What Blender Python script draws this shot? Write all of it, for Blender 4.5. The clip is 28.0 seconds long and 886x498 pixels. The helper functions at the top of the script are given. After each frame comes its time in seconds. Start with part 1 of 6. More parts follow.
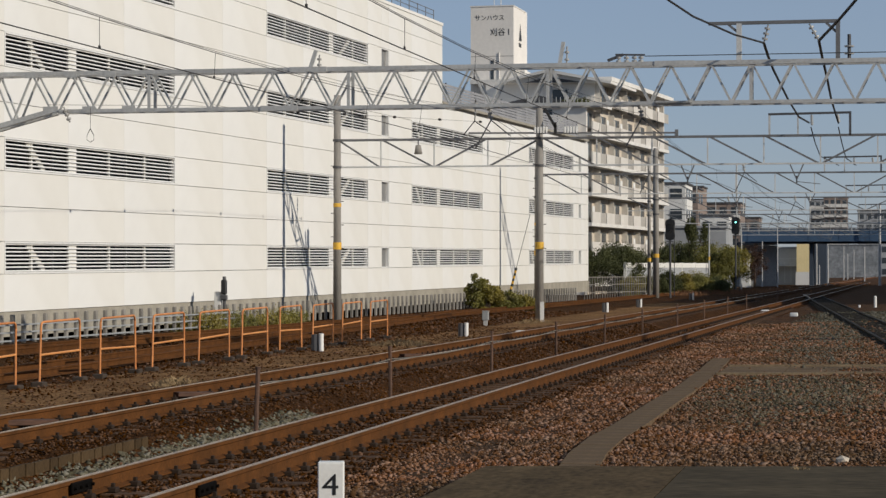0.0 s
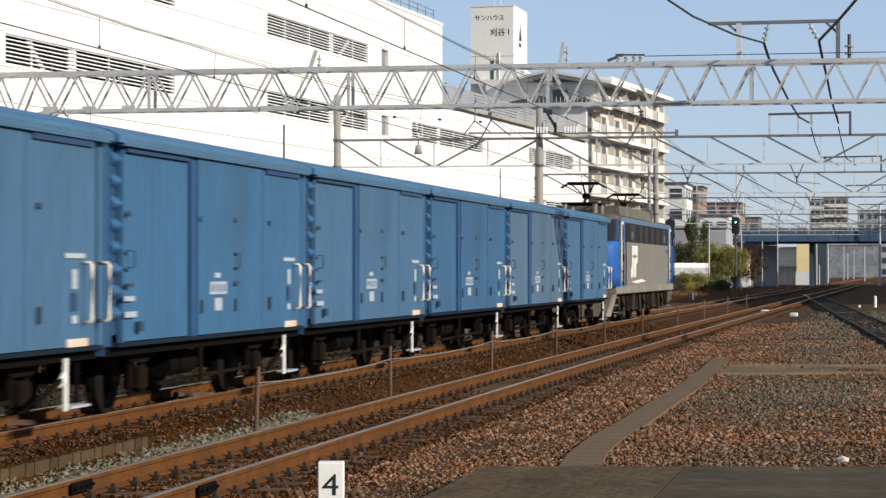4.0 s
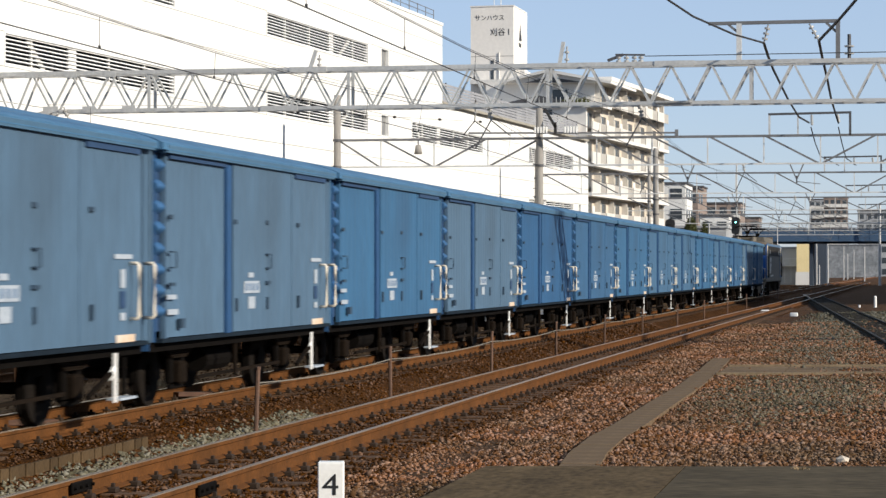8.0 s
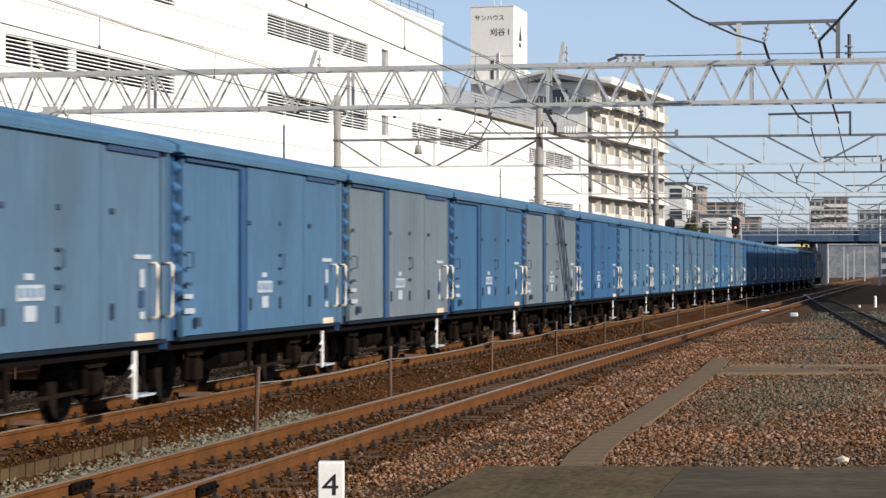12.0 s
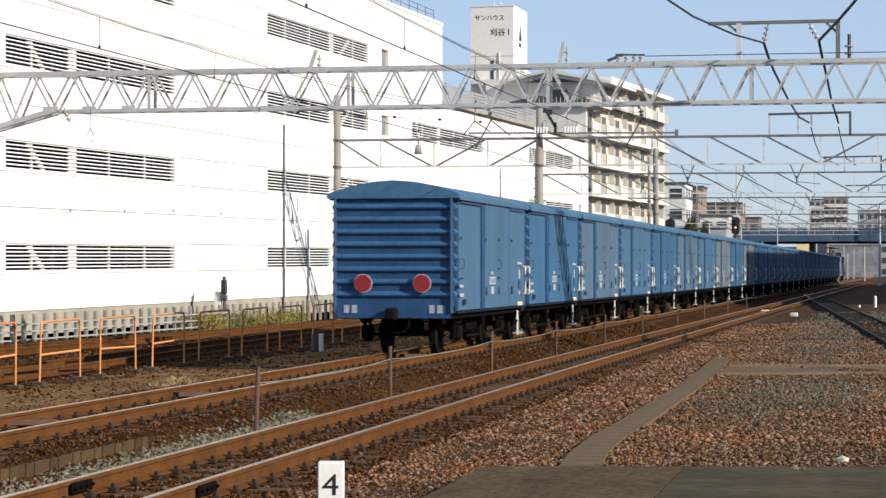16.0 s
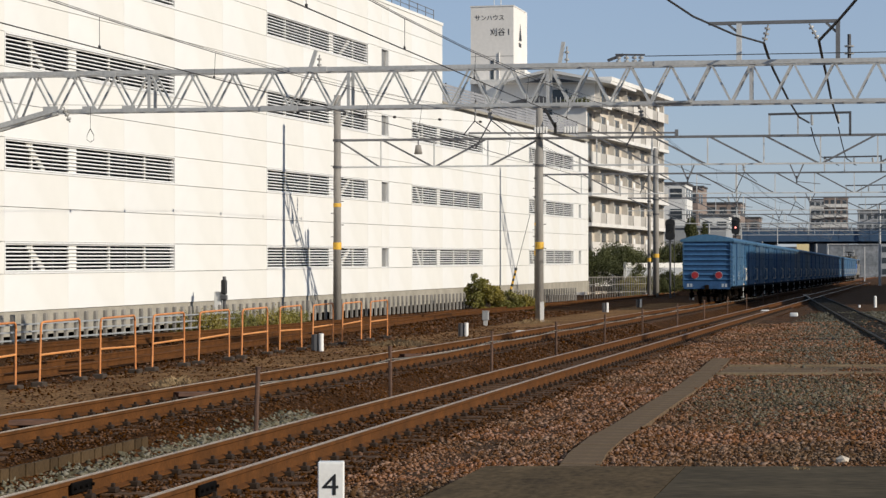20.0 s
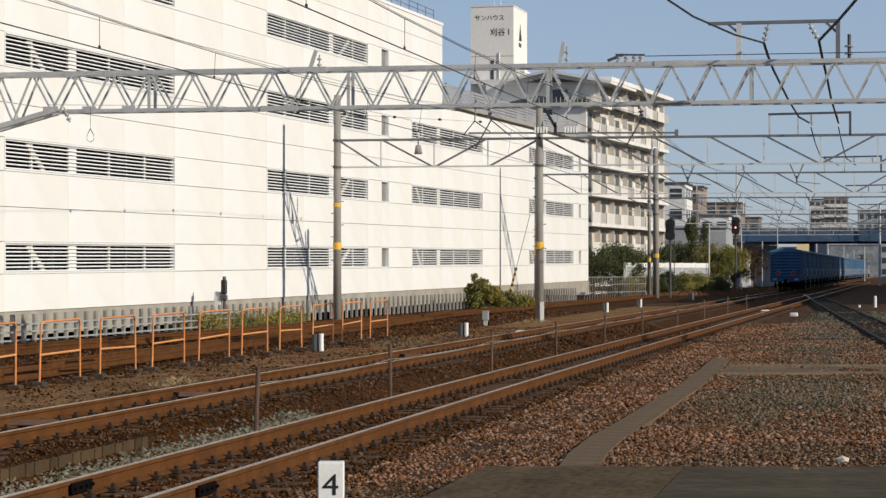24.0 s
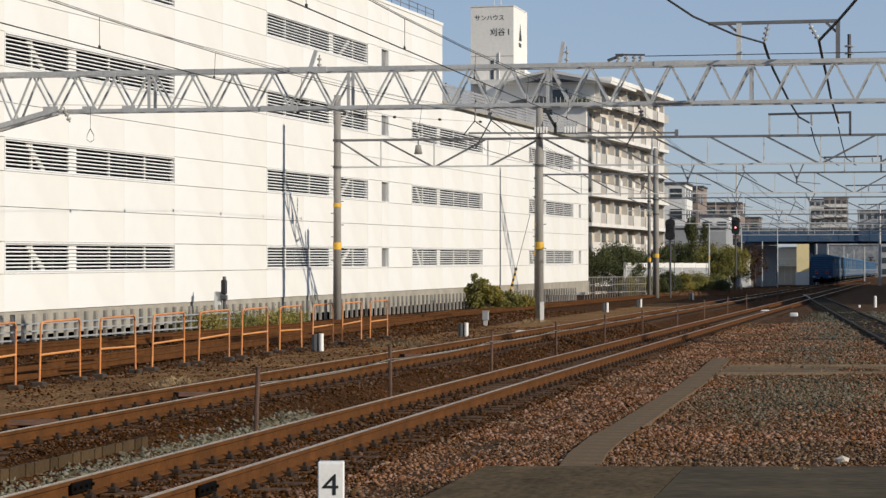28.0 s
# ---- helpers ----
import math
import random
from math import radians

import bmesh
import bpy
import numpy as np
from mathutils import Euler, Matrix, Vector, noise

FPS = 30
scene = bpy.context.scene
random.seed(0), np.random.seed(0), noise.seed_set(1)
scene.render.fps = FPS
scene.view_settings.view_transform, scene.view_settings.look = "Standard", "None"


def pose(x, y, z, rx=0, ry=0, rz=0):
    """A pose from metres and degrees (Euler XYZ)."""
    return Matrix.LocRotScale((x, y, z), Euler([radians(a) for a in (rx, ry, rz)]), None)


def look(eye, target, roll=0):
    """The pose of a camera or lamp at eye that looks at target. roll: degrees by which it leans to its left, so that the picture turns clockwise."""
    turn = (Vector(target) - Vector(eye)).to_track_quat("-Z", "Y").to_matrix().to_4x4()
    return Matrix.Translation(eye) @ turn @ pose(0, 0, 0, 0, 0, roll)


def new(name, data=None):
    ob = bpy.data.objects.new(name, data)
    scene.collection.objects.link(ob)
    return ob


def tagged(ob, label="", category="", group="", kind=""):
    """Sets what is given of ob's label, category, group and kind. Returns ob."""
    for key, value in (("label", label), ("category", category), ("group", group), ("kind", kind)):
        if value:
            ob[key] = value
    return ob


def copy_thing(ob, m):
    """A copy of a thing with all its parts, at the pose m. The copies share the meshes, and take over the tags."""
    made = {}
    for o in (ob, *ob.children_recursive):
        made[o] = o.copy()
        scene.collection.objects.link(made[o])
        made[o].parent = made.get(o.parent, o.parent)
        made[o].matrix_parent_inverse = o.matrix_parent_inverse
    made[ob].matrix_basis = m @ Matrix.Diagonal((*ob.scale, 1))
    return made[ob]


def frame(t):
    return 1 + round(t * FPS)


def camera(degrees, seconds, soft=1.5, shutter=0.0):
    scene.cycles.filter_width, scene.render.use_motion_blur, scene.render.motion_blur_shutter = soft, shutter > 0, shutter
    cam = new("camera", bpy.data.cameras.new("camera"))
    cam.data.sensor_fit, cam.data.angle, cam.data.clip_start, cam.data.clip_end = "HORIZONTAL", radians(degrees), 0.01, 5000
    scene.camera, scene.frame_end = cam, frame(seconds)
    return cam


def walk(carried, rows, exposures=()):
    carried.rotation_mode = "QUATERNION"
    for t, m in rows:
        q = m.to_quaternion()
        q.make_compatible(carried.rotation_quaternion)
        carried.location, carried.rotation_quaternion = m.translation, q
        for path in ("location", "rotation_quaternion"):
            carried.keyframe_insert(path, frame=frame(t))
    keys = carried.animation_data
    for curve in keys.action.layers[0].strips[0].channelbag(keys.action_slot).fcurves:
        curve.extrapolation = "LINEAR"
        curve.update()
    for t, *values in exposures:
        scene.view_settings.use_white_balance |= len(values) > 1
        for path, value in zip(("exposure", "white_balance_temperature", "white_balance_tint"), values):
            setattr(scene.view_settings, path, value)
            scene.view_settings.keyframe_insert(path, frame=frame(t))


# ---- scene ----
# ---------------- camera ----------------
EYE = (0.0, 0.0, 1.804)
cam = camera(21.765, 28.0, soft=1.4, shutter=0.25)
walk(cam, [(0, pose(*EYE, 90.516, 0, 10.84)), (28, pose(*EYE, 90.516, 0, 10.84))],
     exposures=[(0, -0.24), (1.2, -0.26), (2.0, 0.03), (3.0, 0.34), (6.0, 0.52), (15.0, 0.6), (16.0, 0.6), (17.0, 0.42), (18.5, 0.2), (20.0, 0.1), (28.0, 0.08)])

# ---------------- world and sun ----------------
SUN_ELEV, SUN_AZ = radians(23), radians(-22)     # azimuth: from the +x side, turned towards +y
world = bpy.data.worlds.new("sky")
scene.world = world
world.use_nodes = True
wn = world.node_tree
sky = wn.nodes.new("ShaderNodeTexSky")
sky.sky_type, sky.sun_disc = "NISHITA", False
sky.sun_elevation, sky.sun_rotation = SUN_ELEV, radians(90) - SUN_AZ
sky.air_density, sky.dust_density, sky.ozone_density = 1.0, 0.1, 5.5
tint = wn.nodes.new("ShaderNodeMix")          # the hazy winter air takes a little green out of the sky
tint.data_type, tint.blend_type = "RGBA", "MULTIPLY"
tint.inputs["Factor"].default_value = 1.0
tint.inputs["B"].default_value = (1.0, 0.90, 1.02, 1)
wn.links.new(sky.outputs[0], tint.inputs["A"])
haze = wn.nodes.new("ShaderNodeMix")          # thin even haze over the whole sky
haze.data_type = "RGBA"
haze.inputs["Factor"].default_value = 0.55
haze.inputs["B"].default_value = (3.9, 4.8, 5.75, 1)
wn.links.new(tint.outputs["Result"], haze.inputs["A"])
wn.links.new(haze.outputs["Result"], wn.nodes["Background"].inputs[0])
wn.nodes["Background"].inputs[1].default_value = 0.094
sun = new("sun", bpy.data.lights.new("sun", "SUN"))
sun.data.energy, sun.data.angle, sun.data.color = 4.3, radians(0.5), (1.0, 0.915, 0.785)
SUN_DIR = Vector((math.cos(SUN_ELEV) * math.cos(SUN_AZ), math.cos(SUN_ELEV) * math.sin(SUN_AZ), math.sin(SUN_ELEV)))
sun.matrix_world = look(SUN_DIR * 100, (0, 0, 0))


# ---------------- materials ----------------
def mat(name, base, alt=None, scale=6.0, rough=0.7, metal=0.0, fine=60.0, fine_amt=0.25, bump=0.0, stretch=(1, 1, 1),
        vary=0.0, hue=0.0, island=False, emit=None, strength=0.0, bump_scale=None, contrast=0.5, coords="Object", spec=0.5):
    m = bpy.data.materials.new(name)
    m.use_nodes = True
    nt = m.node_tree
    b = nt.nodes["Principled BSDF"]
    b.inputs["Roughness"].default_value, b.inputs["Metallic"].default_value = rough, metal
    b.inputs["Specular IOR Level"].default_value = spec
    alt = alt or tuple(c * 0.75 for c in base)
    tc, mp = nt.nodes.new("ShaderNodeTexCoord"), nt.nodes.new("ShaderNodeMapping")
    mp.inputs["Scale"].default_value = stretch
    nt.links.new(tc.outputs[coords], mp.inputs[0])

    def noise_node(s, detail=4):
        n = nt.nodes.new("ShaderNodeTexNoise")
        n.inputs["Scale"].default_value, n.inputs["Detail"].default_value = s, detail
        nt.links.new(mp.outputs[0], n.inputs[0])
        return n
    big, small = noise_node(scale), noise_node(fine, 3)
    ramp = nt.nodes.new("ShaderNodeValToRGB")
    ramp.color_ramp.elements[0].position, ramp.color_ramp.elements[1].position = 0.5 - contrast / 2, 0.5 + contrast / 2
    ramp.color_ramp.elements[0].color, ramp.color_ramp.elements[1].color = (*alt, 1), (*base, 1)
    nt.links.new(big.outputs[0], ramp.inputs[0])
    mul = nt.nodes.new("ShaderNodeMapRange")
    mul.inputs[1].default_value, mul.inputs[2].default_value = 0.25, 0.75
    mul.inputs[3].default_value, mul.inputs[4].default_value = 1 - fine_amt, 1 + fine_amt
    nt.links.new(small.outputs[0], mul.inputs[0])
    hsv = nt.nodes.new("ShaderNodeHueSaturation")
    nt.links.new(ramp.outputs[0], hsv.inputs["Color"])
    val = mul.outputs[0]
    if vary or hue:
        if island:
            src = nt.nodes.new("ShaderNodeNewGeometry").outputs["Random Per Island"]
        else:
            src = nt.nodes.new("ShaderNodeObjectInfo").outputs["Random"]
        v = nt.nodes.new("ShaderNodeMapRange")
        v.inputs[3].default_value, v.inputs[4].default_value = 1 - vary, 1 + vary
        nt.links.new(src, v.inputs[0])
        mm = nt.nodes.new("ShaderNodeMath")
        mm.operation = "MULTIPLY"
        nt.links.new(v.outputs[0], mm.inputs[0])
        nt.links.new(val, mm.inputs[1])
        val = mm.outputs[0]
        if hue:
            s = nt.nodes.new("ShaderNodeMapRange")
            s.inputs[3].default_value, s.inputs[4].default_value = 1 + hue, 1 - hue
            nt.links.new(src, s.inputs[0])
            nt.links.new(s.outputs[0], hsv.inputs["Saturation"])
    nt.links.new(val, hsv.inputs["Value"])
    nt.links.new(hsv.outputs[0], b.inputs["Base Color"])
    if bump:
        bn = nt.nodes.new("ShaderNodeBump")
        bn.inputs["Strength"].default_value, bn.inputs["Distance"].default_value = bump, 0.02
        src = noise_node(bump_scale, 3) if bump_scale else small
        nt.links.new(src.outputs[0], bn.inputs["Height"])
        nt.links.new(bn.outputs[0], b.inputs["Normal"])
    if emit:
        b.inputs["Emission Color"].default_value, b.inputs["Emission Strength"].default_value = (*emit, 1), strength
    return m


def stony(m, scale, low, high, bump):
    """Breaks a ground material into stone-sized cells of uneven tone and height."""
    nt = m.node_tree
    b = nt.nodes["Principled BSDF"]
    vo = nt.nodes.new("ShaderNodeTexVoronoi")
    vo.inputs["Scale"].default_value = scale
    tc = nt.nodes.new("ShaderNodeTexCoord")
    nt.links.new(tc.outputs["Object"], vo.inputs[0])
    sep = nt.nodes.new("ShaderNodeSeparateColor")
    nt.links.new(vo.outputs["Color"], sep.inputs[0])
    r = nt.nodes.new("ShaderNodeMapRange")
    r.inputs[3].default_value, r.inputs[4].default_value = low, high
    nt.links.new(sep.outputs[0], r.inputs[0])
    mx = nt.nodes.new("ShaderNodeMix")
    mx.data_type, mx.blend_type = "RGBA", "MULTIPLY"
    mx.inputs["Factor"].default_value = 1.0
    old = b.inputs["Base Color"].links[0].from_socket
    nt.links.new(old, mx.inputs["A"])
    nt.links.new(r.outputs[0], mx.inputs["B"])
    nt.links.new(mx.outputs["Result"], b.inputs["Base Color"])
    bn = nt.nodes.new("ShaderNodeBump")
    bn.invert = True
    bn.inputs["Strength"].default_value, bn.inputs["Distance"].default_value = bump, 0.03
    nt.links.new(vo.outputs["Distance"], bn.inputs["Height"])
    if b.inputs["Normal"].links:
        nt.links.new(b.inputs["Normal"].links[0].from_socket, bn.inputs["Normal"])
    nt.links.new(bn.outputs[0], b.inputs["Normal"])


M = {}
M["ballast"] = mat("ballast", (0.088, 0.040, 0.019), (0.044, 0.032, 0.020), scale=0.55, rough=0.95, fine=14, fine_amt=0.55, bump=1.0, bump_scale=18, spec=0.05)
stony(M["ballast"], 24, 0.45, 1.75, 0.9)
M["stone"] = mat("stone", (0.205, 0.096, 0.050), (0.118, 0.073, 0.042), scale=0.35, rough=0.9, fine=30, fine_amt=0.3, vary=0.6, hue=0.25, contrast=0.35, island=True, spec=0.08)
M["ballast_rust"] = mat("ballast_rust", (0.070, 0.029, 0.008), (0.030, 0.014, 0.0055), scale=0.7, rough=0.95, fine=14, fine_amt=0.55, bump=1.0, bump_scale=18, spec=0.05)
stony(M["ballast_rust"], 22, 0.45, 1.75, 0.9)
# oily bed; shadow between the siding rails is in this near-black too
M["ballast_oil"] = mat("ballast_oil", (0.026, 0.022, 0.016), (0.012, 0.010, 0.008), scale=0.8, rough=0.95, fine=14, fine_amt=0.5, bump=1.0, bump_scale=18, spec=0.05)
stony(M["ballast_oil"], 22, 0.45, 1.75, 0.9)
M["stone_rust"] = mat("stone_rust", (0.098, 0.040, 0.0125), (0.040, 0.019, 0.0075), scale=0.45, rough=0.92, fine=30, fine_amt=0.3, vary=0.7, hue=0.35, island=True, spec=0.06)
M["stone_green"] = mat("stone_green", (0.105, 0.095, 0.066), (0.062, 0.057, 0.040), scale=0.6, rough=0.92, fine=30, fine_amt=0.3, vary=0.5, hue=0.4, island=True, spec=0.2)
M["stone_patch"] = mat("stone_patch", (0.128, 0.105, 0.066), (0.066, 0.058, 0.038), scale=0.6, rough=0.9, fine=30, fine_amt=0.3, vary=0.55, hue=0.3, island=True, spec=0.08)
M["stone_grey"] = mat("stone_grey", (0.150, 0.136, 0.092), (0.085, 0.076, 0.052), scale=0.8, rough=0.9, fine=30, fine_amt=0.3, vary=0.5, hue=0.3, island=True, spec=0.25)
M["rail_rust"] = mat("rail_rust", (0.122, 0.047, 0.0125), (0.062, 0.026, 0.008), scale=3, rough=0.85, fine=40, fine_amt=0.3, bump=0.2, spec=0.12)
M["rail_head"] = mat("rail_head", (0.62, 0.45, 0.28), (0.40, 0.24, 0.12), scale=2, rough=0.34, metal=0.85, fine=50, fine_amt=0.15, stretch=(1, 0.1, 1))
M["rail_dark"] = mat("rail_dark", (0.020, 0.016, 0.012), (0.012, 0.010, 0.008), scale=3, rough=0.7, fine=40, fine_amt=0.3, spec=0.2)
M["sleeper"] = mat("sleeper", (0.10, 0.056, 0.03), (0.058, 0.034, 0.021), scale=4, rough=0.95, fine=40, fine_amt=0.3, bump=0.3, vary=0.25, spec=0.2)
M["clip"] = mat("clip", (0.030, 0.017, 0.009), scale=10, rough=0.8, spec=0.3)
M["wall_panel"] = mat("wall_panel", (0.715, 0.711, 0.690), (0.675, 0.655, 0.600), scale=0.16, rough=0.75, fine=1.2, fine_amt=0.025, vary=0.012, stretch=(1, 0.6, 0.7), spec=0.25, contrast=0.4)
M["joint"] = mat("joint", (0.34, 0.32, 0.29), rough=0.9)
M["louvre"] = mat("louvre", (0.74, 0.735, 0.71), (0.64, 0.635, 0.62), scale=3, rough=0.5, metal=0.0, fine=20, fine_amt=0.1)
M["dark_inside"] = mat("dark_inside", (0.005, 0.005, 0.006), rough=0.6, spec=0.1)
M["plinth"] = mat("plinth", (0.36, 0.33, 0.27), (0.24, 0.22, 0.18), scale=0.8, rough=0.9, fine=12, fine_amt=0.15)
M["concrete"] = mat("concrete", (0.33, 0.31, 0.27), (0.21, 0.195, 0.17), scale=1.3, rough=0.9, fine=25, fine_amt=0.2, bump=0.15, vary=0.08)
M["concrete_dark"] = mat("concrete_dark", (0.108, 0.076, 0.042), (0.058, 0.042, 0.025), scale=1.6, rough=0.95, fine=14, fine_amt=0.4, bump=0.4, spec=0.04, stretch=(1, 0.45, 1))
M["concrete_grey"] = mat("concrete_grey", (0.090, 0.072, 0.047), (0.05, 0.041, 0.028), scale=1.6, rough=0.95, fine=14, fine_amt=0.35, bump=0.4, spec=0.04, stretch=(0.45, 1, 1))
M["pole"] = mat("pole", (0.30, 0.28, 0.25), (0.20, 0.185, 0.165), scale=1.0, rough=0.85, fine=20, fine_amt=0.15, stretch=(1, 1, 0.2))
M["galv"] = mat("galv", (0.58, 0.575, 0.55), (0.44, 0.435, 0.415), scale=1.4, rough=0.55, metal=0.35, fine=12, fine_amt=0.12)
M["galv_dark"] = mat("galv_dark", (0.20, 0.20, 0.20), (0.13, 0.13, 0.135), scale=1.4, rough=0.6, metal=0.3)
M["pale_steel"] = mat("pale_steel", (0.62, 0.62, 0.60), (0.48, 0.48, 0.47), scale=1.4, rough=0.55, metal=0.1)
M["steel_dark"] = mat("steel_dark", (0.10, 0.10, 0.105), (0.06, 0.06, 0.065), scale=2, rough=0.6, metal=0.3)
M["wire"] = mat("wire", (0.045, 0.042, 0.04), rough=0.6, metal=0.4)
M["insulator"] = mat("insulator", (0.36, 0.35, 0.33), scale=4, rough=0.3)
M["orange"] = mat("orange", (0.62, 0.25, 0.08), (0.48, 0.17, 0.05), scale=4, rough=0.55, fine=30, fine_amt=0.2, vary=0.1)
M["yellow"] = mat("yellow", (0.75, 0.44, 0.04), (0.6, 0.33, 0.03), scale=6, rough=0.5)
M["stake"] = mat("stake", (0.12, 0.065, 0.04), (0.07, 0.04, 0.028), scale=5, rough=0.9, fine=40, fine_amt=0.3, vary=0.2)
M["rope"] = mat("rope", (0.18, 0.16, 0.13), rough=0.9)
M["white_paint"] = mat("white_paint", (0.78, 0.77, 0.74), (0.66, 0.65, 0.61), scale=3, rough=0.5, fine=30, fine_amt=0.06)
M["black_paint"] = mat("black_paint", (0.015, 0.015, 0.016), rough=0.45)
M["grass_dry"] = mat("grass_dry", (0.30, 0.21, 0.11), (0.18, 0.12, 0.06), scale=2, rough=0.95, vary=0.3, island=True)
M["leaf"] = mat("leaf", (0.23, 0.205, 0.045), (0.105, 0.105, 0.026), scale=0.8, rough=0.7, vary=0.45, hue=0.2, island=True, spec=0.3)
M["leaf_red"] = mat("leaf_red", (0.085, 0.048, 0.034), (0.05, 0.03, 0.022), scale=0.6, rough=0.8, vary=0.4, island=True, spec=0.2)
M["leaf_dark"] = mat("leaf_dark", (0.105, 0.112, 0.038), (0.045, 0.052, 0.02), scale=0.6, rough=0.75, vary=0.4, hue=0.2, island=True, spec=0.25)
M["leaf_yellow"] = mat("leaf_yellow", (0.28, 0.22, 0.045), (0.15, 0.135, 0.03), scale=0.8, rough=0.75, vary=0.4, hue=0.2, island=True, spec=0.25)
M["bark"] = mat("bark", (0.08, 0.055, 0.038), rough=0.95, scale=4)
M["earth"] = mat("earth", (0.215, 0.120, 0.054), (0.095, 0.051, 0.022), scale=0.5, rough=0.97, fine=6, fine_amt=0.4, bump=0.6, spec=0.04)
stony(M["earth"], 14, 0.6, 1.5, 0.7)
M["concrete_path"] = mat("concrete_path", (0.160, 0.110, 0.066), (0.100, 0.069, 0.042), scale=1.2, rough=0.93, fine=22, fine_amt=0.2, bump=0.2, vary=0.02, spec=0.08)
M["kerb_pale"] = mat("kerb_pale", (0.205, 0.155, 0.098), (0.13, 0.096, 0.06), scale=2, rough=0.92, fine=20, fine_amt=0.25, spec=0.08)


# ---------------- mesh helpers ----------------
def part(name, bm, material, parent=None, label="", smooth=False):
    """One mesh object from a bmesh, under a thing or a part."""
    me = bpy.data.meshes.new(name)
    bm.to_mesh(me)
    bm.free()
    me.materials.append(material)
    if smooth:
        me.polygons.foreach_set("use_smooth", [True] * len(me.polygons))
    ob = new(name, me)
    if parent is not None:
        ob.parent = parent
    if label:
        ob["label"] = label
    return ob


def again(ob, m, parent=None):
    """Another object on the same mesh, at the pose m."""
    o = new(ob.name.split(".")[0], ob.data)
    o.matrix_basis = m
    o.parent = parent if parent is not None else ob.parent
    return o


def thing(name, m=None, label="", category="", group="", kind=""):
    e = new(name)
    e.empty_display_size = 0.2
    if m is not None:
        e.matrix_basis = m
    return tagged(e, label, category, group, kind)


def add_box(bm, c, s, rot=None, bevel=0.0):
    """A box of size s about c; rot: a 3x3 or 4x4 turn."""
    m = Matrix.Translation(c) @ ((rot.to_4x4() if rot is not None else Matrix.Identity(4)) @ Matrix.Diagonal((*s, 1)))
    r = bmesh.ops.create_cube(bm, size=1.0, matrix=m)
    if bevel:
        edges = list({e for v in r["verts"] for e in v.link_edges})
        bmesh.ops.bevel(bm, geom=edges, offset=bevel, segments=1, affect="EDGES")
    return bm


def box(c, s, rot=None, bevel=0.0):
    return add_box(bmesh.new(), c, s, rot, bevel)


def span(bm, a, b, w, h=None, n=4, w2=None):
    """A bar from a to b: n = 4 a rectangular section w by h, else an n-sided round of diameter w (w2 at its end)."""
    a, b = Vector(a), Vector(b)
    d = b - a
    q = d.to_track_quat("Z", "Y").to_matrix().to_4x4()
    m = Matrix.Translation((a + b) / 2) @ q
    if n == 4:
        bmesh.ops.create_cube(bm, size=1.0, matrix=m @ Matrix.Diagonal((w, h or w, d.length, 1)))
    else:
        bmesh.ops.create_cone(bm, cap_ends=True, segments=n, radius1=w / 2, radius2=(w2 if w2 is not None else w) / 2, depth=d.length, matrix=m)
    return bm


def bar(a, b, w, h=None, n=4, w2=None):
    return span(bmesh.new(), a, b, w, h, n, w2)


def prism(outline, axis, lo, hi):
    """A closed outline of (u, v) pairs drawn out along an axis from lo to hi."""
    bm = bmesh.new()
    put = {"x": lambda u, v, w: (w, u, v), "y": lambda u, v, w: (u, w, v), "z": lambda u, v, w: (u, v, w)}[axis]
    A = [bm.verts.new(put(u, v, lo)) for u, v in outline]
    B = [bm.verts.new(put(u, v, hi)) for u, v in outline]
    n = len(outline)
    bm.faces.new(A)
    bm.faces.new(B[::-1])
    for i in range(n):
        bm.faces.new((A[i], B[i], B[(i + 1) % n], A[(i + 1) % n]))
    bmesh.ops.recalc_face_normals(bm, faces=bm.faces)
    return bm


def sweep(points, section, closed_ends=True):
    """A section of (u, v) pairs (u sideways, v up) carried along points."""
    bm = bmesh.new()
    rings = []
    for i, p in enumerate(points):
        p = Vector(p)
        d = Vector(points[min(i + 1, len(points) - 1)]) - Vector(points[max(i - 1, 0)])
        side = Vector((d.y, -d.x, 0)).normalized()
        rings.append([bm.verts.new(p + side * u + Vector((0, 0, v))) for u, v in section])
    n = len(section)
    for r0, r1 in zip(rings, rings[1:]):
        for i in range(n):
            bm.faces.new((r0[i], r0[(i + 1) % n], r1[(i + 1) % n], r1[i]))
    if closed_ends:
        bm.faces.new(rings[0][::-1])
        bm.faces.new(rings[-1])
    bmesh.ops.recalc_face_normals(bm, faces=bm.faces)
    return bm


def tube(points, d, n=6):
    """A round wire through points."""
    bm = bmesh.new()
    rings = []
    for i, p in enumerate(points):
        t = (Vector(points[min(i + 1, len(points) - 1)]) - Vector(points[max(i - 1, 0)])).normalized()
        q = t.to_track_quat("Z", "Y")
        rings.append([bm.verts.new(Vector(p) + q @ Vector((math.cos(a) * d / 2, math.sin(a) * d / 2, 0)))
                      for a in [2 * math.pi * k / n for k in range(n)]])
    for r0, r1 in zip(rings, rings[1:]):
        for k in range(n):
            bm.faces.new((r0[k], r0[(k + 1) % n], r1[(k + 1) % n], r1[k]))
    bm.faces.new(rings[0][::-1])
    bm.faces.new(rings[-1])
    return bm


def raw_mesh(name, verts, faces, material, parent=None):
    me = bpy.data.meshes.new(name)
    me.from_pydata([tuple(v) for v in verts], [], faces)
    me.materials.append(material)
    ob = new(name, me)
    if parent is not None:
        ob.parent = parent
    return ob


# ---------------- plan: the lines of the railway ----------------
GAUGE = 1.067 + 0.065                 # rail centre to rail centre


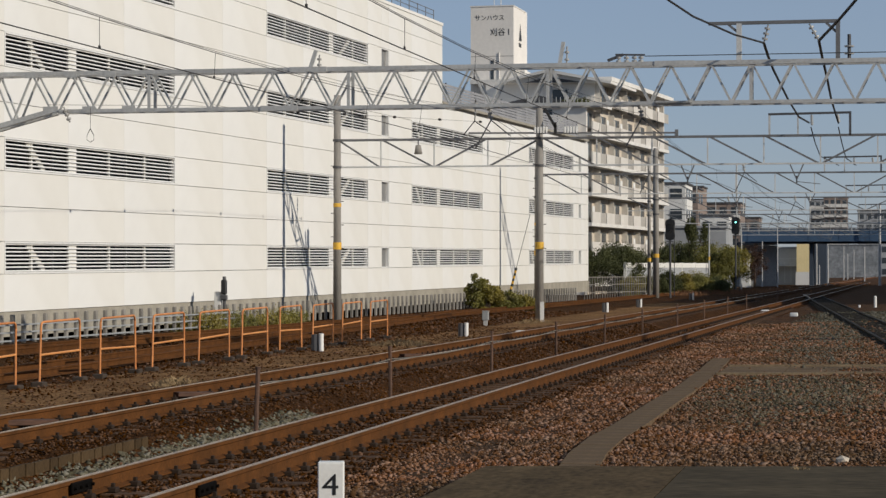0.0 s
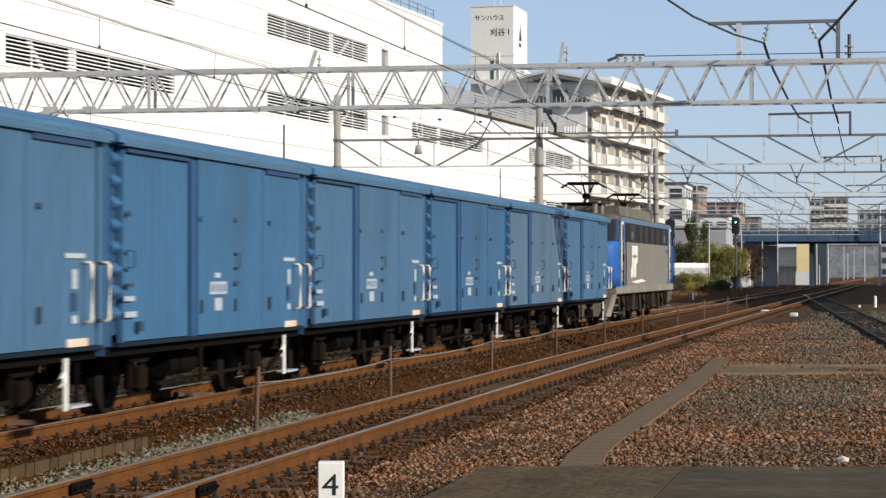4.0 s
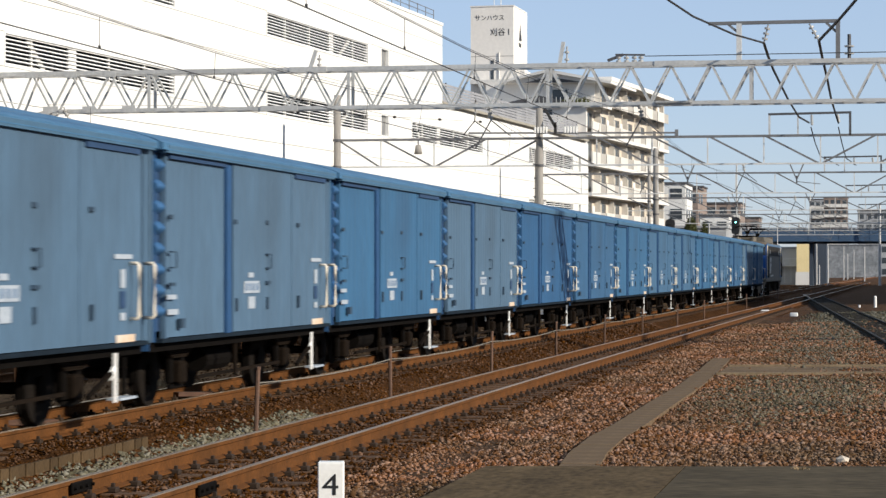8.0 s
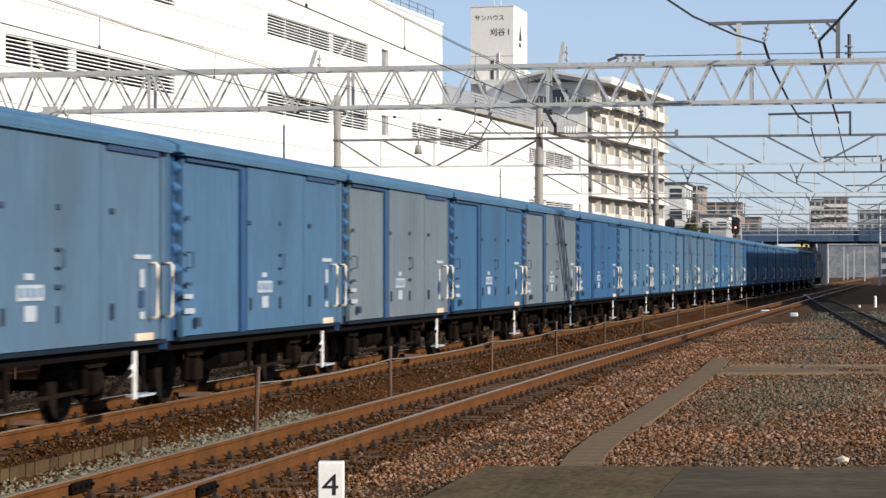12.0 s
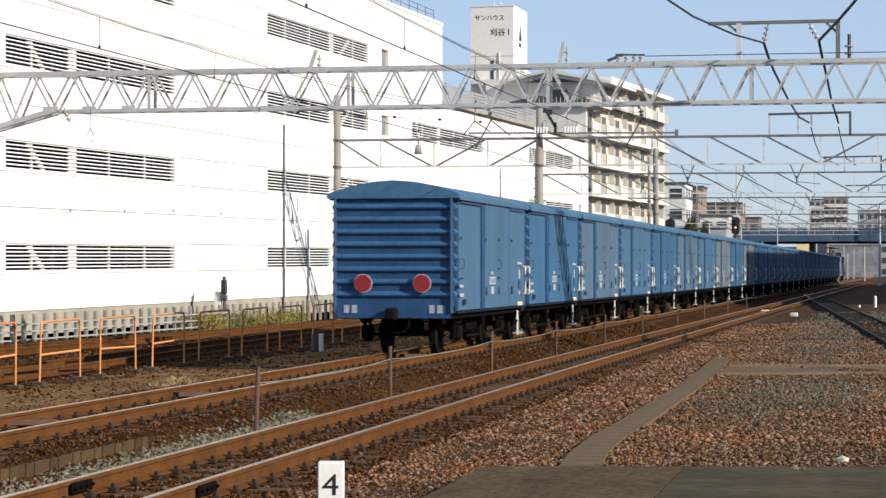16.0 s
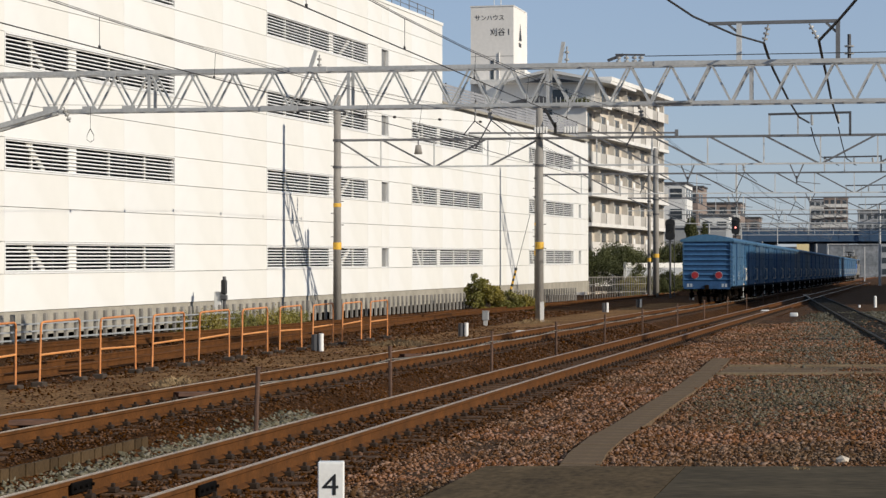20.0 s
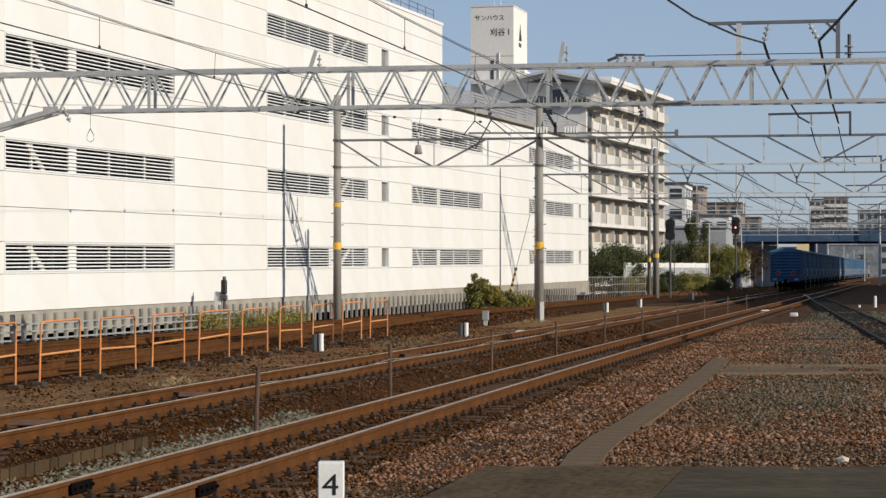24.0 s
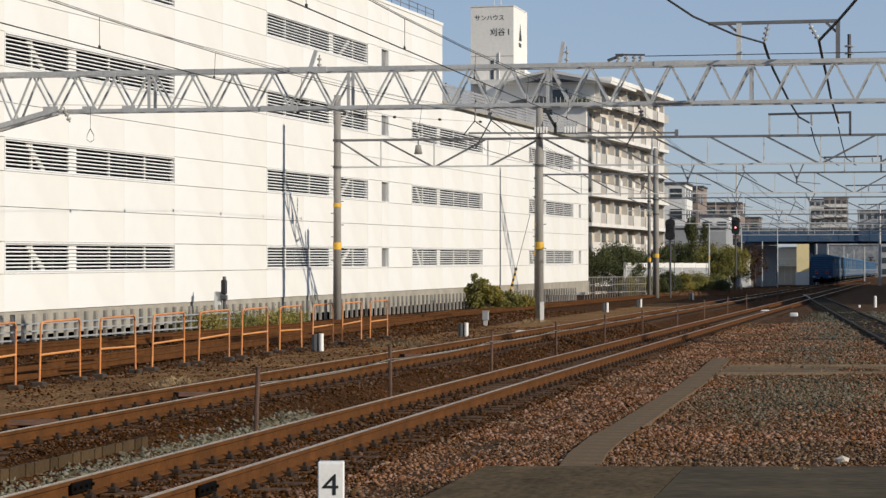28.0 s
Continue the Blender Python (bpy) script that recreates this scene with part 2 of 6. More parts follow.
def bend(y, start, slope, k=10.0):
    return slope * k * math.log1p(math.exp(min((y - start) / k, 60)))


def dev(y):
    return bend(y, 42, 0.0125) + bend(y, 285, 0.004)


def main_x(y):
    return -10.22 + dev(y)


def near_x(y):
    return -6.33 + dev(y)


def siding_x(y):                      # the siding that joins the near line from the right
    return -0.56 - 0.053 * (y - 81.5)


def yard_x(y):                        # the two rusty yard tracks beyond the main line
    return -16.6 - 0.0475 * (y - 36)


def back_x(y):
    return -21.9 + 0.042 * (y - 54) if y < 112 else -19.46 + 0.02 * (y - 112)


# ---------------- ground ----------------
def ground_z(x, y):
    u = x - dev(y)
    pts = ((-60, -0.75), (-27, -0.55), (-23.5, -0.42), (-15.5, -0.36), (-12.6, -0.33), (-11.9, -0.205), (-9.0, -0.205), (-8.35, -0.47), (-7.9, -0.44),
           (-7.3, -0.205), (-5.2, -0.205), (-4.5, -0.25), (-3.6, -0.15), (0, -0.10), (12, -0.10), (60, -0.3))
    if u <= pts[0][0]:
        return pts[0][1]
    for (a, za), (b, zb) in zip(pts, pts[1:]):
        if u <= b:
            return za + (zb - za) * (u - a) / (b - a)
    return pts[-1][1]


def ripple(x, y):
    """Small unevenness of the stony ground."""
    if not -30 < x < 8 or y >= 320:
        return 0
    return noise.noise(Vector((x * 0.9, y * 0.9, 0))) * 0.03 + noise.noise(Vector((x * 0.2, y * 0.2, 3))) * 0.03


def build_ground():
    xs = [-2500, -900, -300, -120, -60, -40] + [-30 + 0.45 * i for i in range(80)] + [8, 14, 30, 80, 200, 700, 2500]
    ys = [-200, -40, 0] + [6 + 0.6 * i for i in range(110)] + [75 + 4 * i for i in range(60)] + [330, 380, 460, 600, 900, 1500, 3000]
    verts, faces = [], []
    for y in ys:
        for x in xs:
            verts.append((x, y, ground_z(x, min(y, 320)) + ripple(x, y)))
    w = len(xs)
    for j in range(len(ys) - 1):
        for i in range(w - 1):
            faces.append((j * w + i, j * w + i + 1, (j + 1) * w + i + 1, (j + 1) * w + i))
    g = raw_mesh("ground", verts, faces, M["ballast"])
    g.data.polygons.foreach_set("use_smooth", [True] * len(faces))
    g.data.materials.append(M["ballast_rust"])
    g.data.materials.append(M["earth"])
    for f in g.data.polygons:                     # oily, rusted bed under the running lines
        if f.center.y < 330 and -25 < f.center.x - dev(min(f.center.y, 320)) < -5.3:
            u = f.center.x - dev(min(f.center.y, 320)) + 0.3 * math.sin(f.center.y * 0.7)
            f.material_index = 2 if -15.6 < u < -12.5 and 30 < f.center.y < 150 else 1
    tagged(g, "rust-brown stony railway ground with ballast", "ground", kind="structure")
    return g


ground = build_ground()


def scatter_stones(name, count, pick, size, material, label, seed):
    """Loose stones as one mesh: eight-sided lumps, turned at random."""
    rng = np.random.default_rng(seed)
    octa = np.array([(1, 0, 0), (-1, 0, 0), (0, 1, 0), (0, -1, 0), (0, 0, 1), (0, 0, -1)], float)
    tri = np.array([(0, 2, 4), (2, 1, 4), (1, 3, 4), (3, 0, 4), (2, 0, 5), (1, 2, 5), (3, 1, 5), (0, 3, 5)])
    P = pick(rng, count)
    n = len(P)
    zs = np.array([ground_z(x, y) + ripple(x, y) for x, y in P])
    size_n = size * rng.uniform(0.5, 1.0, n) * (1 + np.maximum(0, P[:, 1] - 25) * 0.010) * np.where(rng.random(n) < 0.12, 1.7, 1.0)
    V = octa[None] * rng.uniform(0.5, 1.35, (n, 6, 1)) * np.stack((np.ones(n), rng.uniform(0.5, 1, n), rng.uniform(0.32, 0.68, n)), 1)[:, None]
    V += rng.normal(0, 0.16, (n, 6, 3))
    a, b = rng.uniform(0, 6.28, n), rng.uniform(-0.7, 0.7, n)
    ca, sa, cb, sb, o = np.cos(a), np.sin(a), np.cos(b), np.sin(b), np.zeros(n)
    R = np.stack((np.stack((ca, -sa * cb, sa * sb), 1), np.stack((sa, ca * cb, -ca * sb), 1), np.stack((o, sb, cb), 1)), 1)
    V = np.einsum("nij,nkj->nki", R, V * size_n[:, None, None]) + np.stack((P[:, 0], P[:, 1], zs + size_n * 0.2), 1)[:, None]
    V = V.reshape(-1, 3)
    F = (tri[None] + 6 * np.arange(n)[:, None, None]).reshape(-1, 3)
    me = bpy.data.meshes.new(name)
    me.vertices.add(len(V))
    me.vertices.foreach_set("co", V.ravel())
    me.loops.add(F.size)
    me.loops.foreach_set("vertex_index", F.ravel())
    me.polygons.add(len(F))
    me.polygons.foreach_set("loop_start", np.arange(0, F.size, 3))
    me.update()
    me.materials.append(material)
    return tagged(new(name, me), label, "ballast stones", kind="stuff")


def clear_of_rails(x, y):
    d = 42 / 10.0
    off = 0.125 * np.log1p(np.exp(np.minimum(y / 10 - d, 60)))
    ok = np.ones(len(x), bool)
    for base in (-10.22, -6.33):
        ok &= np.abs(np.abs(x - base - off) - GAUGE / 2) > 0.075
    return ok & ~((y < 22.0) & (x > -3.75)) & ~((x > -3.05) & (y > 42.1 + 0.21 * (x + 3.0)) & (y < 45.7 + 0.21 * (x + 3.0)) & ((x * 7.3 + y * 3.1) % 1 < 0.9)) & ~((y > 20) & (y < 51) & (np.abs(x - path_x(y)) < PATH_W - 0.05))


PATH = [(-2.88, 21.0), (-2.93, 22.4), (-3.05, 24.0), (-3.12, 26.2), (-3.10, 28.5), (-3.14, 33.5), (-3.16, 38.6), (-3.28, 44.0), (-3.45, 50.0), (-3.5, 53.5)]
PATH_W = 0.20


def path_x(y):
    return np.interp(y, [p[1] for p in PATH], [p[0] for p in PATH])


def pick_brown(rng, n):
    y = 17.5 * (1 + 3.9 * rng.random(n) ** 1.9)
    x = rng.uniform(-5.1, 0.9, n)
    keep = (x > -0.395 * y) & clear_of_rails(x, y)
    return np.stack((x, y), 1)[keep]


def pick_rust(rng, n):
    y = 17.5 * (1 + 3.9 * rng.random(n) ** 1.9)
    x = rng.uniform(-15.2, -4.9, n)
    keep = (x > -0.395 * y) & clear_of_rails(x, y) & ((x > -12.4) | (y < 30) | (rng.random(n) < 0.2))
    return np.stack((x, y), 1)[keep]


def pick_yard(rng, n):
    y, x = rng.uniform(38, 118, n), rng.uniform(-25, -14.8, n)
    return np.stack((x, y), 1)[x > -0.395 * y]


def pick_grey(rng, n):
    """Fresh grey stones in the trough between the two main lines."""
    y, x = rng.uniform(19, 34, n), rng.normal(-8.27, 0.17, n)
    return np.stack((x, y), 1)[(x > -8.75) & (x < -7.6)]


def pick_right(rng, n):
    """Greyer gravel round the siding, thinning out towards the path."""
    y, x = rng.uniform(44, 105, n), rng.normal(-1.3, 0.8, n)
    keep = (x > -3.4) & (x < 0.6) & (np.abs(np.abs(x - siding_x(y)) - GAUGE / 2) > 0.12) & (rng.random(n) < np.clip((y - 42) / 25, 0.1, 1))
    return np.stack((x, y), 1)[keep]


def pick_patch(rng, n):
    """A greyer patch of gravel beside the cable duct."""
    y, x = rng.normal(36.0, 3.2, n), rng.normal(-1.3, 0.75, n)
    keep = (x > -2.85) & (x < 0.5) & (y < 42) & (y > 26)
    return np.stack((x, y), 1)[keep]


# ---------------- railway tracks ----------------
FOOT = ((-0.072, -0.174), (0.072, -0.174), (0.072, -0.160), (0.012, -0.140), (0.010, -0.052), (0.034, -0.040), (0.034, -0.006), (-0.034, -0.006),
        (-0.034, -0.040), (-0.010, -0.052), (-0.012, -0.140), (-0.072, -0.160))
CAP = ((-0.029, -0.0062), (0.029, -0.0062), (0.027, 0.0), (-0.027, 0.0))


def stations(y0, y1):
    ys, y = [], y0
    while y < y1:
        ys.append(y)
        y += 3 if y < 120 else 10
    return ys + [y1]


M["sleeper_board"] = mat("sleeper_board", (0.078, 0.050, 0.025), (0.05, 0.032, 0.016), scale=5, rough=0.95, fine=30, fine_amt=0.3, vary=0.25, spec=0.15)


def sleeper_mesh(material):
    bm = bmesh.new()
    add_box(bm, (0, 0, -0.255), (2.0, 0.22, 0.13), bevel=0.012)
    return bm


def fastening_mesh():
    bm = bmesh.new()
    for sx in (-1, 1):
        for k in (-1, 1):
            # blocks enlarged and dark, taking in their shadows at the rail foot
            add_box(bm, (sx * GAUGE / 2 + k * 0.105, 0, -0.165), (0.085, 0.10, 0.05), bevel=0.01)
            add_box(bm, (sx * GAUGE / 2 + k * 0.10, 0, -0.13), (0.03, 0.04, 0.05))
    return bm


def build_track(name, line, y0, y1, z, label, head=True, parts_to=0.0, first=0.0, rust=None):
    t = thing(name, label=label, category="railway track", kind="structure")
    for side in (-1, 1):
        pts = [(line(y) + side * GAUGE / 2, y, z) for y in stations(y0, y1)]
        part("rail", sweep(pts, FOOT), rust or M["rail_rust"], t)
        if head:
            part("running_surface", sweep(pts, CAP), M["rail_head"], t, "worn bright rail head")
    if parts_to:
        s0 = part("sleeper", sleeper_mesh(None), M["sleeper"], t)
        f0 = part("rail_fastening", fastening_mesh(), M["clip"], t)
        y, k = first, 0
        while y < parts_to:
            slope = math.atan((line(y + 1) - line(y - 1)) / 2)
            m = Matrix.Translation((line(y), y, z)) @ Matrix.Rotation(-slope, 4, "Z")
            if k == 0:
                s0.matrix_basis, f0.matrix_basis = m, m
            else:
                again(s0, m)
                again(f0, m)
            k, y = k + 1, y + 0.62
    return t


def build_siding_bed():
    t = thing("siding_bed", None, "oily ballast bed under the siding, shadow in its black", "ballast", kind="structure")
    ys = [56 + 4 * k for k in range(26)]
    part("bed", sweep([(siding_x(y), y, -0.1) for y in ys], ((-0.85, -0.08), (0.85, -0.08), (0.72, 0.035), (-0.72, 0.035))), M["ballast_oil"], t)


def build_slab():
    """Concrete paving at the near end with a joint, and the narrow cable-duct path that leaves it."""
    t = thing("paving", label="dark worn concrete paving slabs at the track side", category="paving", kind="structure")
    edges = [(-3.72, 21.55), (-1.85, 21.85), (0.2, 22.25), (3.0, 22.8)]
    for a, b in zip(edges, edges[1:]):
        bm = prism([(a[0] + 0.006, 9), (b[0] - 0.006, 9), (b[0] - 0.006, b[1]), (a[0] + 0.006, a[1])], "z", -0.32, -0.055)
        part("paving_slab", bm, M["concrete_grey"] if a[0] > -2 else M["concrete_dark"], t)
    d = thing("cable_duct", label="narrow run of worn concrete cable-duct lids in the ballast", category="cable duct", kind="structure")
    first, y = None, 22.35
    while y < 50:
        m = Matrix.Translation((path_x(y), y, -0.138 + 0.002 * math.sin(y * 5))) @ Matrix.Rotation(-math.atan(path_x(y + 0.5) - path_x(y - 0.5)), 4, "Z")
        if first is None:
            first = part("duct_lid", box((0, 0, -0.05), (2 * PATH_W, 0.4985, 0.16), bevel=0.002), M["concrete_path"], d)
            first.matrix_basis = m
        else:
            again(first, m, d)
        y += 0.5
    # timber edging boards holding back the ballast between the lines
    e = thing("edging_boards", label="row of weathered timber edging boards in the ballast", category="edging", kind="structure")
    first = None
    for k in range(30):
        m = Matrix.Translation((-8.72 + 0.008 * (k % 3), 19.6 + 0.235 * k, -0.35)) @ Matrix.Rotation(0.02 * ((k * 7) % 5 - 2), 4, "X")
        if first is None:
            first = part("board", box((0, 0, 0), (0.05, 0.205, 0.30), bevel=0.006), M["sleeper_board"], e)
            first.matrix_basis = m
        else:
            again(first, m, e)
    return t


# ---------------- the white factory ----------------
F_S = 0.87                           # size of the plan below in metres
F_X, F_M, F_T = -31.32, 0.062, 0.00542
FACTORY = Matrix.Translation((F_X, 0, 1.804 * (1 - F_S))) @ Matrix(((1, F_M, 0), (-F_M, 1, -F_T), (0, F_T, 1))).normalized().to_4x4() @ Matrix.Scale(F_S, 4)
ROWS = ((1.22, 2.40), (4.95, 6.17), (8.72, 9.98), (12.52, 13.75))
STRIPS = ((78.7, 95.7), (108.0, 125.5), (134.8, 153.0), (167.7, 184.5))
Z_LINES = [-0.15, 1.22, 2.40, 3.66, 4.95, 6.17, 7.43, 8.72, 9.98, 11.24, 12.52, 13.75, 15.10, 16.45]
SLITS = ((128.3, 129.85), (186.8, 187.9))


def build_factory():
    f = thing("factory", FACTORY, "large white panelled factory building with louvred window bands", "factory building", kind="structure")
    # solid body behind the panels, notched for each band of windows
    part("wall", box((-20.3, 101.0, 8.0), (40, 82.4, 16.7)), M["joint"], f)
    part("low_wall", box((-20.3, 166.6, 5.6), (40, 48.8, 11.7)), M["joint"], f)
    part("plinth", box((-20.0, 126.0, -0.6), (39.9, 131, 0.9)), M["plinth"], f, "weathered concrete plinth")
    part("roof", box((-20.1, 101.0, 16.42), (40.3, 82.5, 0.18)), M["wall_panel"], f)
    part("low_roof", box((-20.1, 166.7, 11.52), (40.3, 48.9, 0.16)), M["plinth"], f)
    y_edges = [60.2, 66.4, 72.6, 78.7, 84.4, 90.0, 95.7, 101.8, 108.0, 113.8, 119.6, 125.5, 128.3, 129.85, 134.8, 142.2, 147.6, 153.0, 160.3, 167.7, 173.3,
               178.9, 184.5, 186.8, 187.9, 191.0]
    made = {}
    for a, b in zip(y_edges, y_edges[1:]):
        top = 16.5 if a < 142 else 11.5
        for z0, z1 in zip(Z_LINES, Z_LINES[1:]):
            if z1 > top + 0.1:
                continue
            mid, in_row = (a + b) / 2, any(abs(z0 - r[0]) < 0.05 for r in ROWS)
            open_here = in_row and (any(s0 - 0.1 < mid < s1 + 0.1 for s0, s1 in STRIPS) or any(s0 < mid < s1 for s0, s1 in SLITS))
            if open_here and not (z0 > 12 and a > 134):
                continue
            z1c = min(z1, top)
            key = (round(b - a, 2), round(z1c - z0, 2))
            m = Matrix.Translation((-0.11, (a + b) / 2, (z0 + z1c) / 2))
            if key in made:
                again(made[key], m, f)
            else:
                p = part("wall_panel", box((0, 0, 0), (0.22, key[0] - 0.006, key[1] - 0.024)), M["wall_panel"], f)
                p.matrix_basis = m
                made[key] = p
    # parapet rail on the high roof
    rail = thing("roof_railing", FACTORY, "thin steel safety railing on the roof edge", "railing", kind="structure")
    for z in (16.95, 17.25):
        part("rail_bar", bar((-0.4, 128, z), (-0.4, 141.6, z), 0.05, n=6), M["galv_dark"], rail)
    for i in range(8):
        part("rail_post", bar((-0.4, 128 + i * 1.94, 16.5), (-0.4, 128 + i * 1.94, 17.28), 0.05, n=6), M["galv_dark"], rail)
    # screen round the low roof
    scr = thing("roof_screen", FACTORY, "grey slatted screen round plant on the low roof", "screen", kind="structure")
    for i in range(13):
        part("screen_post", bar((-0.9, 142.6 + i * 4.0, 11.6), (-0.9, 142.6 + i * 4.0, 13.1), 0.08), M["steel_dark"], scr)
    for k in range(7):
        part("screen_slat", box((-0.83, 166.7, 11.72 + k * 0.2), (0.03, 48.2, 0.16)), M["screen"], scr)
    # window bands
    n = 0
    for (y0, y1) in STRIPS:
        for (z0, z1) in ROWS:
            if y0 > 130 and z0 > 12:
                continue
            n += 1
            if y0 < 100:
                build_band(n, y0, y1, z0, z1)
            elif y0 < 130:
                build_band(n, y0, y1, z0, z1, ((0.18, 0.15), (0.405, 0.15), (0.62, 0.75), (0.85, 0.15)), (0.82, 0.71))
            else:
                build_band(n, y0, y1, z0, z1, ((0.16, 0.15), (0.37, 0.75), (0.585, 0.15), (0.80, 0.15)), (0.08, 0.14))
    for (y0, y1) in SLITS:
        for (z0, z1) in ROWS:
            if y0 > 142 and z0 > 11:
                continue
            n += 1
            w = thing("window_%d" % n, FACTORY, "narrow dark window slit in the white wall", "window", kind="structure")
            part("pane", box((-0.20, (y0 + y1) / 2, (z0 + z1) / 2), (0.02, y1 - y0, z1 - z0)), M["slit_glass"], w)
            part("window_frame", prism_frame(y0, y1, z0, z1, 0.06, -0.19, -0.02), M["louvre"], w)
    return f


def prism_frame(y0, y1, z0, z1, w, xa, xb):
    bm = bmesh.new()
    xc, dx = (xa + xb) / 2, xb - xa
    for z in (z0 + w / 2, z1 - w / 2):
        add_box(bm, (xc, (y0 + y1) / 2, z), (dx, y1 - y0, w))
    for y in (y0 + w / 2, y1 - w / 2):
        add_box(bm, (xc, y, (z0 + z1) / 2), (dx, w, z1 - z0 - 2 * w))
    return bm


def build_band(n, y0, y1, z0, z1, bays=((0.15, 0.14), (0.37, 0.75), (0.585, 0.14), (0.81, 0.14)), brace=(0.13, 0.22)):
    w = thing("window_%d" % n, FACTORY, "long dark window band behind grey horizontal louvres", "window", kind="structure")
    L = y1 - y0
    # near-black pane puts the dark of the unlit room into its colour
    part("pane", box((-0.215, (y0 + y1) / 2, (z0 + z1) / 2), (0.02, L, z1 - z0)), M["dark_inside"], w, "near-black pane for the unlit room")
    part("window_frame", prism_frame(y0, y1, z0, z1, 0.07, -0.2, 0.03), M["louvre"], w)
    first = part("slat", box((0, 0, 0), (0.05, L - 0.14, 0.05), Matrix.Rotation(-0.35, 3, "Y")), M["louvre"], w)
    cnt = 8
    for k in range(cnt):
        m = Matrix.Translation((-0.05, (y0 + y1) / 2, z0 + (z1 - z0) * (k + 0.75) / (cnt + 0.5)))
        if k == 0:
            first.matrix_basis = m
        else:
            again(first, m, w)
    for fr, wide in bays:
        part("mullion", box((-0.125, y0 + L * fr, (z0 + z1) / 2), (0.08, wide, z1 - z0 - 0.14)), M["wall_panel"] if wide > 0.3 else M["mullion"], w)
    part("brace", bar((-0.14, y0 + L * brace[0], z1 - 0.12), (-0.14, y0 + L * brace[1], z0 + 0.1), 0.05, 0.26), M["mullion"], w)
    for fr in (0.27, 0.70):
        part("glazing_bar", box((-0.17, y0 + L * fr, (z0 + z1) / 2), (0.05, 0.06, z1 - z0 - 0.14)), M["slit_glass"], w)


M["screen"] = mat("screen", (0.30, 0.30, 0.31), (0.22, 0.22, 0.23), scale=1, rough=0.7)
M["slit_glass"] = mat("slit_glass", (0.22, 0.22, 0.21), (0.15, 0.15, 0.15), scale=2, rough=0.3)
M["pipe"] = mat("pipe", (0.32, 0.36, 0.42), rough=0.5)
M["mullion"] = mat("mullion", (0.66, 0.64, 0.58), rough=0.6)


# ---------------- the freight train ----------------
BLUES = [((0.033, 0.098, 0.192), (0.028, 0.073, 0.138)), ((0.048, 0.114, 0.199), (0.040, 0.089, 0.151)), ((0.067, 0.123, 0.189), (0.054, 0.093, 0.138)),
         ((0.023, 0.086, 0.188), (0.021, 0.064, 0.136)), ((0.112, 0.142, 0.166), (0.084, 0.110, 0.132)), ((0.033, 0.108, 0.207), (0.030, 0.082, 0.154))]
for i, (a, b) in enumerate(BLUES):
    M["blue%d" % i] = mat("wagon_blue_%s" % "abcdef"[i], a, b, scale=0.8, rough=0.62, fine=6, fine_amt=0.08, bump=0.12, bump_scale=3.0, stretch=(1, 0.9, 0.4), spec=0.3, contrast=0.35)
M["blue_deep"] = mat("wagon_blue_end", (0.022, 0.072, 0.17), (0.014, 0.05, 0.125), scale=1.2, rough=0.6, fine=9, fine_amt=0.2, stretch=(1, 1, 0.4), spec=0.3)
M["blue_roof"] = mat("wagon_blue_roof", (0.055, 0.145, 0.25), (0.04, 0.11, 0.20), scale=0.9, rough=0.65, fine=8, fine_amt=0.15, spec=0.3)
M["blue_guide"] = mat("wagon_blue_guide", (0.070, 0.145, 0.228), (0.055, 0.118, 0.19), scale=1.2, rough=0.6, fine=9, fine_amt=0.12, spec=0.3)
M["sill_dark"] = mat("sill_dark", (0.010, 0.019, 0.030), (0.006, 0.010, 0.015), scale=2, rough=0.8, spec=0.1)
# deep blue of core and slots: shade of the gaps is in the colour
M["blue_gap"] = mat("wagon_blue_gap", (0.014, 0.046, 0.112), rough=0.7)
# near-black below the floor: soot and the shade there share the colour
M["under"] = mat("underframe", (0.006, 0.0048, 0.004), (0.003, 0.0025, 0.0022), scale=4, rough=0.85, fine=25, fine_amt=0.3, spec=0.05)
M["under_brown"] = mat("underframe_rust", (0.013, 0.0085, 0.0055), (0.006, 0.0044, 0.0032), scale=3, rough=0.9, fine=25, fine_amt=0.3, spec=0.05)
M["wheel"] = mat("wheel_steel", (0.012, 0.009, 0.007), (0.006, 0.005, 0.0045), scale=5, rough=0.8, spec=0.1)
M["cream"] = mat("handrail_cream", (0.66, 0.60, 0.50), rough=0.5)
M["plate"] = mat("plate_white", (0.38, 0.42, 0.46), (0.26, 0.30, 0.35), scale=9, rough=0.6, fine=40, fine_amt=0.12)
M["plate_orange"] = mat("plate_orange", (0.55, 0.33, 0.17), (0.60, 0.56, 0.50), scale=7, rough=0.6)
M["red_disc"] = mat("red_disc", (0.27, 0.014, 0.02), (0.21, 0.011, 0.015), scale=6, rough=0.5)
M["text_blue"] = mat("text_blue", (0.07, 0.14, 0.24), rough=0.7)

WAGON_L, SIDE_X, SILL, EAVE = 9.02, 1.335, 0.93, 3.36


def wheel_bm(x, y, r=0.43):
    bm = bmesh.new()
    span(bm, (x - 0.055, y, r), (x + 0.055, y, r), 2 * r, n=24)
    span(bm, (x + math.copysign(0.055, x), y, r), (x + math.copysign(0.10, x), y, r), 0.30, n=12)
    span(bm, (x - math.copysign(0.055, x), y, r), (x - math.copysign(0.085, x), y, r), 2 * r + 0.055, n=24)
    return bm


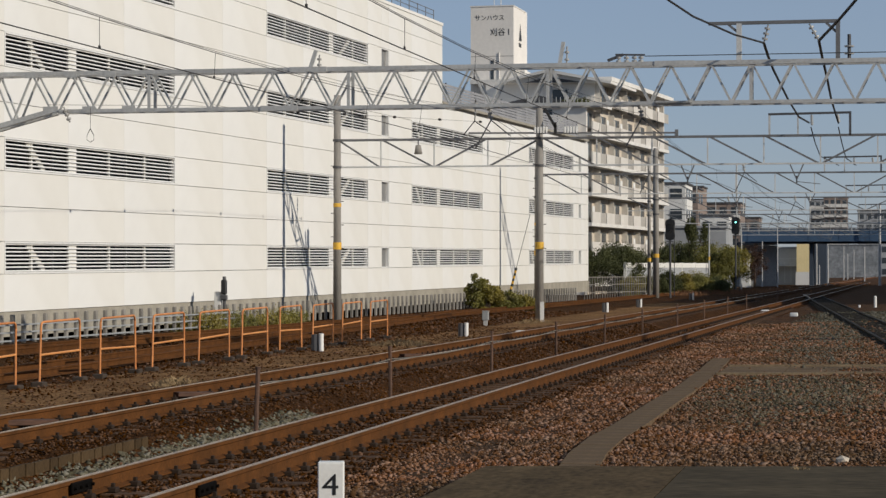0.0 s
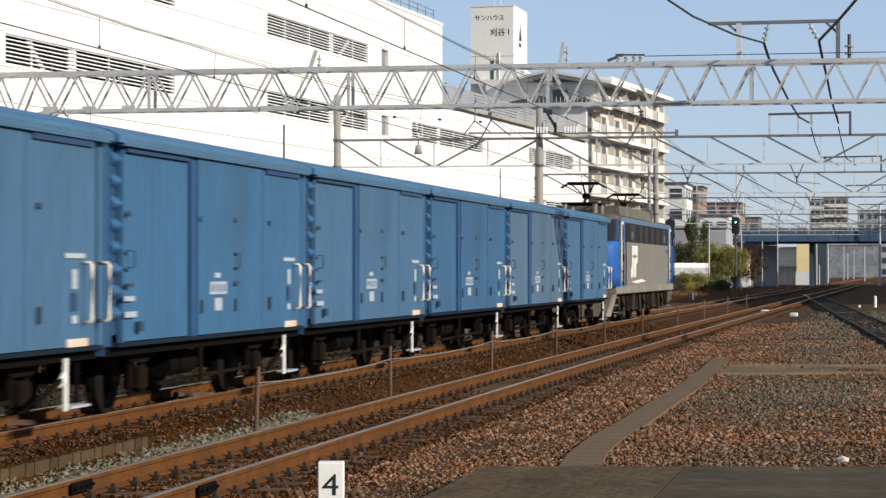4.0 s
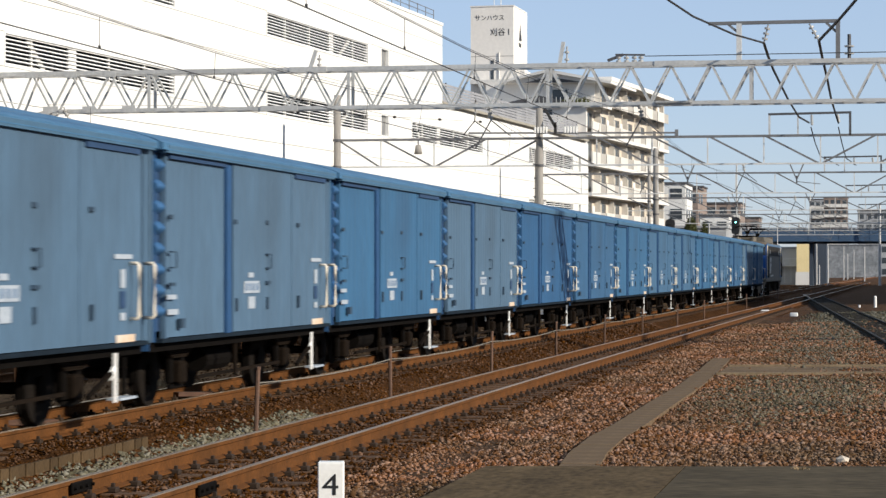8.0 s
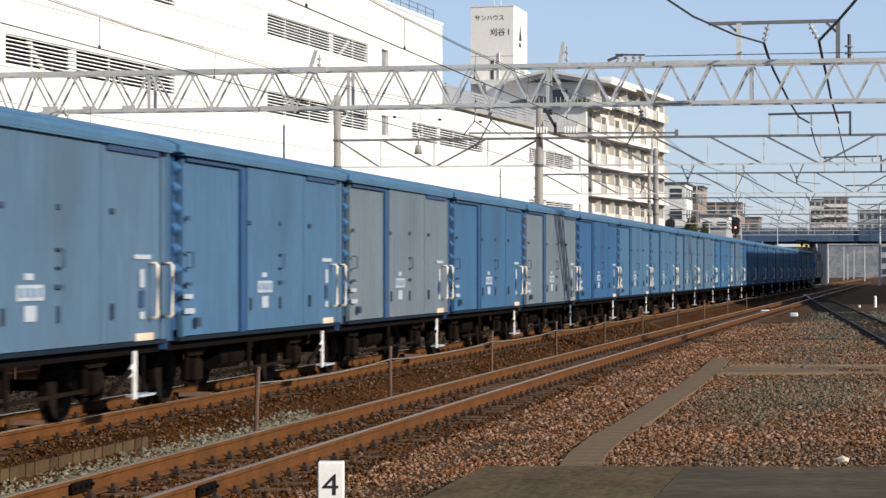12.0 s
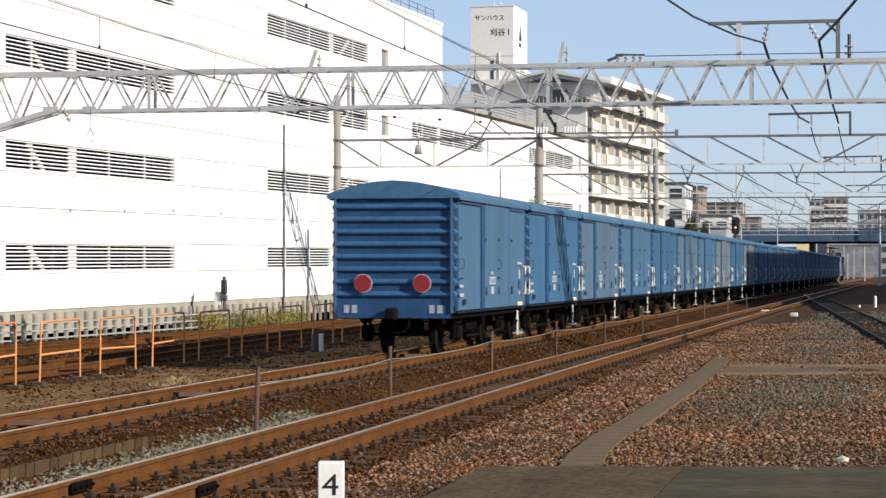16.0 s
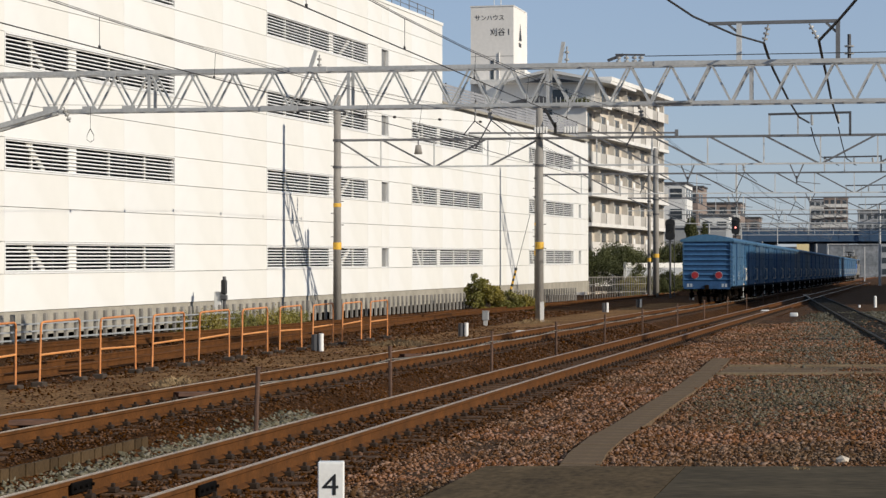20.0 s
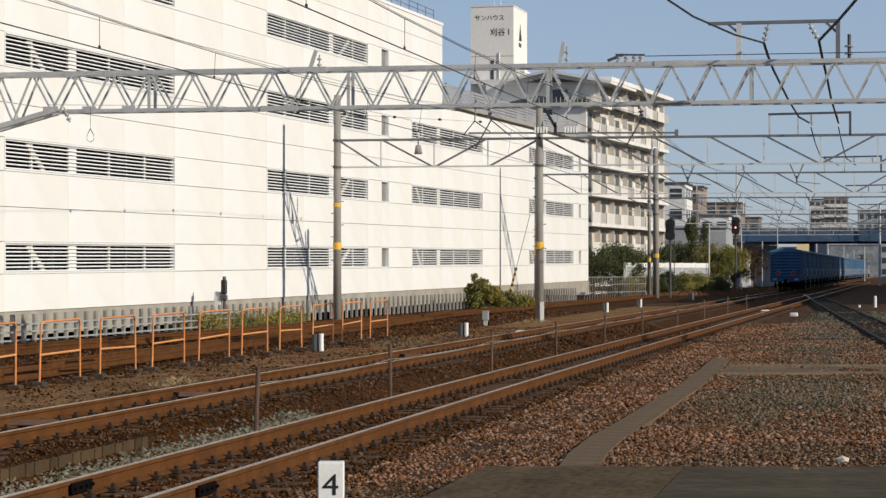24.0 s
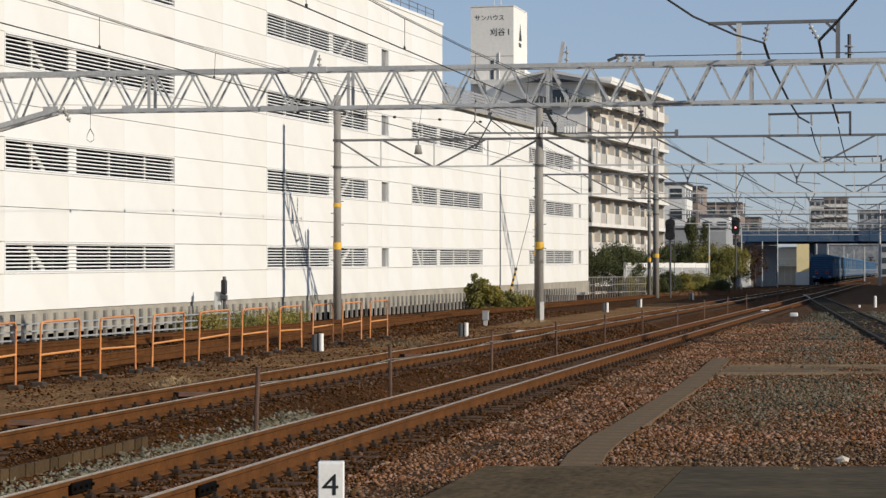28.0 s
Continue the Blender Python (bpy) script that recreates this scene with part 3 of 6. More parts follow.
def corrugated(x, y0, y1, z0, z1, depth, s):
    """A door leaf pressed into upright ridges."""
    n = max(3, int((y1 - y0) / 0.27))
    out, p = [], (y1 - y0) / n
    for k in range(n):
        a = y0 + k * p
        out += [(x + s * 0.022, a), (x + s * 0.022, a + p * 0.25), (x + s * (0.022 + depth), a + p * 0.5), (x + s * (0.022 + depth), a + p * 0.75)]
    out += [(x + s * 0.022, y1), (x - s * 0.03, y1), (x - s * 0.03, y0)]
    return prism(out, "z", z0, z1)


def running_gear(w, s):
    """Springs, axle boxes, wheels and brakes of one side."""
    for wy in (-2.65, 2.65):
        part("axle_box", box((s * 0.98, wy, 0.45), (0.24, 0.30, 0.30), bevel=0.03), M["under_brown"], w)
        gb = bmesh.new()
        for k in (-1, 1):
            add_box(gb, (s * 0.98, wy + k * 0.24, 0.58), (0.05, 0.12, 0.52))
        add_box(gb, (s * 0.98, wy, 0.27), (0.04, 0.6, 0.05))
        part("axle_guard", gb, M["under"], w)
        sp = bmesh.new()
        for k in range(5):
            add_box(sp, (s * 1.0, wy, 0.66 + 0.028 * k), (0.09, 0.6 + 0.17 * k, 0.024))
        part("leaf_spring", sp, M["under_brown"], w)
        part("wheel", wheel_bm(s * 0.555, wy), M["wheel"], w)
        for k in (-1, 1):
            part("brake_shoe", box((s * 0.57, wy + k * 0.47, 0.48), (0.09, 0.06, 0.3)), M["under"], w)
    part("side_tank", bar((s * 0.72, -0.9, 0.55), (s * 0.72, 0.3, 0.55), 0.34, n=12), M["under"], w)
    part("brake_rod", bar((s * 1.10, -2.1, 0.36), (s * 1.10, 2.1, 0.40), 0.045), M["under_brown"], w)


def build_wagon(skin):
    w = thing("boxcar", None, "weathered blue steel covered goods wagon coupled in the train", "goods wagon", "wagons of the freight train")
    H = WAGON_L / 2
    blue = M[skin]
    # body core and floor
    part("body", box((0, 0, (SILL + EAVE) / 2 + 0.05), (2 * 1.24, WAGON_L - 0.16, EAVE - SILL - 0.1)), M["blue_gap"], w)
    part("underframe", box((0, 0, 0.86), (2.46, WAGON_L - 0.06, 0.17)), M["under"], w, "sooty underframe, near-black with shade in its colour")
    # roof: shallow arch with a lip
    prof = [(-1.42, 3.30), (-1.42, 3.385), (-1.30, 3.44), (-0.9, 3.56), (-0.45, 3.645), (0, 3.68), (0.45, 3.645), (0.9, 3.56), (1.30, 3.44), (1.42, 3.385), (1.42, 3.30), (1.2, 3.30), (-1.2, 3.30)]
    part("roof", prism(prof, "y", -H - 0.03, H + 0.03), M["blue_roof"], w)
    for s in (-1, 1):
        # side: rear door, dark gap strip, three door leaves, top guide, bottom rail
        part("sliding_door", corrugated(s * 1.285, -4.08, -1.52, 0.95, 3.31, 0.006, s), blue, w)
        # dark blue strip stands for the shaded gap between the doors
        part("door_post", box((s * 1.31, -1.36, 2.13), (0.06, 0.22, 2.40)), M["blue_deep"], w)
        d = part("sliding_door", corrugated(s * SIDE_X, -1.22, 1.90, 0.95, 3.31, 0.004, s), blue, w)
        part("sliding_door", corrugated(s * (SIDE_X - 0.012), 1.93, 4.12, 0.95, 3.31, 0.005, s), blue, w)
        if s > 0:
            part("door_edge", box((s * (SIDE_X + 0.006), 1.915, 2.13), (0.05, 0.03, 2.34)), blue, w)
        gm = prism([(s * 1.27, 3.27), (s * 1.41, 3.27), (s * 1.43, 3.36), (s * 1.30, 3.43), (s * 1.27, 3.43)], "y", -H + 0.18, H - 0.05)
        part("door_guide", gm, M["blue_guide"], w)
        if s > 0:
            # solid bars, the shade of the slots put into their dark blue
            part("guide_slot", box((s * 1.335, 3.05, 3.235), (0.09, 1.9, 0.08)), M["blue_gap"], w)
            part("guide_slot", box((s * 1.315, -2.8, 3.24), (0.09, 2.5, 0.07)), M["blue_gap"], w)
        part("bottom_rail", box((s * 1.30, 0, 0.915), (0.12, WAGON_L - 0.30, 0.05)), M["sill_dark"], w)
        # corner posts
        part("corner_post", box((s * 1.25, H - 0.11, 2.12), (0.10, 0.12, 2.44)), blue, w)
        part("corner_edge", box((s * 1.295, H - 0.02, 2.12), (0.03, 0.07, 2.46)), blue, w)
        part("corner_post", box((s * 1.29, -4.115, 2.12), (0.07, 0.06, 2.44)), blue, w)
        # the pressed ribs of the rear end wrap round the corner
        rb = bmesh.new()
        for k in range(8):
            z = 1.28 + 0.262 * k
            out = [(1.20, z - 0.1)] + [(1.235 + 0.085 * math.cos(math.pi * q / 8), z + 0.022 * q) for q in range(-4, 5)] + [(1.20, z + 0.1)]
            va = [rb.verts.new((s * u, -H + 0.03, v)) for u, v in out]
            vb = [rb.verts.new((s * u, -4.15, v)) for u, v in out]
            for q in range(len(out)):
                rb.faces.new((va[q], vb[q], vb[(q + 1) % len(out)], va[(q + 1) % len(out)]))
            rb.faces.new(va)
            rb.faces.new(vb[::-1])
        bmesh.ops.recalc_face_normals(rb, faces=rb.faces)
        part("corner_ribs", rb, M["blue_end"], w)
        if s < 0:
            running_gear(w, s)
            continue
        # latches and hinges on the doors
        for y, z in ((-4.05, 2.47), (-1.14, 2.47), (0.5, 2.49), (2.3, 2.49)):
            part("door_stop", box((s * (SIDE_X + 0.03), y, z), (0.035, 0.12, 0.06), bevel=0.006), M["fitting"], w)
        for y in (-4.05, 0.5):
            hb = bmesh.new()
            for dz in (1.83, 2.03):
                add_box(hb, (s * (SIDE_X + 0.05), y, dz), (0.05, 0.16, 0.018))
            add_box(hb, (s * (SIDE_X + 0.075), y + 0.09, 1.93), (0.014, 0.018, 0.2))
            part("door_handle", hb, M["fitting"], w)
            part("door_latch", box((s * (SIDE_X + 0.045), y, 1.62), (0.035, 0.2, 0.045)), M["fitting"], w)
        for y in (0.5, 2.3, -1.1):
            part("door_catch", box((s * (SIDE_X + 0.035), y, 1.32), (0.03, 0.07, 0.18)), M["fitting"], w)
        part("door_catch", box((s * (SIDE_X + 0.03), -3.6, 1.12), (0.05, 0.17, 0.12)), M["fitting"], w)
        # plates
        pl = part("number_plate", box((s * (SIDE_X + 0.034), -0.33, 1.56), (0.006, 0.78, 0.17)), M["plate"], w)
        for k in range(4):
            part("marking_bar", box((s * 0.0045, -0.27 + 0.18 * k, 0.0), (0.003, 0.085, 0.10)), M["text_blue"], pl).location = (s * (SIDE_X + 0.034), -0.33, 1.56)
        part("data_plate", box((s * (SIDE_X + 0.034), -0.33, 1.34), (0.006, 0.34, 0.17)), M["plate"], w)
        part("route_mark", box((s * (SIDE_X + 0.034), -0.38, 1.73), (0.006, 0.26, 0.07)), M["plate"], w)
        for y, z, a, b in ((3.42, 1.96, 0.62, 0.055), (3.40, 1.70, 0.16, 0.22), (-4.0, 1.46, 0.38, 0.06), (-3.95, 1.27, 0.42, 0.07), (3.40, 1.25, 0.16, 0.09)):
            part("small_plate", box((s * (SIDE_X + 0.024), y, z), (0.012, a, b)), M["plate"], w)
        part("wagon_card", box((s * (SIDE_X + 0.024), 3.40, 1.45), (0.012, 0.18, 0.2)), M["blue_gap"], w)
        part("repair_mark", box((s * (SIDE_X + 0.024), 3.50, 0.99), (0.012, 0.66, 0.09)), M["plate_orange"], w)
        # handrails at the leading corner
        for y in (3.68, 4.27):
            pts = [(s * 1.33, y, 1.22), (s * 1.45, y, 1.22), (s * 1.47, y, 1.25), (s * 1.47, y, 1.85), (s * 1.45, y, 1.88), (s * 1.33, y, 1.88)]
            part("handrail", tube(pts, 0.045, 8), M["cream"], w, "cream-painted handrail", True)
        # brake lever and step
        part("brake_lever", box((s * 1.36, 3.12, 0.54), (0.03, 0.07, 0.58)), M["white_paint"], w, "white brake lever")
        part("lever_plate", box((s * 1.37, 2.98, 0.60), (0.02, 0.2, 0.09), Matrix.Rotation(0.5 * s, 3, "X")), M["white_paint"], w)
        part("lever_handle", bar((s * 1.37, 2.95, 0.60), (s * 1.37, 2.15, 0.36), 0.05), M["under_brown"], w)
        part("step", box((s * 1.30, 3.55, 0.28), (0.16, 0.62, 0.03)), M["plate"], w)
        part("step_hanger", box((s * 1.22, 3.85, 0.5), (0.04, 0.05, 0.5)), M["under"], w)
        part("step_hanger", box((s * 1.20, -0.6, 0.55), (0.04, 0.07, 0.45)), M["under_brown"], w)
        running_gear(w, s)
    for wy in (-2.65, 2.65):
        part("axle", bar((-0.55, wy, 0.43), (0.55, wy, 0.43), 0.14, n=10), M["wheel"], w)
    # ends: pressed ribs between the corner posts
    for e in (-1, 1):
        # end wall deeper blue than ribs and sides: its shade is in the colour
        end = part("end_wall", box((0, e * (H - 0.07), 2.12), (2.56, 0.05, 2.44)), M["blue_deep"], w, "ribbed end wall in deeper blue, its shade in the colour")
        for s in (-1, 1):
            part("end_post", box((s * (1.06 if e > 0 else 1.245), e * (H - 0.005), 2.12), (0.03, 0.10, 2.44)), blue, w)
        for k in range(8):
            z = 1.28 + 0.262 * k
            pr = [(-0.045, z - 0.13)] + [(0.015 + 0.05 * math.cos(math.pi * k / 5), z + 0.026 * k) for k in range(-4, 5)] + [(-0.045, z + 0.13)]
            rib = prism([(e * (H - 0.05 + u), v) for u, v in pr], "x", *((-1.24, 1.24) if e < 0 else (-1.03, 1.03)))
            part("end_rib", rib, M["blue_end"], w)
        gable = prism([(-1.22, 3.28), (-1.22, 3.38), (-0.9, 3.52), (0, 3.63), (0.9, 3.52), (1.22, 3.38), (1.22, 3.28)], "y", *sorted((e * (H - 0.12), e * (H - 0.01))))
        part("gable", gable, M["blue_end"], w)
        part("buffer_beam", box((0, e * (H - 0.05), 0.92), (2.44, 0.10, 0.26)), M["blue_deep"], w)
        cp = bmesh.new()
        add_box(cp, (0, e * (H + 0.09), 0.88), (0.22, 0.42, 0.26), bevel=0.04)
        part("coupler", cp, M["under_brown"], w)
        part("air_hose", tube([(0.35, e * H, 0.80), (0.36, e * (H + 0.10), 0.62), (0.25, e * (H + 0.14), 0.5), (0.05, e * (H + 0.12), 0.48)], 0.045), M["under"], w)
        for s in (-1, 1):
            for k in (0, 1):
                part("end_plate", box((s * (1.0 - 0.17 * k), e * (H + 0.008), 0.98), (0.11, 0.012, 0.17)), M["plate"], w)
    return w


M["fitting"] = mat("door_fitting", (0.022, 0.05, 0.085), (0.012, 0.028, 0.05), scale=6, rough=0.7)
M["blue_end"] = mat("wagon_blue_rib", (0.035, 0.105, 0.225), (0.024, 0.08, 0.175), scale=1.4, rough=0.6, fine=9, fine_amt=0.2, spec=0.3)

M["loco_grey"] = mat("loco_grey", (0.185, 0.17, 0.145), (0.15, 0.138, 0.118), scale=0.7, rough=0.55, fine=8, fine_amt=0.08, spec=0.35)
M["loco_gear"] = mat("loco_gear", (0.016, 0.012, 0.008), (0.006, 0.005, 0.0035), scale=3, rough=0.85, fine=20, fine_amt=0.3, spec=0.08)
M["loco_low"] = mat("loco_low_grey", (0.24, 0.215, 0.18), (0.15, 0.13, 0.10), scale=1.0, rough=0.6, fine=8, fine_amt=0.15)
M["loco_blue"] = mat("loco_blue", (0.018, 0.10, 0.34), (0.016, 0.08, 0.28), scale=0.8, rough=0.6, spec=0.25, fine=8, fine_amt=0.06)
M["loco_roof"] = mat("loco_roof", (0.125, 0.112, 0.090), (0.075, 0.067, 0.054), scale=1.2, rough=0.8, fine=9, fine_amt=0.2)
M["loco_stripe"] = mat("loco_stripe", (0.085, 0.15, 0.245), (0.065, 0.12, 0.20), scale=1, rough=0.5)
M["loco_glass"] = mat("loco_glass", (0.012, 0.014, 0.016), rough=0.12)
M["loco_louvre"] = mat("loco_louvre", (0.013, 0.011, 0.009), rough=0.6, spec=0.25)
M["loco_rust"] = mat("loco_rust", (0.11, 0.08, 0.05), (0.05, 0.037, 0.025), scale=2.2, rough=0.85, fine=12, fine_amt=0.25)
M["tan_steel"] = mat("dusty_tan_steel", (0.042, 0.032, 0.021), (0.016, 0.012, 0.008), scale=3, rough=0.88, fine=20, fine_amt=0.3, spec=0.15)
M["loco_louvre_grey"] = mat("loco_louvre_grey", (0.034, 0.031, 0.028), rough=0.6, spec=0.25)
M["loco_cream"] = mat("loco_cream", (0.62, 0.52, 0.34), (0.55, 0.45, 0.28), rough=0.5)
M["logo_white"] = mat("logo_white", (0.75, 0.73, 0.67), rough=0.5)


def pantograph(y, turn):
    p = bmesh.new()
    s = turn
    # lower arm, knee, upper arms, head
    span(p, (0, y - s * 0.1, 3.98), (0, y - s * 0.75, 4.24), 0.10, n=8)
    span(p, (0.05, y - s * 0.75, 4.24), (0.36, y + s * 0.05, 4.62), 0.045, n=6)
    span(p, (-0.05, y - s * 0.75, 4.24), (-0.36, y + s * 0.05, 4.62), 0.045, n=6)
    span(p, (0, y - s * 0.75, 4.22), (0, y + s * 0.02, 4.60), 0.06, n=6)
    add_box(p, (0, y - s * 0.75, 4.26), (0.26, 0.26, 0.2), bevel=0.05)
    return p


def build_loco():
    e = thing("electric_locomotive", None, "grey and blue electric freight locomotive with raised pantographs", "locomotive")
    W, L = 1.40, 9.55
    # grey side body and lower skirt
    part("body", box((0, 0, 2.32), (2 * W, 13.6, 2.36), bevel=0.02), M["loco_grey"], e)
    part("lower_body", box((0, 0, 1.14), (2 * W + 0.02, 17.5, 0.26), bevel=0.03), M["loco_low"], e)
    part("frame_plate", box((0, 0, 0.95), (2.3, 17.6, 0.2)), M["under"], e)
    prof = [(-1.38, 3.42), (-1.26, 3.56), (-0.9, 3.64), (0, 3.68), (0.9, 3.64), (1.26, 3.56), (1.38, 3.42)]
    part("roof", prism(prof, "y", -7.9, 7.9), M["loco_roof"], e)
    for y0, y1 in ((-5.6, -3.0), (-2.95, 1.0), (1.05, 3.7)):
        part("roof_casing", prism([(-1.12, 3.6), (-1.05, 3.96), (1.05, 3.96), (1.12, 3.6)], "y", y0, y1), M["loco_roof"], e)
    part("air_tank", box((0.75, 4.95, 3.86), (0.5, 0.5, 0.46), bevel=0.05), M["loco_rust"], e)
    part("whistle", bar((0.6, 7.9, 3.62), (0.6, 7.9, 3.8), 0.16, n=10), M["under"], e)
    for end in (-1, 1):
        # cab: nose bulging at mid height, dark glass wrapped round above
        def ring(s, k=1.0):
            arc = [(0.72 + (W - 0.72) * math.cos(a * math.pi / 12), s + 0.42 * math.sin(a * math.pi / 12)) for a in range(7)]
            half = [(W, 6.78)] + arc
            return [(-u * k, end * v) for u, v in half] + [(u * k, end * v) for u, v in reversed(half)]
        part("cab_nose", loft([(ring(8.86), 1.26), (ring(8.98), 1.62), (ring(9.12), 2.1), (ring(9.10), 2.5), (ring(9.02), 2.72)]), M["loco_blue"], e, "bright blue cab nose", True)
        part("windscreen", loft([(ring(9.0, 0.998), 2.72), (ring(8.62, 0.99), 3.2), (ring(8.36, 0.98), 3.44)]), M["loco_glass"], e, "dark raked windscreen wrapped round the cab")
        part("cab_roof", loft([(ring(8.38, 0.985), 3.43), (ring(8.2, 0.95), 3.54), (ring(7.7, 0.8), 3.63)]), M["loco_rust"], e, "rust-stained cab roof")
        for s in (-1, 1):
            part("screen_pillar", bar((s * 1.40, end * 8.95, 2.72), (s * 1.375, end * 8.3, 3.44), 0.05), M["loco_blue"], e)
            part("cab_side", prism([(end * 6.78, 2.6), (end * 8.0, 2.6), (end * 7.92, 3.42), (end * 6.78, 3.42)], "x", *sorted((s * 1.36, s * (W + 0.004)))), M["loco_blue"], e)
            part("door_recess", box((s * (W + 0.003), end * 7.52, 2.28), (0.012, 0.84, 2.1)), M["loco_stripe"], e)
            dr = part("cab_door", box((s * (W + 0.02), end * 7.52, 2.58), (0.03, 0.52, 1.6), bevel=0.012), M["loco_cream"], e, "cream cab door")
            part("door_window", box((s * (W + 0.04), end * 7.52, 3.02), (0.012, 0.30, 0.52)), M["loco_glass"], dr)
            part("door_plate", box((s * (W + 0.02), end * 7.52, 1.58), (0.03, 0.40, 0.3)), M["loco_cream"], e)
            part("door_lock", box((s * (W + 0.045), end * 7.34, 2.2), (0.03, 0.06, 0.22)), M["under"], dr)
            for q in (7.12, 7.9):
                part("door_rail", bar((s * (W + 0.09), end * q, 1.3), (s * (W + 0.09), end * q, 2.75), 0.04, n=6), M["under"], e)
            part("cab_step", box((s * 1.28, end * 7.55, 0.5), (0.2, 0.5, 0.04)), M["under"], e)
        sk = loft([([(-1.2, end * 8.78), (-1.05, end * 8.98), (1.05, end * 8.98), (1.2, end * 8.78)], 0.3), ([(-1.38, end * 8.62), (-1.30, end * 9.08), (1.30, end * 9.08), (1.38, end * 8.62)], 1.02)])
        part("front_skirt", sk, M["loco_low"], e, "dusty grey front skirt")
        part("coupler", box((0, end * 9.6, 0.88), (0.24, 0.6, 0.28), bevel=0.04), M["under_brown"], e)
        for s in (-1, 1):
            part("headlight", bar((s * 0.62, end * 9.3, 1.75), (s * 0.62, end * 9.49, 1.75), 0.26, n=16), M["white_paint"], e)
    for s in (-1, 1):
        part("blue_stripe", box((s * (W + 0.004), 0, 3.435), (0.02, 15.6, 0.15)), M["loco_stripe"], e)
        band = part("louvre_band", box((s * (W + 0.006), 0.0, 3.045), (0.02, 13.4, 0.62)), M["loco_louvre"], e, "dark band of grilles and windows")
        for k, y in enumerate((-4.7, -2.35, -0.7, 1.2, 3.0, 5.2)):
            part("grille", box((s * (W + 0.02), y, 3.03), (0.012, 1.5 if k in (0, 5) else 0.85, 0.58)), M["loco_louvre_grey"], band)
        for y in (-4.85, 5.3):
            part("side_window", box((s * (W + 0.03), y, 2.96), (0.012, 0.5, 0.26), bevel=0.004), M["window_sky"], band)
        # white emblem of plain bars, with a flat lozenge below it
        for poly in ([(-5.0, 1.55), (-4.6, 1.50), (-4.3, 1.68), (-4.3, 2.62), (-4.66, 2.62), (-4.66, 1.86), (-5.0, 1.86)],
                     [(-4.2, 1.55), (-3.85, 1.55), (-3.85, 2.62), (-4.2, 2.62)], [(-3.75, 1.55), (-3.35, 1.55), (-3.3, 2.0), (-2.9, 2.04), (-2.82, 2.62), (-3.75, 2.62)]):
            part("emblem_bar", prism([(-5.1 + (u + 5.0) * 0.87, v) for u, v in poly], "x", *sorted((s * (W + 0.004), s * (W + 0.012)))), M["logo_white"], e)
        part("emblem_bar", prism([(-5.0, 1.40), (-3.5, 1.34), (-0.6, 1.40), (-2.0, 1.48)], "x", *sorted((s * (W + 0.004), s * (W + 0.012)))), M["logo_white"], e)
        part("emblem_lozenge", prism([(-4.85, 2.26), (-4.05, 2.19), (-3.25, 2.26), (-4.05, 2.33)], "x", *sorted((s * (W + 0.012), s * (W + 0.016)))), M["loco_low"], e)
        part("number_bar", box((s * (W + 0.006), 6.5, 2.5), (0.012, 0.62, 0.1)), M["loco_louvre_grey"], e)
        for y in (-5.6, 0.6, 5.4):
            part("panel_seam", box((s * (W + 0.001), y, 2.2), (0.006, 0.02, 1.3)), M["loco_low"], e)
        # three bogies
        for by in (-6.0, 0.0, 6.0):
            fr = bmesh.new()
            add_box(fr, (s * 1.02, by, 0.62), (0.14, 3.9, 0.20), bevel=0.02)
            add_box(fr, (s * 1.02, by, 0.48), (0.16, 0.8, 0.30), bevel=0.02)
            bg = part("bogie_frame", fr, M["under_brown"], e)
            for k in (-1.25, 1.25):
                part("wheel", wheel_bm(s * 0.56, by + k, 0.56), M["wheel"], e)
                part("axle_box", box((s * 1.06, by + k, 0.56), (0.24, 0.42, 0.34), bevel=0.04), M["under_brown"], bg)
                for q in (-0.34, 0.34):
                    part("coil_spring", bar((s * 1.06, by + k + q, 0.62), (s * 1.06, by + k + q, 0.94), 0.18, n=10), M["loco_gear"], bg)
            part("damper", bar((s * 1.2, by - 0.5, 0.95), (s * 1.2, by + 0.5, 0.60), 0.09, n=8), M["loco_gear"], bg)
            part("sand_box", box((s * 1.12, by + 2.05, 0.72), (0.2, 0.42, 0.5), bevel=0.03), M["under_brown"], e)
            part("sand_box", box((s * 1.12, by - 2.05, 0.70), (0.2, 0.36, 0.44), bevel=0.03), M["under_brown"], e)
        for y in (-3.0, 3.0):
            part("equipment_box", box((s * 1.1, y, 0.70), (0.34, 0.62, 0.56), bevel=0.03), M["tan_steel"], e)
        # black sheet behind the bogies stands for the shade between them
        part("bogie_shade", box((s * 0.72, 0, 0.72), (0.1, 17.0, 0.34)), M["under"], e)
        for by in (-6.0, 0.0, 6.0):
            for k in (-1.85, -0.62, 0.62, 1.85):
                part("hanger", bar((s * 1.16, by + k, 0.98), (s * 1.18, by + k + 0.05, 0.42), 0.05, 0.13), M["tan_steel"], e)
            part("tie_bar", bar((s * 1.19, by - 0.9, 0.36), (s * 1.19, by + 0.9, 0.38), 0.05, 0.08), M["tan_steel"], e)
            for k in (-1.25, 1.25):
                part("brake_arm", bar((s * 1.12, by + k + 0.62, 0.95), (s * 0.9, by + k + 0.66, 0.32), 0.06, 0.1), M["loco_gear"], e)
        for end in (-1, 1):
            for z in (0.42, 0.66, 0.9):
                part("step_rung", box((s * 1.3, end * 8.3, z), (0.12, 0.22, 0.02)), M["plate"], e)
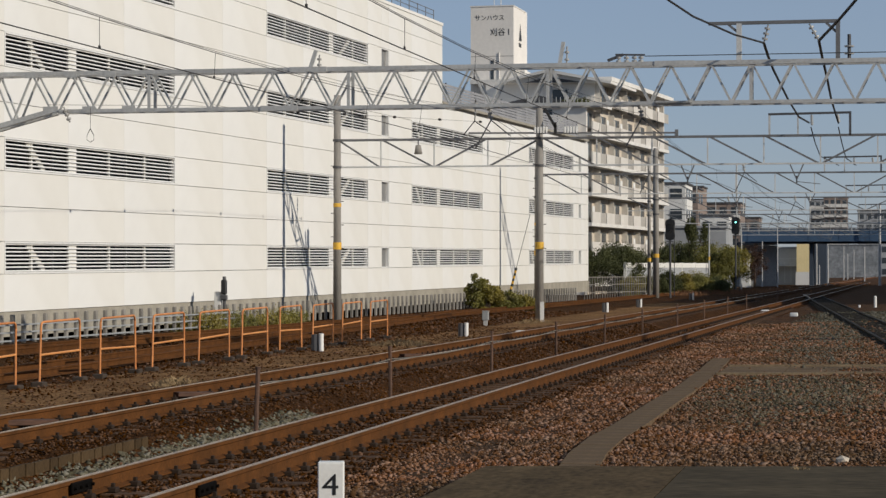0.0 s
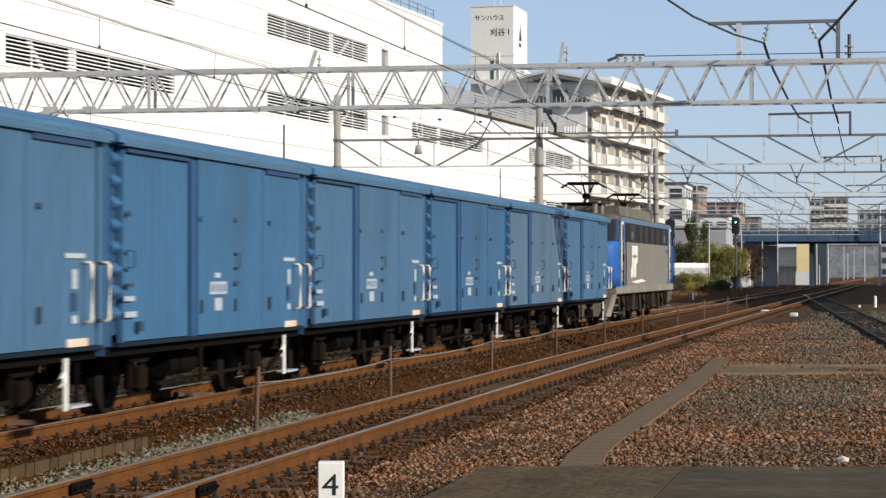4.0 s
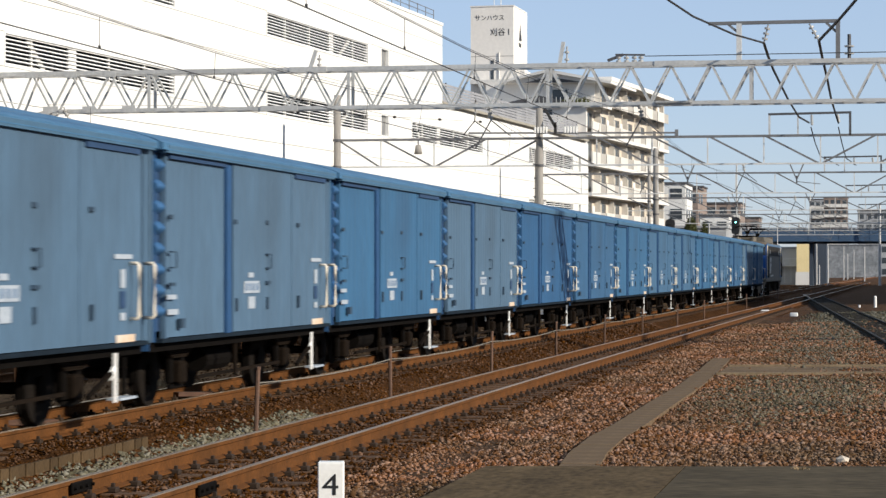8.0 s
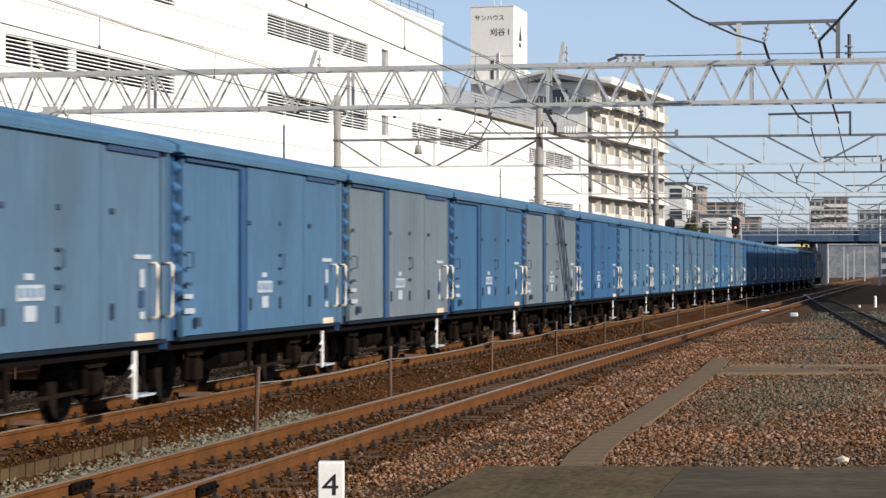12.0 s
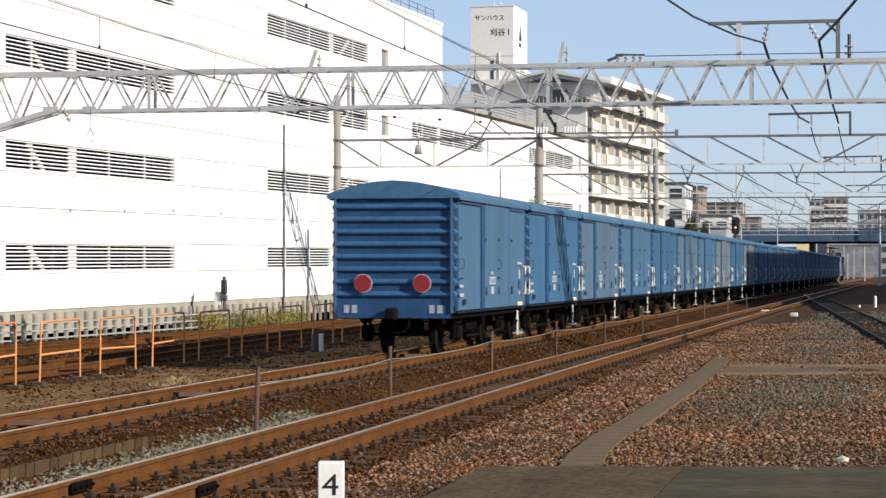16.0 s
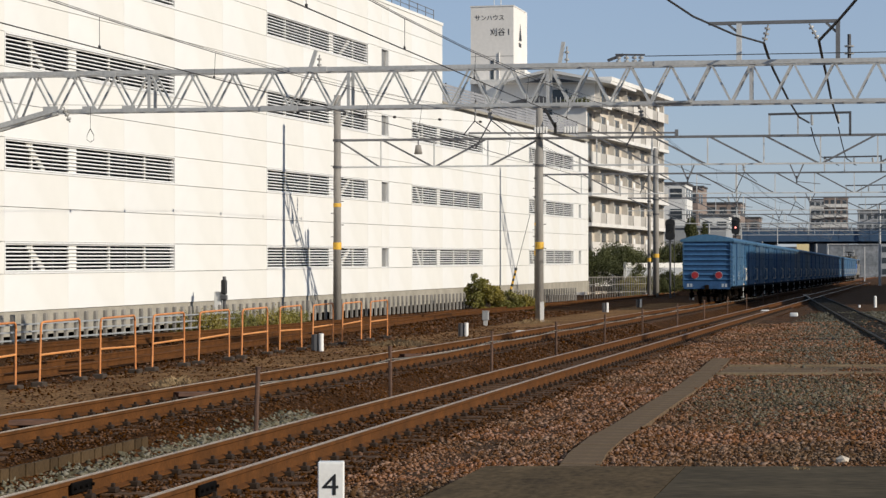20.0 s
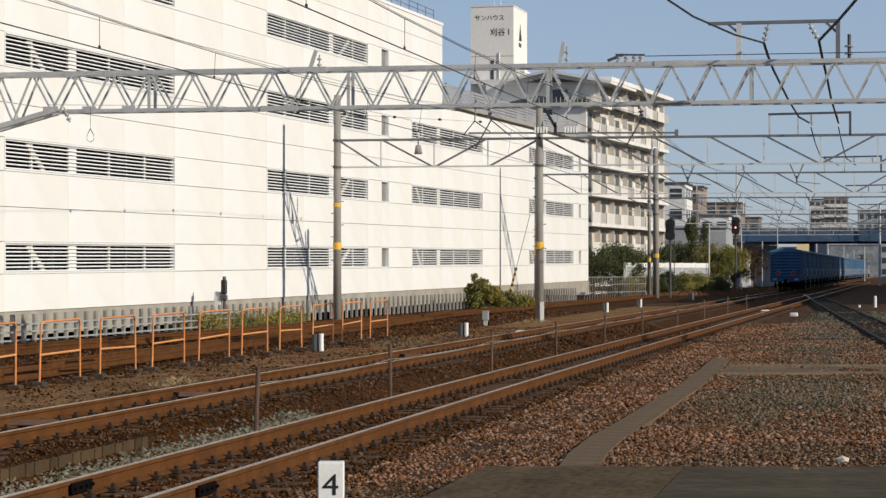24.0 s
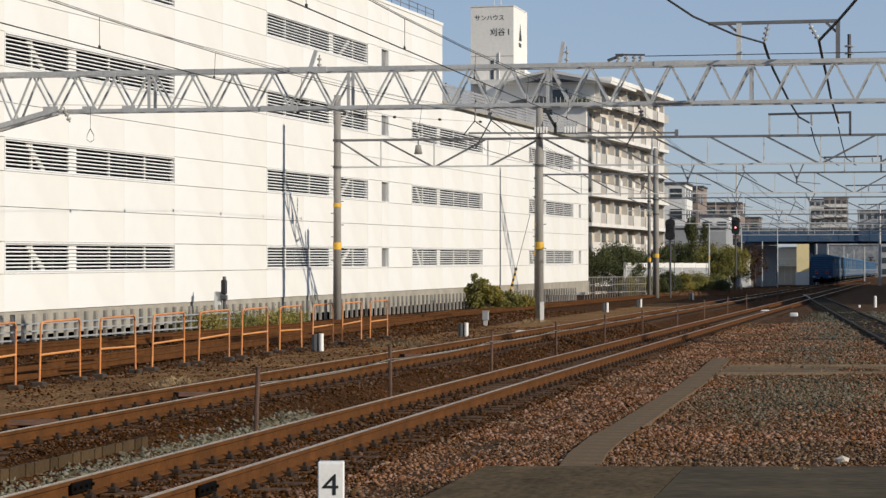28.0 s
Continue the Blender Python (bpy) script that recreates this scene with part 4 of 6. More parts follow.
    for y, s in ((-6.6, -1), (5.0, 1)):
        pn = part("pantograph", pantograph(y, s), M["under"], e, "raised single-arm pantograph")
        hd = bmesh.new()
        for k in (-0.18, 0.18):
            span(hd, (-0.5, y + k, 4.66), (0.5, y + k, 4.66), 0.1, n=6)
            for t in (-1, 1):
                span(hd, (t * 0.5, y + k, 4.66), (t * 0.74, y + k, 4.52), 0.04, n=6)
        for t in (-0.36, 0.36):
            span(hd, (t, y - 0.2, 4.63), (t, y + 0.2, 4.63), 0.05, n=6)
        part("collector_head", hd, M["under"], pn)
        fr = bmesh.new()
        for t in (-0.5, 0.5):
            span(fr, (t, y - 0.9, 3.98), (t, y + 0.9, 3.98), 0.09, n=6)
        for t in (-0.8, 0, 0.8):
            span(fr, (-0.62, y + t, 3.98), (0.62, y + t, 3.98), 0.08, n=6)
        part("base_frame", fr, M["under"], pn)
        for t in (-0.5, 0.5):
            for k in (-0.8, 0.8):
                part("insulator", bar((t, y + k, 3.66), (t, y + k, 3.98), 0.16, n=10), M["loco_low"], pn)
    return e


M["window_sky"] = mat("window_sky", (0.12, 0.125, 0.13), rough=0.2)


def loft(rings):
    """Closed rings of (x, y) pairs at given heights, joined one to the next and capped."""
    bm = bmesh.new()
    vs = [[bm.verts.new((u, v, z)) for u, v in ring] for ring, z in rings]
    n = len(vs[0])
    for a, b in zip(vs, vs[1:]):
        for i in range(n):
            bm.faces.new((a[i], a[(i + 1) % n], b[(i + 1) % n], b[i]))
    bm.faces.new(vs[0][::-1])
    bm.faces.new(vs[-1])
    bmesh.ops.recalc_face_normals(bm, faces=bm.faces)
    return bm


N_WAGONS = 27
PITCH = 9.295


def train_station(t):
    """How far the middle of the locomotive has come along the line, in metres."""
    return 4.81 + 19.669 * t - 0.07216 * t * t + 0.0017825 * t ** 3


def on_line(s):
    y = s
    for _ in range(3):                                # the line's length differs little from y
        y = s - 0.5 * 0.0125 ** 2 * max(0, y - 42)
    return Matrix.Translation((main_x(y), y, 0)) @ Matrix.Rotation(-math.atan((main_x(y + 2) - main_x(y - 2)) / 4), 4, "Z")


def build_train():
    loco = build_loco()
    order = [1, 2, 0, 1, 5, 1, 1, 5, 0, 3, 2, 5, 2, 2, 1, 1, 3, 4, 0, 4, 1, 2, 0, 1, 2, 5, 1]
    first, cars = {}, []
    for k in range(N_WAGONS):
        kind = order[k]
        if kind not in first:
            first[kind] = build_wagon("blue%d" % kind)
            if kind == 4:
                first[kind]["label"] = "faded grey-blue steel covered goods wagon in the train"
            cars.append(first[kind])
        else:
            cars.append(copy_thing(first[kind], Matrix.Identity(4)))
    tail = cars[-1]
    tail["label"] = "last blue covered goods wagon with two red tail discs"
    H = WAGON_L / 2
    for s in (-1, 1):
        d = part("tail_disc", bar((s * 0.63, -H - 0.06, 1.52), (s * 0.63, -H - 0.085, 1.52), 0.36, n=28), M["red_disc"], tail, "round red tail disc")
        part("disc_rim", bar((s * 0.63, -H - 0.05, 1.52), (s * 0.63, -H - 0.075, 1.52), 0.395, n=28), M["plate"], d, "thin white rim")
    return loco, cars


# ---------------- overhead line: portals, poles, wires ----------------
P_Y = (58.5, 95.0, 136.5, 180.0, 222.0, 262.0, 290.0)


def insulator_string(name, a, b, parent, n=5, d=0.12):
    """Ribbed white insulator between two points."""
    bm = bmesh.new()
    a, b = Vector(a), Vector(b)
    span(bm, a, b, 0.04, n=6)
    for k in range(n):
        c = a + (b - a) * ((k + 0.8) / (n + 0.6))
        t = (b - a).normalized() * 0.025
        span(bm, c - t, c + t, d, n=10)
    return part(name, bm, M["insulator"], parent)


def build_portal_one():
    """The nearest gantry: a light lattice girder of angle steel over all the tracks."""
    Y, x0, x1, zb, zt, dy = P_Y[0], -21.77, 12.0, 6.02, 7.02, 0.26
    g = thing("portal_gantry", None, "grey galvanised lattice girder gantry spanning the tracks", "gantry", "overhead line gantries")
    # feet of the struts: longer panels on one half of the span, shorter on the other
    tops = [-23.39 + 1.089 * k for k in range(11)] + [-12.50 + 1.026 * k for k in range(1, 24)]
    feet = [(a + b) / 2 for a, b in zip(tops, tops[1:])]
    for e in (-dy, dy):
        part("top_chord", bar((-25.6, Y + e, zt), (x1, Y + e, zt), 0.10, 0.11), M["galv"], g)
        part("bottom_chord", bar((x0, Y + e, zb), (x1, Y + e, zb), 0.09), M["galv"], g)
        part("knee_chord", bar((x0, Y + e, zb), (-25.6, Y + e, 5.01), 0.13), M["galv"], g)
        for a, f, b in zip(tops, feet, tops[1:]):
            zf = zb if f > x0 else zb - (x0 - f) * 0.264
            part("lattice_bar", bar((a, Y + e, zt), (f, Y + e, zf), 0.062, 0.045), M["galv"], g)
            part("lattice_bar", bar((f, Y + e, zf), (b, Y + e, zt), 0.062, 0.045), M["galv"], g)
        part("lattice_bar", bar((-23.93, Y + e, 5.45), (-23.39, Y + e, zt), 0.062, 0.045), M["galv"], g)
        for xx in (-19.05, -13.65, -8.43, -3.28):
            part("girder_post", bar((xx, Y + e, zb), (xx, Y + e, zt), 0.075, 0.06), M["galv"], g)
    for xx in [-25.2 + 2.2 * k for k in range(17)]:
        part("cross_tie", bar((xx, Y - dy, zt), (xx, Y + dy, zt), 0.05, 0.03), M["galv"], g)
        if xx > x0:
            part("cross_tie", bar((xx, Y - dy, zb), (xx, Y + dy, zb), 0.05, 0.03), M["galv"], g)
    # gusset plates where the knee meets the girder
    for xx, z, w in ((-21.77, zb + 0.04, 0.42), (-20.70, zb + 0.03, 0.36), (-19.6, zb + 0.03, 0.36), (-22.30, zt - 0.03, 0.34), (-21.21, zt - 0.03, 0.34), (-20.12, zt - 0.03, 0.34)):
        part("gusset_plate", box((xx, Y - dy - 0.056, z), (w, 0.012, 0.17)), M["galv"], g)
    for xc in (-25.5, 11.8):
        for ex in (-0.25, 0.25):
            for e in (-dy, dy):
                part("column_leg", bar((xc + ex, Y + e, -0.3), (xc + ex, Y + e, zt), 0.11), M["galv"], g)
        for k in range(7):
            part("column_lacing", bar((xc - 0.25, Y - dy, k * 1.0), (xc + 0.25, Y - dy, k * 1.0 + 0.95), 0.05), M["galv"], g)
    # pole fixed to the girder and small hangers
    for xa, z in ((-14.72, zt), (-15.5, zb), (-5.2, zt)):
        part("splice_plate", box((xa, Y - 0.32, z), (1.0, 0.02, 0.13)), M["galv"], g)
    insulator_string("insulator", (-21.364, 58.1, 6.116), (-21.191, 58.1, 5.709), g, 3, 0.13)
    part("rope", bar((-20.626, 58.1, 6.106), (-20.625, 58.1, 5.538), 0.012, n=5), M["wire"], g)
    part("rope_loop", tube([(-20.625, 58.1, 5.538), (-20.719, 58.1, 5.359), (-20.718, 58.1, 5.24), (-20.624, 58.1, 5.179), (-20.53, 58.1, 5.238), (-20.53, 58.1, 5.357), (-20.625, 58.1, 5.538)], 0.018), M["wire"], g)
    # frame on top for the feeder wires
    part("frame_post", bar((-3.59, Y, zt), (-3.59, Y, 8.02), 0.13, 0.1), M["pale_steel"], g)
    part("frame_post", bar((-1.13, Y, zt), (-1.13, Y, 8.02), 0.11), M["galv_dark"], g)
    part("frame_beam", bar((-4.36, Y, 8.03), (-1.07, Y, 8.04), 0.085), M["galv_dark"], g)
    part("frame_brace", bar((-3.86, Y, 8.0), (-3.62, Y, 7.80), 0.06), M["galv_dark"], g)
    part("frame_brace", bar((-1.42, Y, 8.0), (-1.16, Y, 7.76), 0.06), M["galv_dark"], g)
    insulator_string("insulator", (-2.86, Y, 7.98), (-2.97, Y, 7.52), g, 3, 0.15)
    insulator_string("insulator", (-1.84, Y, 7.98), (-1.60, Y, 7.55), g, 3, 0.13)
    part("insulator_pin", bar((-0.85, Y, zt), (-0.85, Y, 7.7), 0.09, n=8), M["steel_dark"], g)
    for z in (7.2, 7.38):
        part("insulator_shed", bar((-0.85, Y, z), (-0.85, Y, z + 0.035), 0.24, n=12), M["insulator"], g)
    # slanted brackets with small pin insulators, and the isolating switch
    for xa, xb, h in ((-14.70, -14.53, 7.52), (-8.14, -8.03, 7.62)):
        part("bracket", bar((xa, Y - 0.2, zt), (xb, Y - 0.2, h), 0.09), M["galv"], g)
        insulator_string("insulator", (xb + 0.08, Y - 0.2, zt), (xb + 0.09, Y - 0.2, h - 0.12), g, 2, 0.12)
    for xx in (-6.62, -6.42, -6.22, -6.05):
        insulator_string("insulator", (xx, Y - 0.2, zt), (xx, Y - 0.2, 7.26), g, 2, 0.13)
    part("switch_arm", bar((-6.9, Y - 0.2, 7.12), (-6.5, Y - 0.2, 7.27), 0.07), M["steel_dark"], g)
    part("switch_bar", bar((-6.7, Y - 0.2, 7.27), (-5.95, Y - 0.2, 7.25), 0.045), M["steel_dark"], g)
    part("top_cable", bar((-5.95, Y - 0.2, 7.22), (6.0, Y - 0.2, 7.22), 0.022, n=6), M["wire"], g)
    insulator_string("insulator", (-5.7, Y - 0.3, 6.03), (-4.75, Y - 0.3, 6.02), g, 12, 0.10)
    return g


def build_pole(name, x, y, top, d, label, low=2.66, upper=True):
    p = thing(name, pose(x, y, 0), label, "pole", "concrete line poles")
    part("shaft", bar((0, 0, -0.5), (0, 0, top), d, n=18, w2=d * 0.78), M["pole"], p, smooth=True)
    part("warning_band", bar((0, 0, low), (0, 0, low + 0.3), d * 1.01, n=18), M["yellow"], p, "faded yellow band")
    if upper:
        part("warning_band", bar((0, 0, 4.46), (0, 0, 4.62), d * 0.95, n=18), M["yellow"], p)
    for z in (6.15, 7.28):
        part("clamp", bar((0, 0, z - 0.05), (0, 0, z + 0.05), d * 1.06, n=18), M["steel_dark"], p)
    for k in range(9):
        part("climbing_peg", bar((0, 0, 2.2 + 0.5 * k), (0.28 if k % 2 else -0.28, 0, 2.2 + 0.5 * k), 0.03, n=6), M["steel_dark"], p)
    return p




def build_truss(i):
    """Gantries farther off: dark top chord, light bottom chord, single-plane Pratt girder on poles."""
    Y = P_Y[i]
    off = dev(Y)
    x0, x1 = (-22.75, 13.5) if i == 1 else (-8.58 - 2.29 * 5 + (0, 0, 0, 0.3, -0.6, 0.4, 0.1)[i], 16.0)
    zb, zt = ((6.14, 7.28), (6.32, 7.50), (6.42, 7.40), (6.25, 7.1), (6.2, 7.0), (6.15, 6.95))[i - 1]
    g = thing("portal_gantry", None, "flat steel girder gantry with slanted struts over the tracks", "gantry", "overhead line gantries")
    part("top_chord", bar((x0, Y, zt), (x1, Y, zt), 0.10, 0.10), M["galv_dark"], g)
    part("bottom_chord", bar((x0, Y, zb), (x1, Y, zb), 0.08, 0.07), M["pale_steel"], g)
    posts = [x0] + ([-20.86 + 2.29 * k for k in range(15)] if i == 1 else [x0 + 2.29 * k for k in range(1, 16)])
    rising = (2, 3, 9, 10, 13) if i == 1 else (8, 9, 10)
    for k, (xa, xb) in enumerate(zip(posts, posts[1:])):
        if xb > x1:
            continue
        part("girder_post", bar((xb, Y, zb), (xb, Y, zt), 0.055), M["pale_steel"], g)
        lo, hi = (zb, zt) if k in rising else (zt, zb)
        part("girder_strut", bar((xa + 0.06, Y, lo), (xb - 0.06, Y, hi), 0.075), M["galv_dark"], g)
    fx = (-4.6 if i == 1 else -4.6 + off)
    fr = g
    part("frame_post", bar((fx, Y, zt), (fx, Y, zt + 0.9), 0.08), M["galv"], fr)
    part("frame_post", bar((fx + 1.15, Y, zt), (fx + 1.15, Y, zt + 0.9), 0.06), M["galv"], fr)
    part("frame_post", bar((fx + 3.25, Y, zt), (fx + 3.25, Y, zt + 0.92), 0.10), M["steel_dark"], fr)
    part("frame_beam", bar((fx - 0.05, Y, zt + 0.88), (fx + 3.3, Y, zt + 0.92), 0.09), M["steel_dark"], fr)
    insulator_string("insulator", (fx + 1.7, Y, zt + 0.85), (fx + 1.72, Y, zt + 0.4), fr)
    insulator_string("insulator", (fx + 2.75, Y, zt + 0.85), (fx + 2.8, Y, zt + 0.5), fr)
    # slanted hangers that meet in a stem over each line
    for lx in ((-7.94, -3.50) if i == 1 else (main_x(Y) + 0.5, near_x(Y) + 0.9)):
        for q in (-0.29, 0.29):
            part("hanger_arm", bar((lx + q, Y, zb + 0.02), (lx, Y, zb - 0.66), 0.05), M["galv_dark"], fr)
        part("hanger_stem", bar((lx, Y, zb - 0.5), (lx, Y, zb - 0.8), 0.06), M["steel_dark"], fr)
        part("register_arm", bar((lx, Y, zb - 0.74), (lx + 0.95, Y, zb - 0.84), 0.03), M["galv_dark"], fr)
    return g


def sag(a, b, drop, n=12):
    a, b = Vector(a), Vector(b)
    return [a + (b - a) * (k / n) - Vector((0, 0, drop * 4 * (k / n) * (1 - k / n))) for k in range(n + 1)]


def build_wires():
    """Contact wire, carrying wire and droppers over each running line, gantry to gantry."""
    ys = (-55.0, 0.5) + P_Y + (330.0, 380.0)
    for line in (main_x, near_x):
        for i, (a, b) in enumerate(zip(ys, ys[1:])):
            st = 0.12 if i % 2 else -0.12
            w = thing("catenary_span", None, "thin dark overhead contact and carrying wires with droppers", "overhead wire", "overhead wire spans")
            xa, xb = line(a), line(b)
            ends, low = 5.78, 0.66 if b - a > 50 else 0.5
            za, zw = (4.53, 4.93) if a < 58 else (4.9, 4.9)
            part("carrying_wire", tube(sag((xa, a, ends), (xb, b, ends), low), 0.013, 5), M["wire"], w)
            part("upper_wire", tube(sag((xa, a, ends + 0.16), (xb, b, ends + 0.16), low + 0.14), 0.009, 5), M["wire"], w)
            part("contact_wire", tube(sag((xa + st, a, za), (xb - st, b, zw), 0.02, 6), 0.017, 5), M["wire"], w)
            n = int((b - a) / 5.2) if 0 < a < 58 or (58 < b < 59) else 4
            for k in range(1, n):
                f = (k - 1 + (0.37 if line is main_x else 0.55)) / n
                zc = ends - low * 4 * f * (1 - f)
                xw = xa + st + (xb - xa - 2 * st) * f
                zd = za + (zw - za) * f - 0.02
                part("dropper", bar((xw, a + (b - a) * f, zd), (xa + (xb - xa) * f, a + (b - a) * f, zc), 0.008, n=5), M["wire"], w)
                if n > 4:
                    part("wire_clip", box((xw, a + (b - a) * f, zd + 0.02), (0.02, 0.05, 0.04)), M["wire"], w)
    # beaded light wire of the yard, tied to the second gantry
    w = thing("catenary_span", None, "thin wire with small dark clips over the yard", "overhead wire", "overhead wire spans")
    run = [(-16.6, 95.0, 8.0), (-18.9, 80.0, 7.35), (-20.4, 66.0, 6.7), (-21.4, 57.0, 6.1)]
    part("contact_wire", tube(run, 0.012, 5), M["wire"], w)
    for k in range(6):
        q = Vector(run[k // 3]).lerp(Vector(run[k // 3 + 1]), (k % 3) / 3)
        part("wire_clip", box(q, (0.12, 0.12, 0.09), bevel=0.02), M["wire"], w)
    # registration arms below the girders
    for i, Y in enumerate(P_Y[:5]):
        for line in (main_x, near_x):
            r = thing("registration_arm", pose(line(Y), Y, 0), "steel arm and insulators holding the contact wire", "wire support", "registration arms")
            zb = 6.0 if i == 0 else 6.16
            insulator_string("insulator", (0, 0, zb), (0.05, 0, zb - 0.34), r, 3, 0.13)
            if i > 1:
                part("drop_rod", bar((0.9, 0, zb), (0.9, 0, 5.1), 0.05, n=6), M["galv"], r)
            part("steady_arm", bar((0.05, 0, zb - 0.34), (-0.35, 0, 4.95), 0.035, n=6), M["steel_dark"], r)
            part("stay", bar((0.05, 0, zb - 0.34), (0.55, 0, zb - 0.75), 0.03, n=6), M["steel_dark"], r)
    # heavy black feeders from frame to frame
    runs = ([(-2.97, 58.5, 7.52), (-2.99, 61, 7.42), (-3.09, 66, 7.5), (-3.15, 78, 7.5), (-3.16, 88, 7.58), (-3.0, 95, 7.80)],
            [(-1.60, 58.5, 7.55), (-1.62, 62, 7.5), (-1.68, 70, 7.58), (-1.77, 80, 7.62), (-1.82, 95, 7.77)],
            [(-2.97, 58.5, 7.52), (-3.55, 56, 7.49), (-4.3, 53, 7.62), (-5.1, 49.5, 7.98), (-6.2, 45, 8.72)], [(-1.60, 58.5, 7.55), (-1.06, 56.5, 7.86), (-0.6, 55, 8.2), (0.6, 51.4, 9.1)],
            [(-2.92, 95, 7.6), (-3.04, 105, 7.5), (-3.08, 115, 7.4), (-2.6, 136.5, 7.9)], [(-1.82, 95, 7.6), (-1.86, 105, 7.5), (-1.84, 115, 7.3), (-1.6, 136.5, 7.9)])
    for k, run in enumerate(runs):
        f = thing("feeder_cable", None, "heavy black feeder cable hanging between the gantry frames", "cable", "feeder cables")
        part("cable", tube(run, 0.075 if k < 2 or k == 3 else 0.05), M["wire"], f)


# ---------------- lineside fence, barriers, stakes ----------------
def fence_x(y):
    return -25.3 + 0.058 * (y - 61)


def fence_z(y):
    return -0.34 + 0.0016 * (y - 61)


def build_fence():
    f = thing("lineside_fence", None, "low concrete-post fence with pipe rails beside the yard", "fence", kind="structure")
    post, y, k = None, 50.0, 0
    while y < 152:
        m = Matrix.Translation((fence_x(y), y, fence_z(y)))
        if post is None:
            bm = bmesh.new()
            add_box(bm, (0, 0, 0.4), (0.10, 0.17, 0.84), bevel=0.01)
            post = part("fence_post", bm, M["fence_post"], f)
            post.matrix_basis = m
        else:
            again(post, m)
        y += 0.78
    for a in range(50, 84, 17):
        b = a + 17
        for z in (0.30, 0.52, 0.06):
            part("fence_rail", bar((fence_x(a) + 0.09, a, fence_z(a) + z), (fence_x(b) + 0.09, b, fence_z(b) + z), 0.05), M["fence_rail"], f)
    return f


M["fence_post"] = mat("fence_post", (0.27, 0.25, 0.22), (0.15, 0.14, 0.125), scale=3, rough=0.9, vary=0.25)
M["fence_rail"] = mat("fence_rail", (0.32, 0.33, 0.33), (0.22, 0.23, 0.235), scale=2, rough=0.6)


def build_barrier(ya, yb, x, tilt):
    b = thing("safety_barrier", None, "orange tubular steel safety barrier standing on the ballast", "barrier", "orange barriers")
    z0 = -0.4
    for y in (ya, yb):
        s = 0.06 if y == ya else -0.03
        part("upright", bar((x, y + 0.0, z0), (x, y + s + tilt, 0.76), 0.044, n=8), M["orange"], b)
    top = [(x, ya + 0.06 + tilt, 0.74), (x, ya + 0.10 + tilt, 0.81), (x, ya + 0.2 + tilt, 0.83), (x, yb - 0.12 + tilt, 0.85), (x, yb - 0.05 + tilt, 0.82), (x, yb - 0.03 + tilt, 0.74)]
    part("top_rail", tube(top, 0.044, 8), M["orange"], b, smooth=True)
    for y in (ya, yb):
        part("foot", box((x, y, -0.34), (0.24, 0.26, 0.13), bevel=0.02), M["foot_dark"], b)
    part("cross_rail", bar((x, ya + 0.03 + tilt * 0.6, 0.22), (x, yb - 0.02 + tilt * 0.6, 0.22 + tilt), 0.045, n=8), M["orange_light"], b)
    return b


M["foot_dark"] = mat("foot_dark", (0.055, 0.038, 0.025), (0.032, 0.022, 0.015), scale=6, rough=0.9)
M["orange_light"] = mat("orange_light", (0.66, 0.30, 0.09), (0.52, 0.20, 0.06), scale=3, rough=0.55)
BARRIERS = ((37.0, 39.4), (40.6, 42.8), (43.96, 46.2), (47.3, 49.6), (50.7, 53.2), (54.3, 56.7), (57.9, 60.2), (61.4, 63.8), (64.9, 67.4), (68.6, 71.1))

def build_stakes():
    """Rusty stakes with a thin line between the two main lines."""
    ys = (29.95, 38.4, 48.3, 57.5, 66.8, 76.5, 88.0, 99.5, 112.0, 125.0, 139.0, 154.0)
    tops = []
    for i, y in enumerate(ys):
        x = -8.33 + dev(y)
        s = thing("stake", pose(x, y, -0.5), "rusty steel stake holding a thin line", "stake", "lineside stakes")
        lean = (0.05, -0.01, 0.015, 0.0)[i % 4]
        part("post", bar((0, 0, 0), (lean * 0.4, lean, 0.98), 0.062, n=8), M["stake"], s)
        part("cap", bar((lean * 0.4, lean, 0.96), (lean * 0.4, lean, 1.0), 0.075, n=8), M["stake"], s)
        tops.append(Vector((x + lean * 0.4, y + lean, 0.28)))
    for a, b in zip(tops, tops[1:]):
        r = thing("boundary_line", None, "thin slack line tied between stakes", "line", "boundary lines")
        part("line", tube(sag(a, b, 0.06, 6), 0.02, 5), M["rope"], r)


def build_marker():
    """The white distance marker with its black figure."""
    m = thing("stop_marker", pose(-4.505, 18.6, -0.395, 0, 0, 11), "white painted marker post with a black figure 4", "track marker")
    part("board", box((0, 0, 0.35), (0.215, 0.17, 0.52), bevel=0.008), M["white_paint"], m)
    part("foot", box((0, 0, -0.02), (0.30, 0.26, 0.28), bevel=0.01), M["concrete"], m)
    text_mesh("figure", "4", 0.25, (0, -0.0875, 0.415), m, M["black_paint"], bold=0.0)
    return m


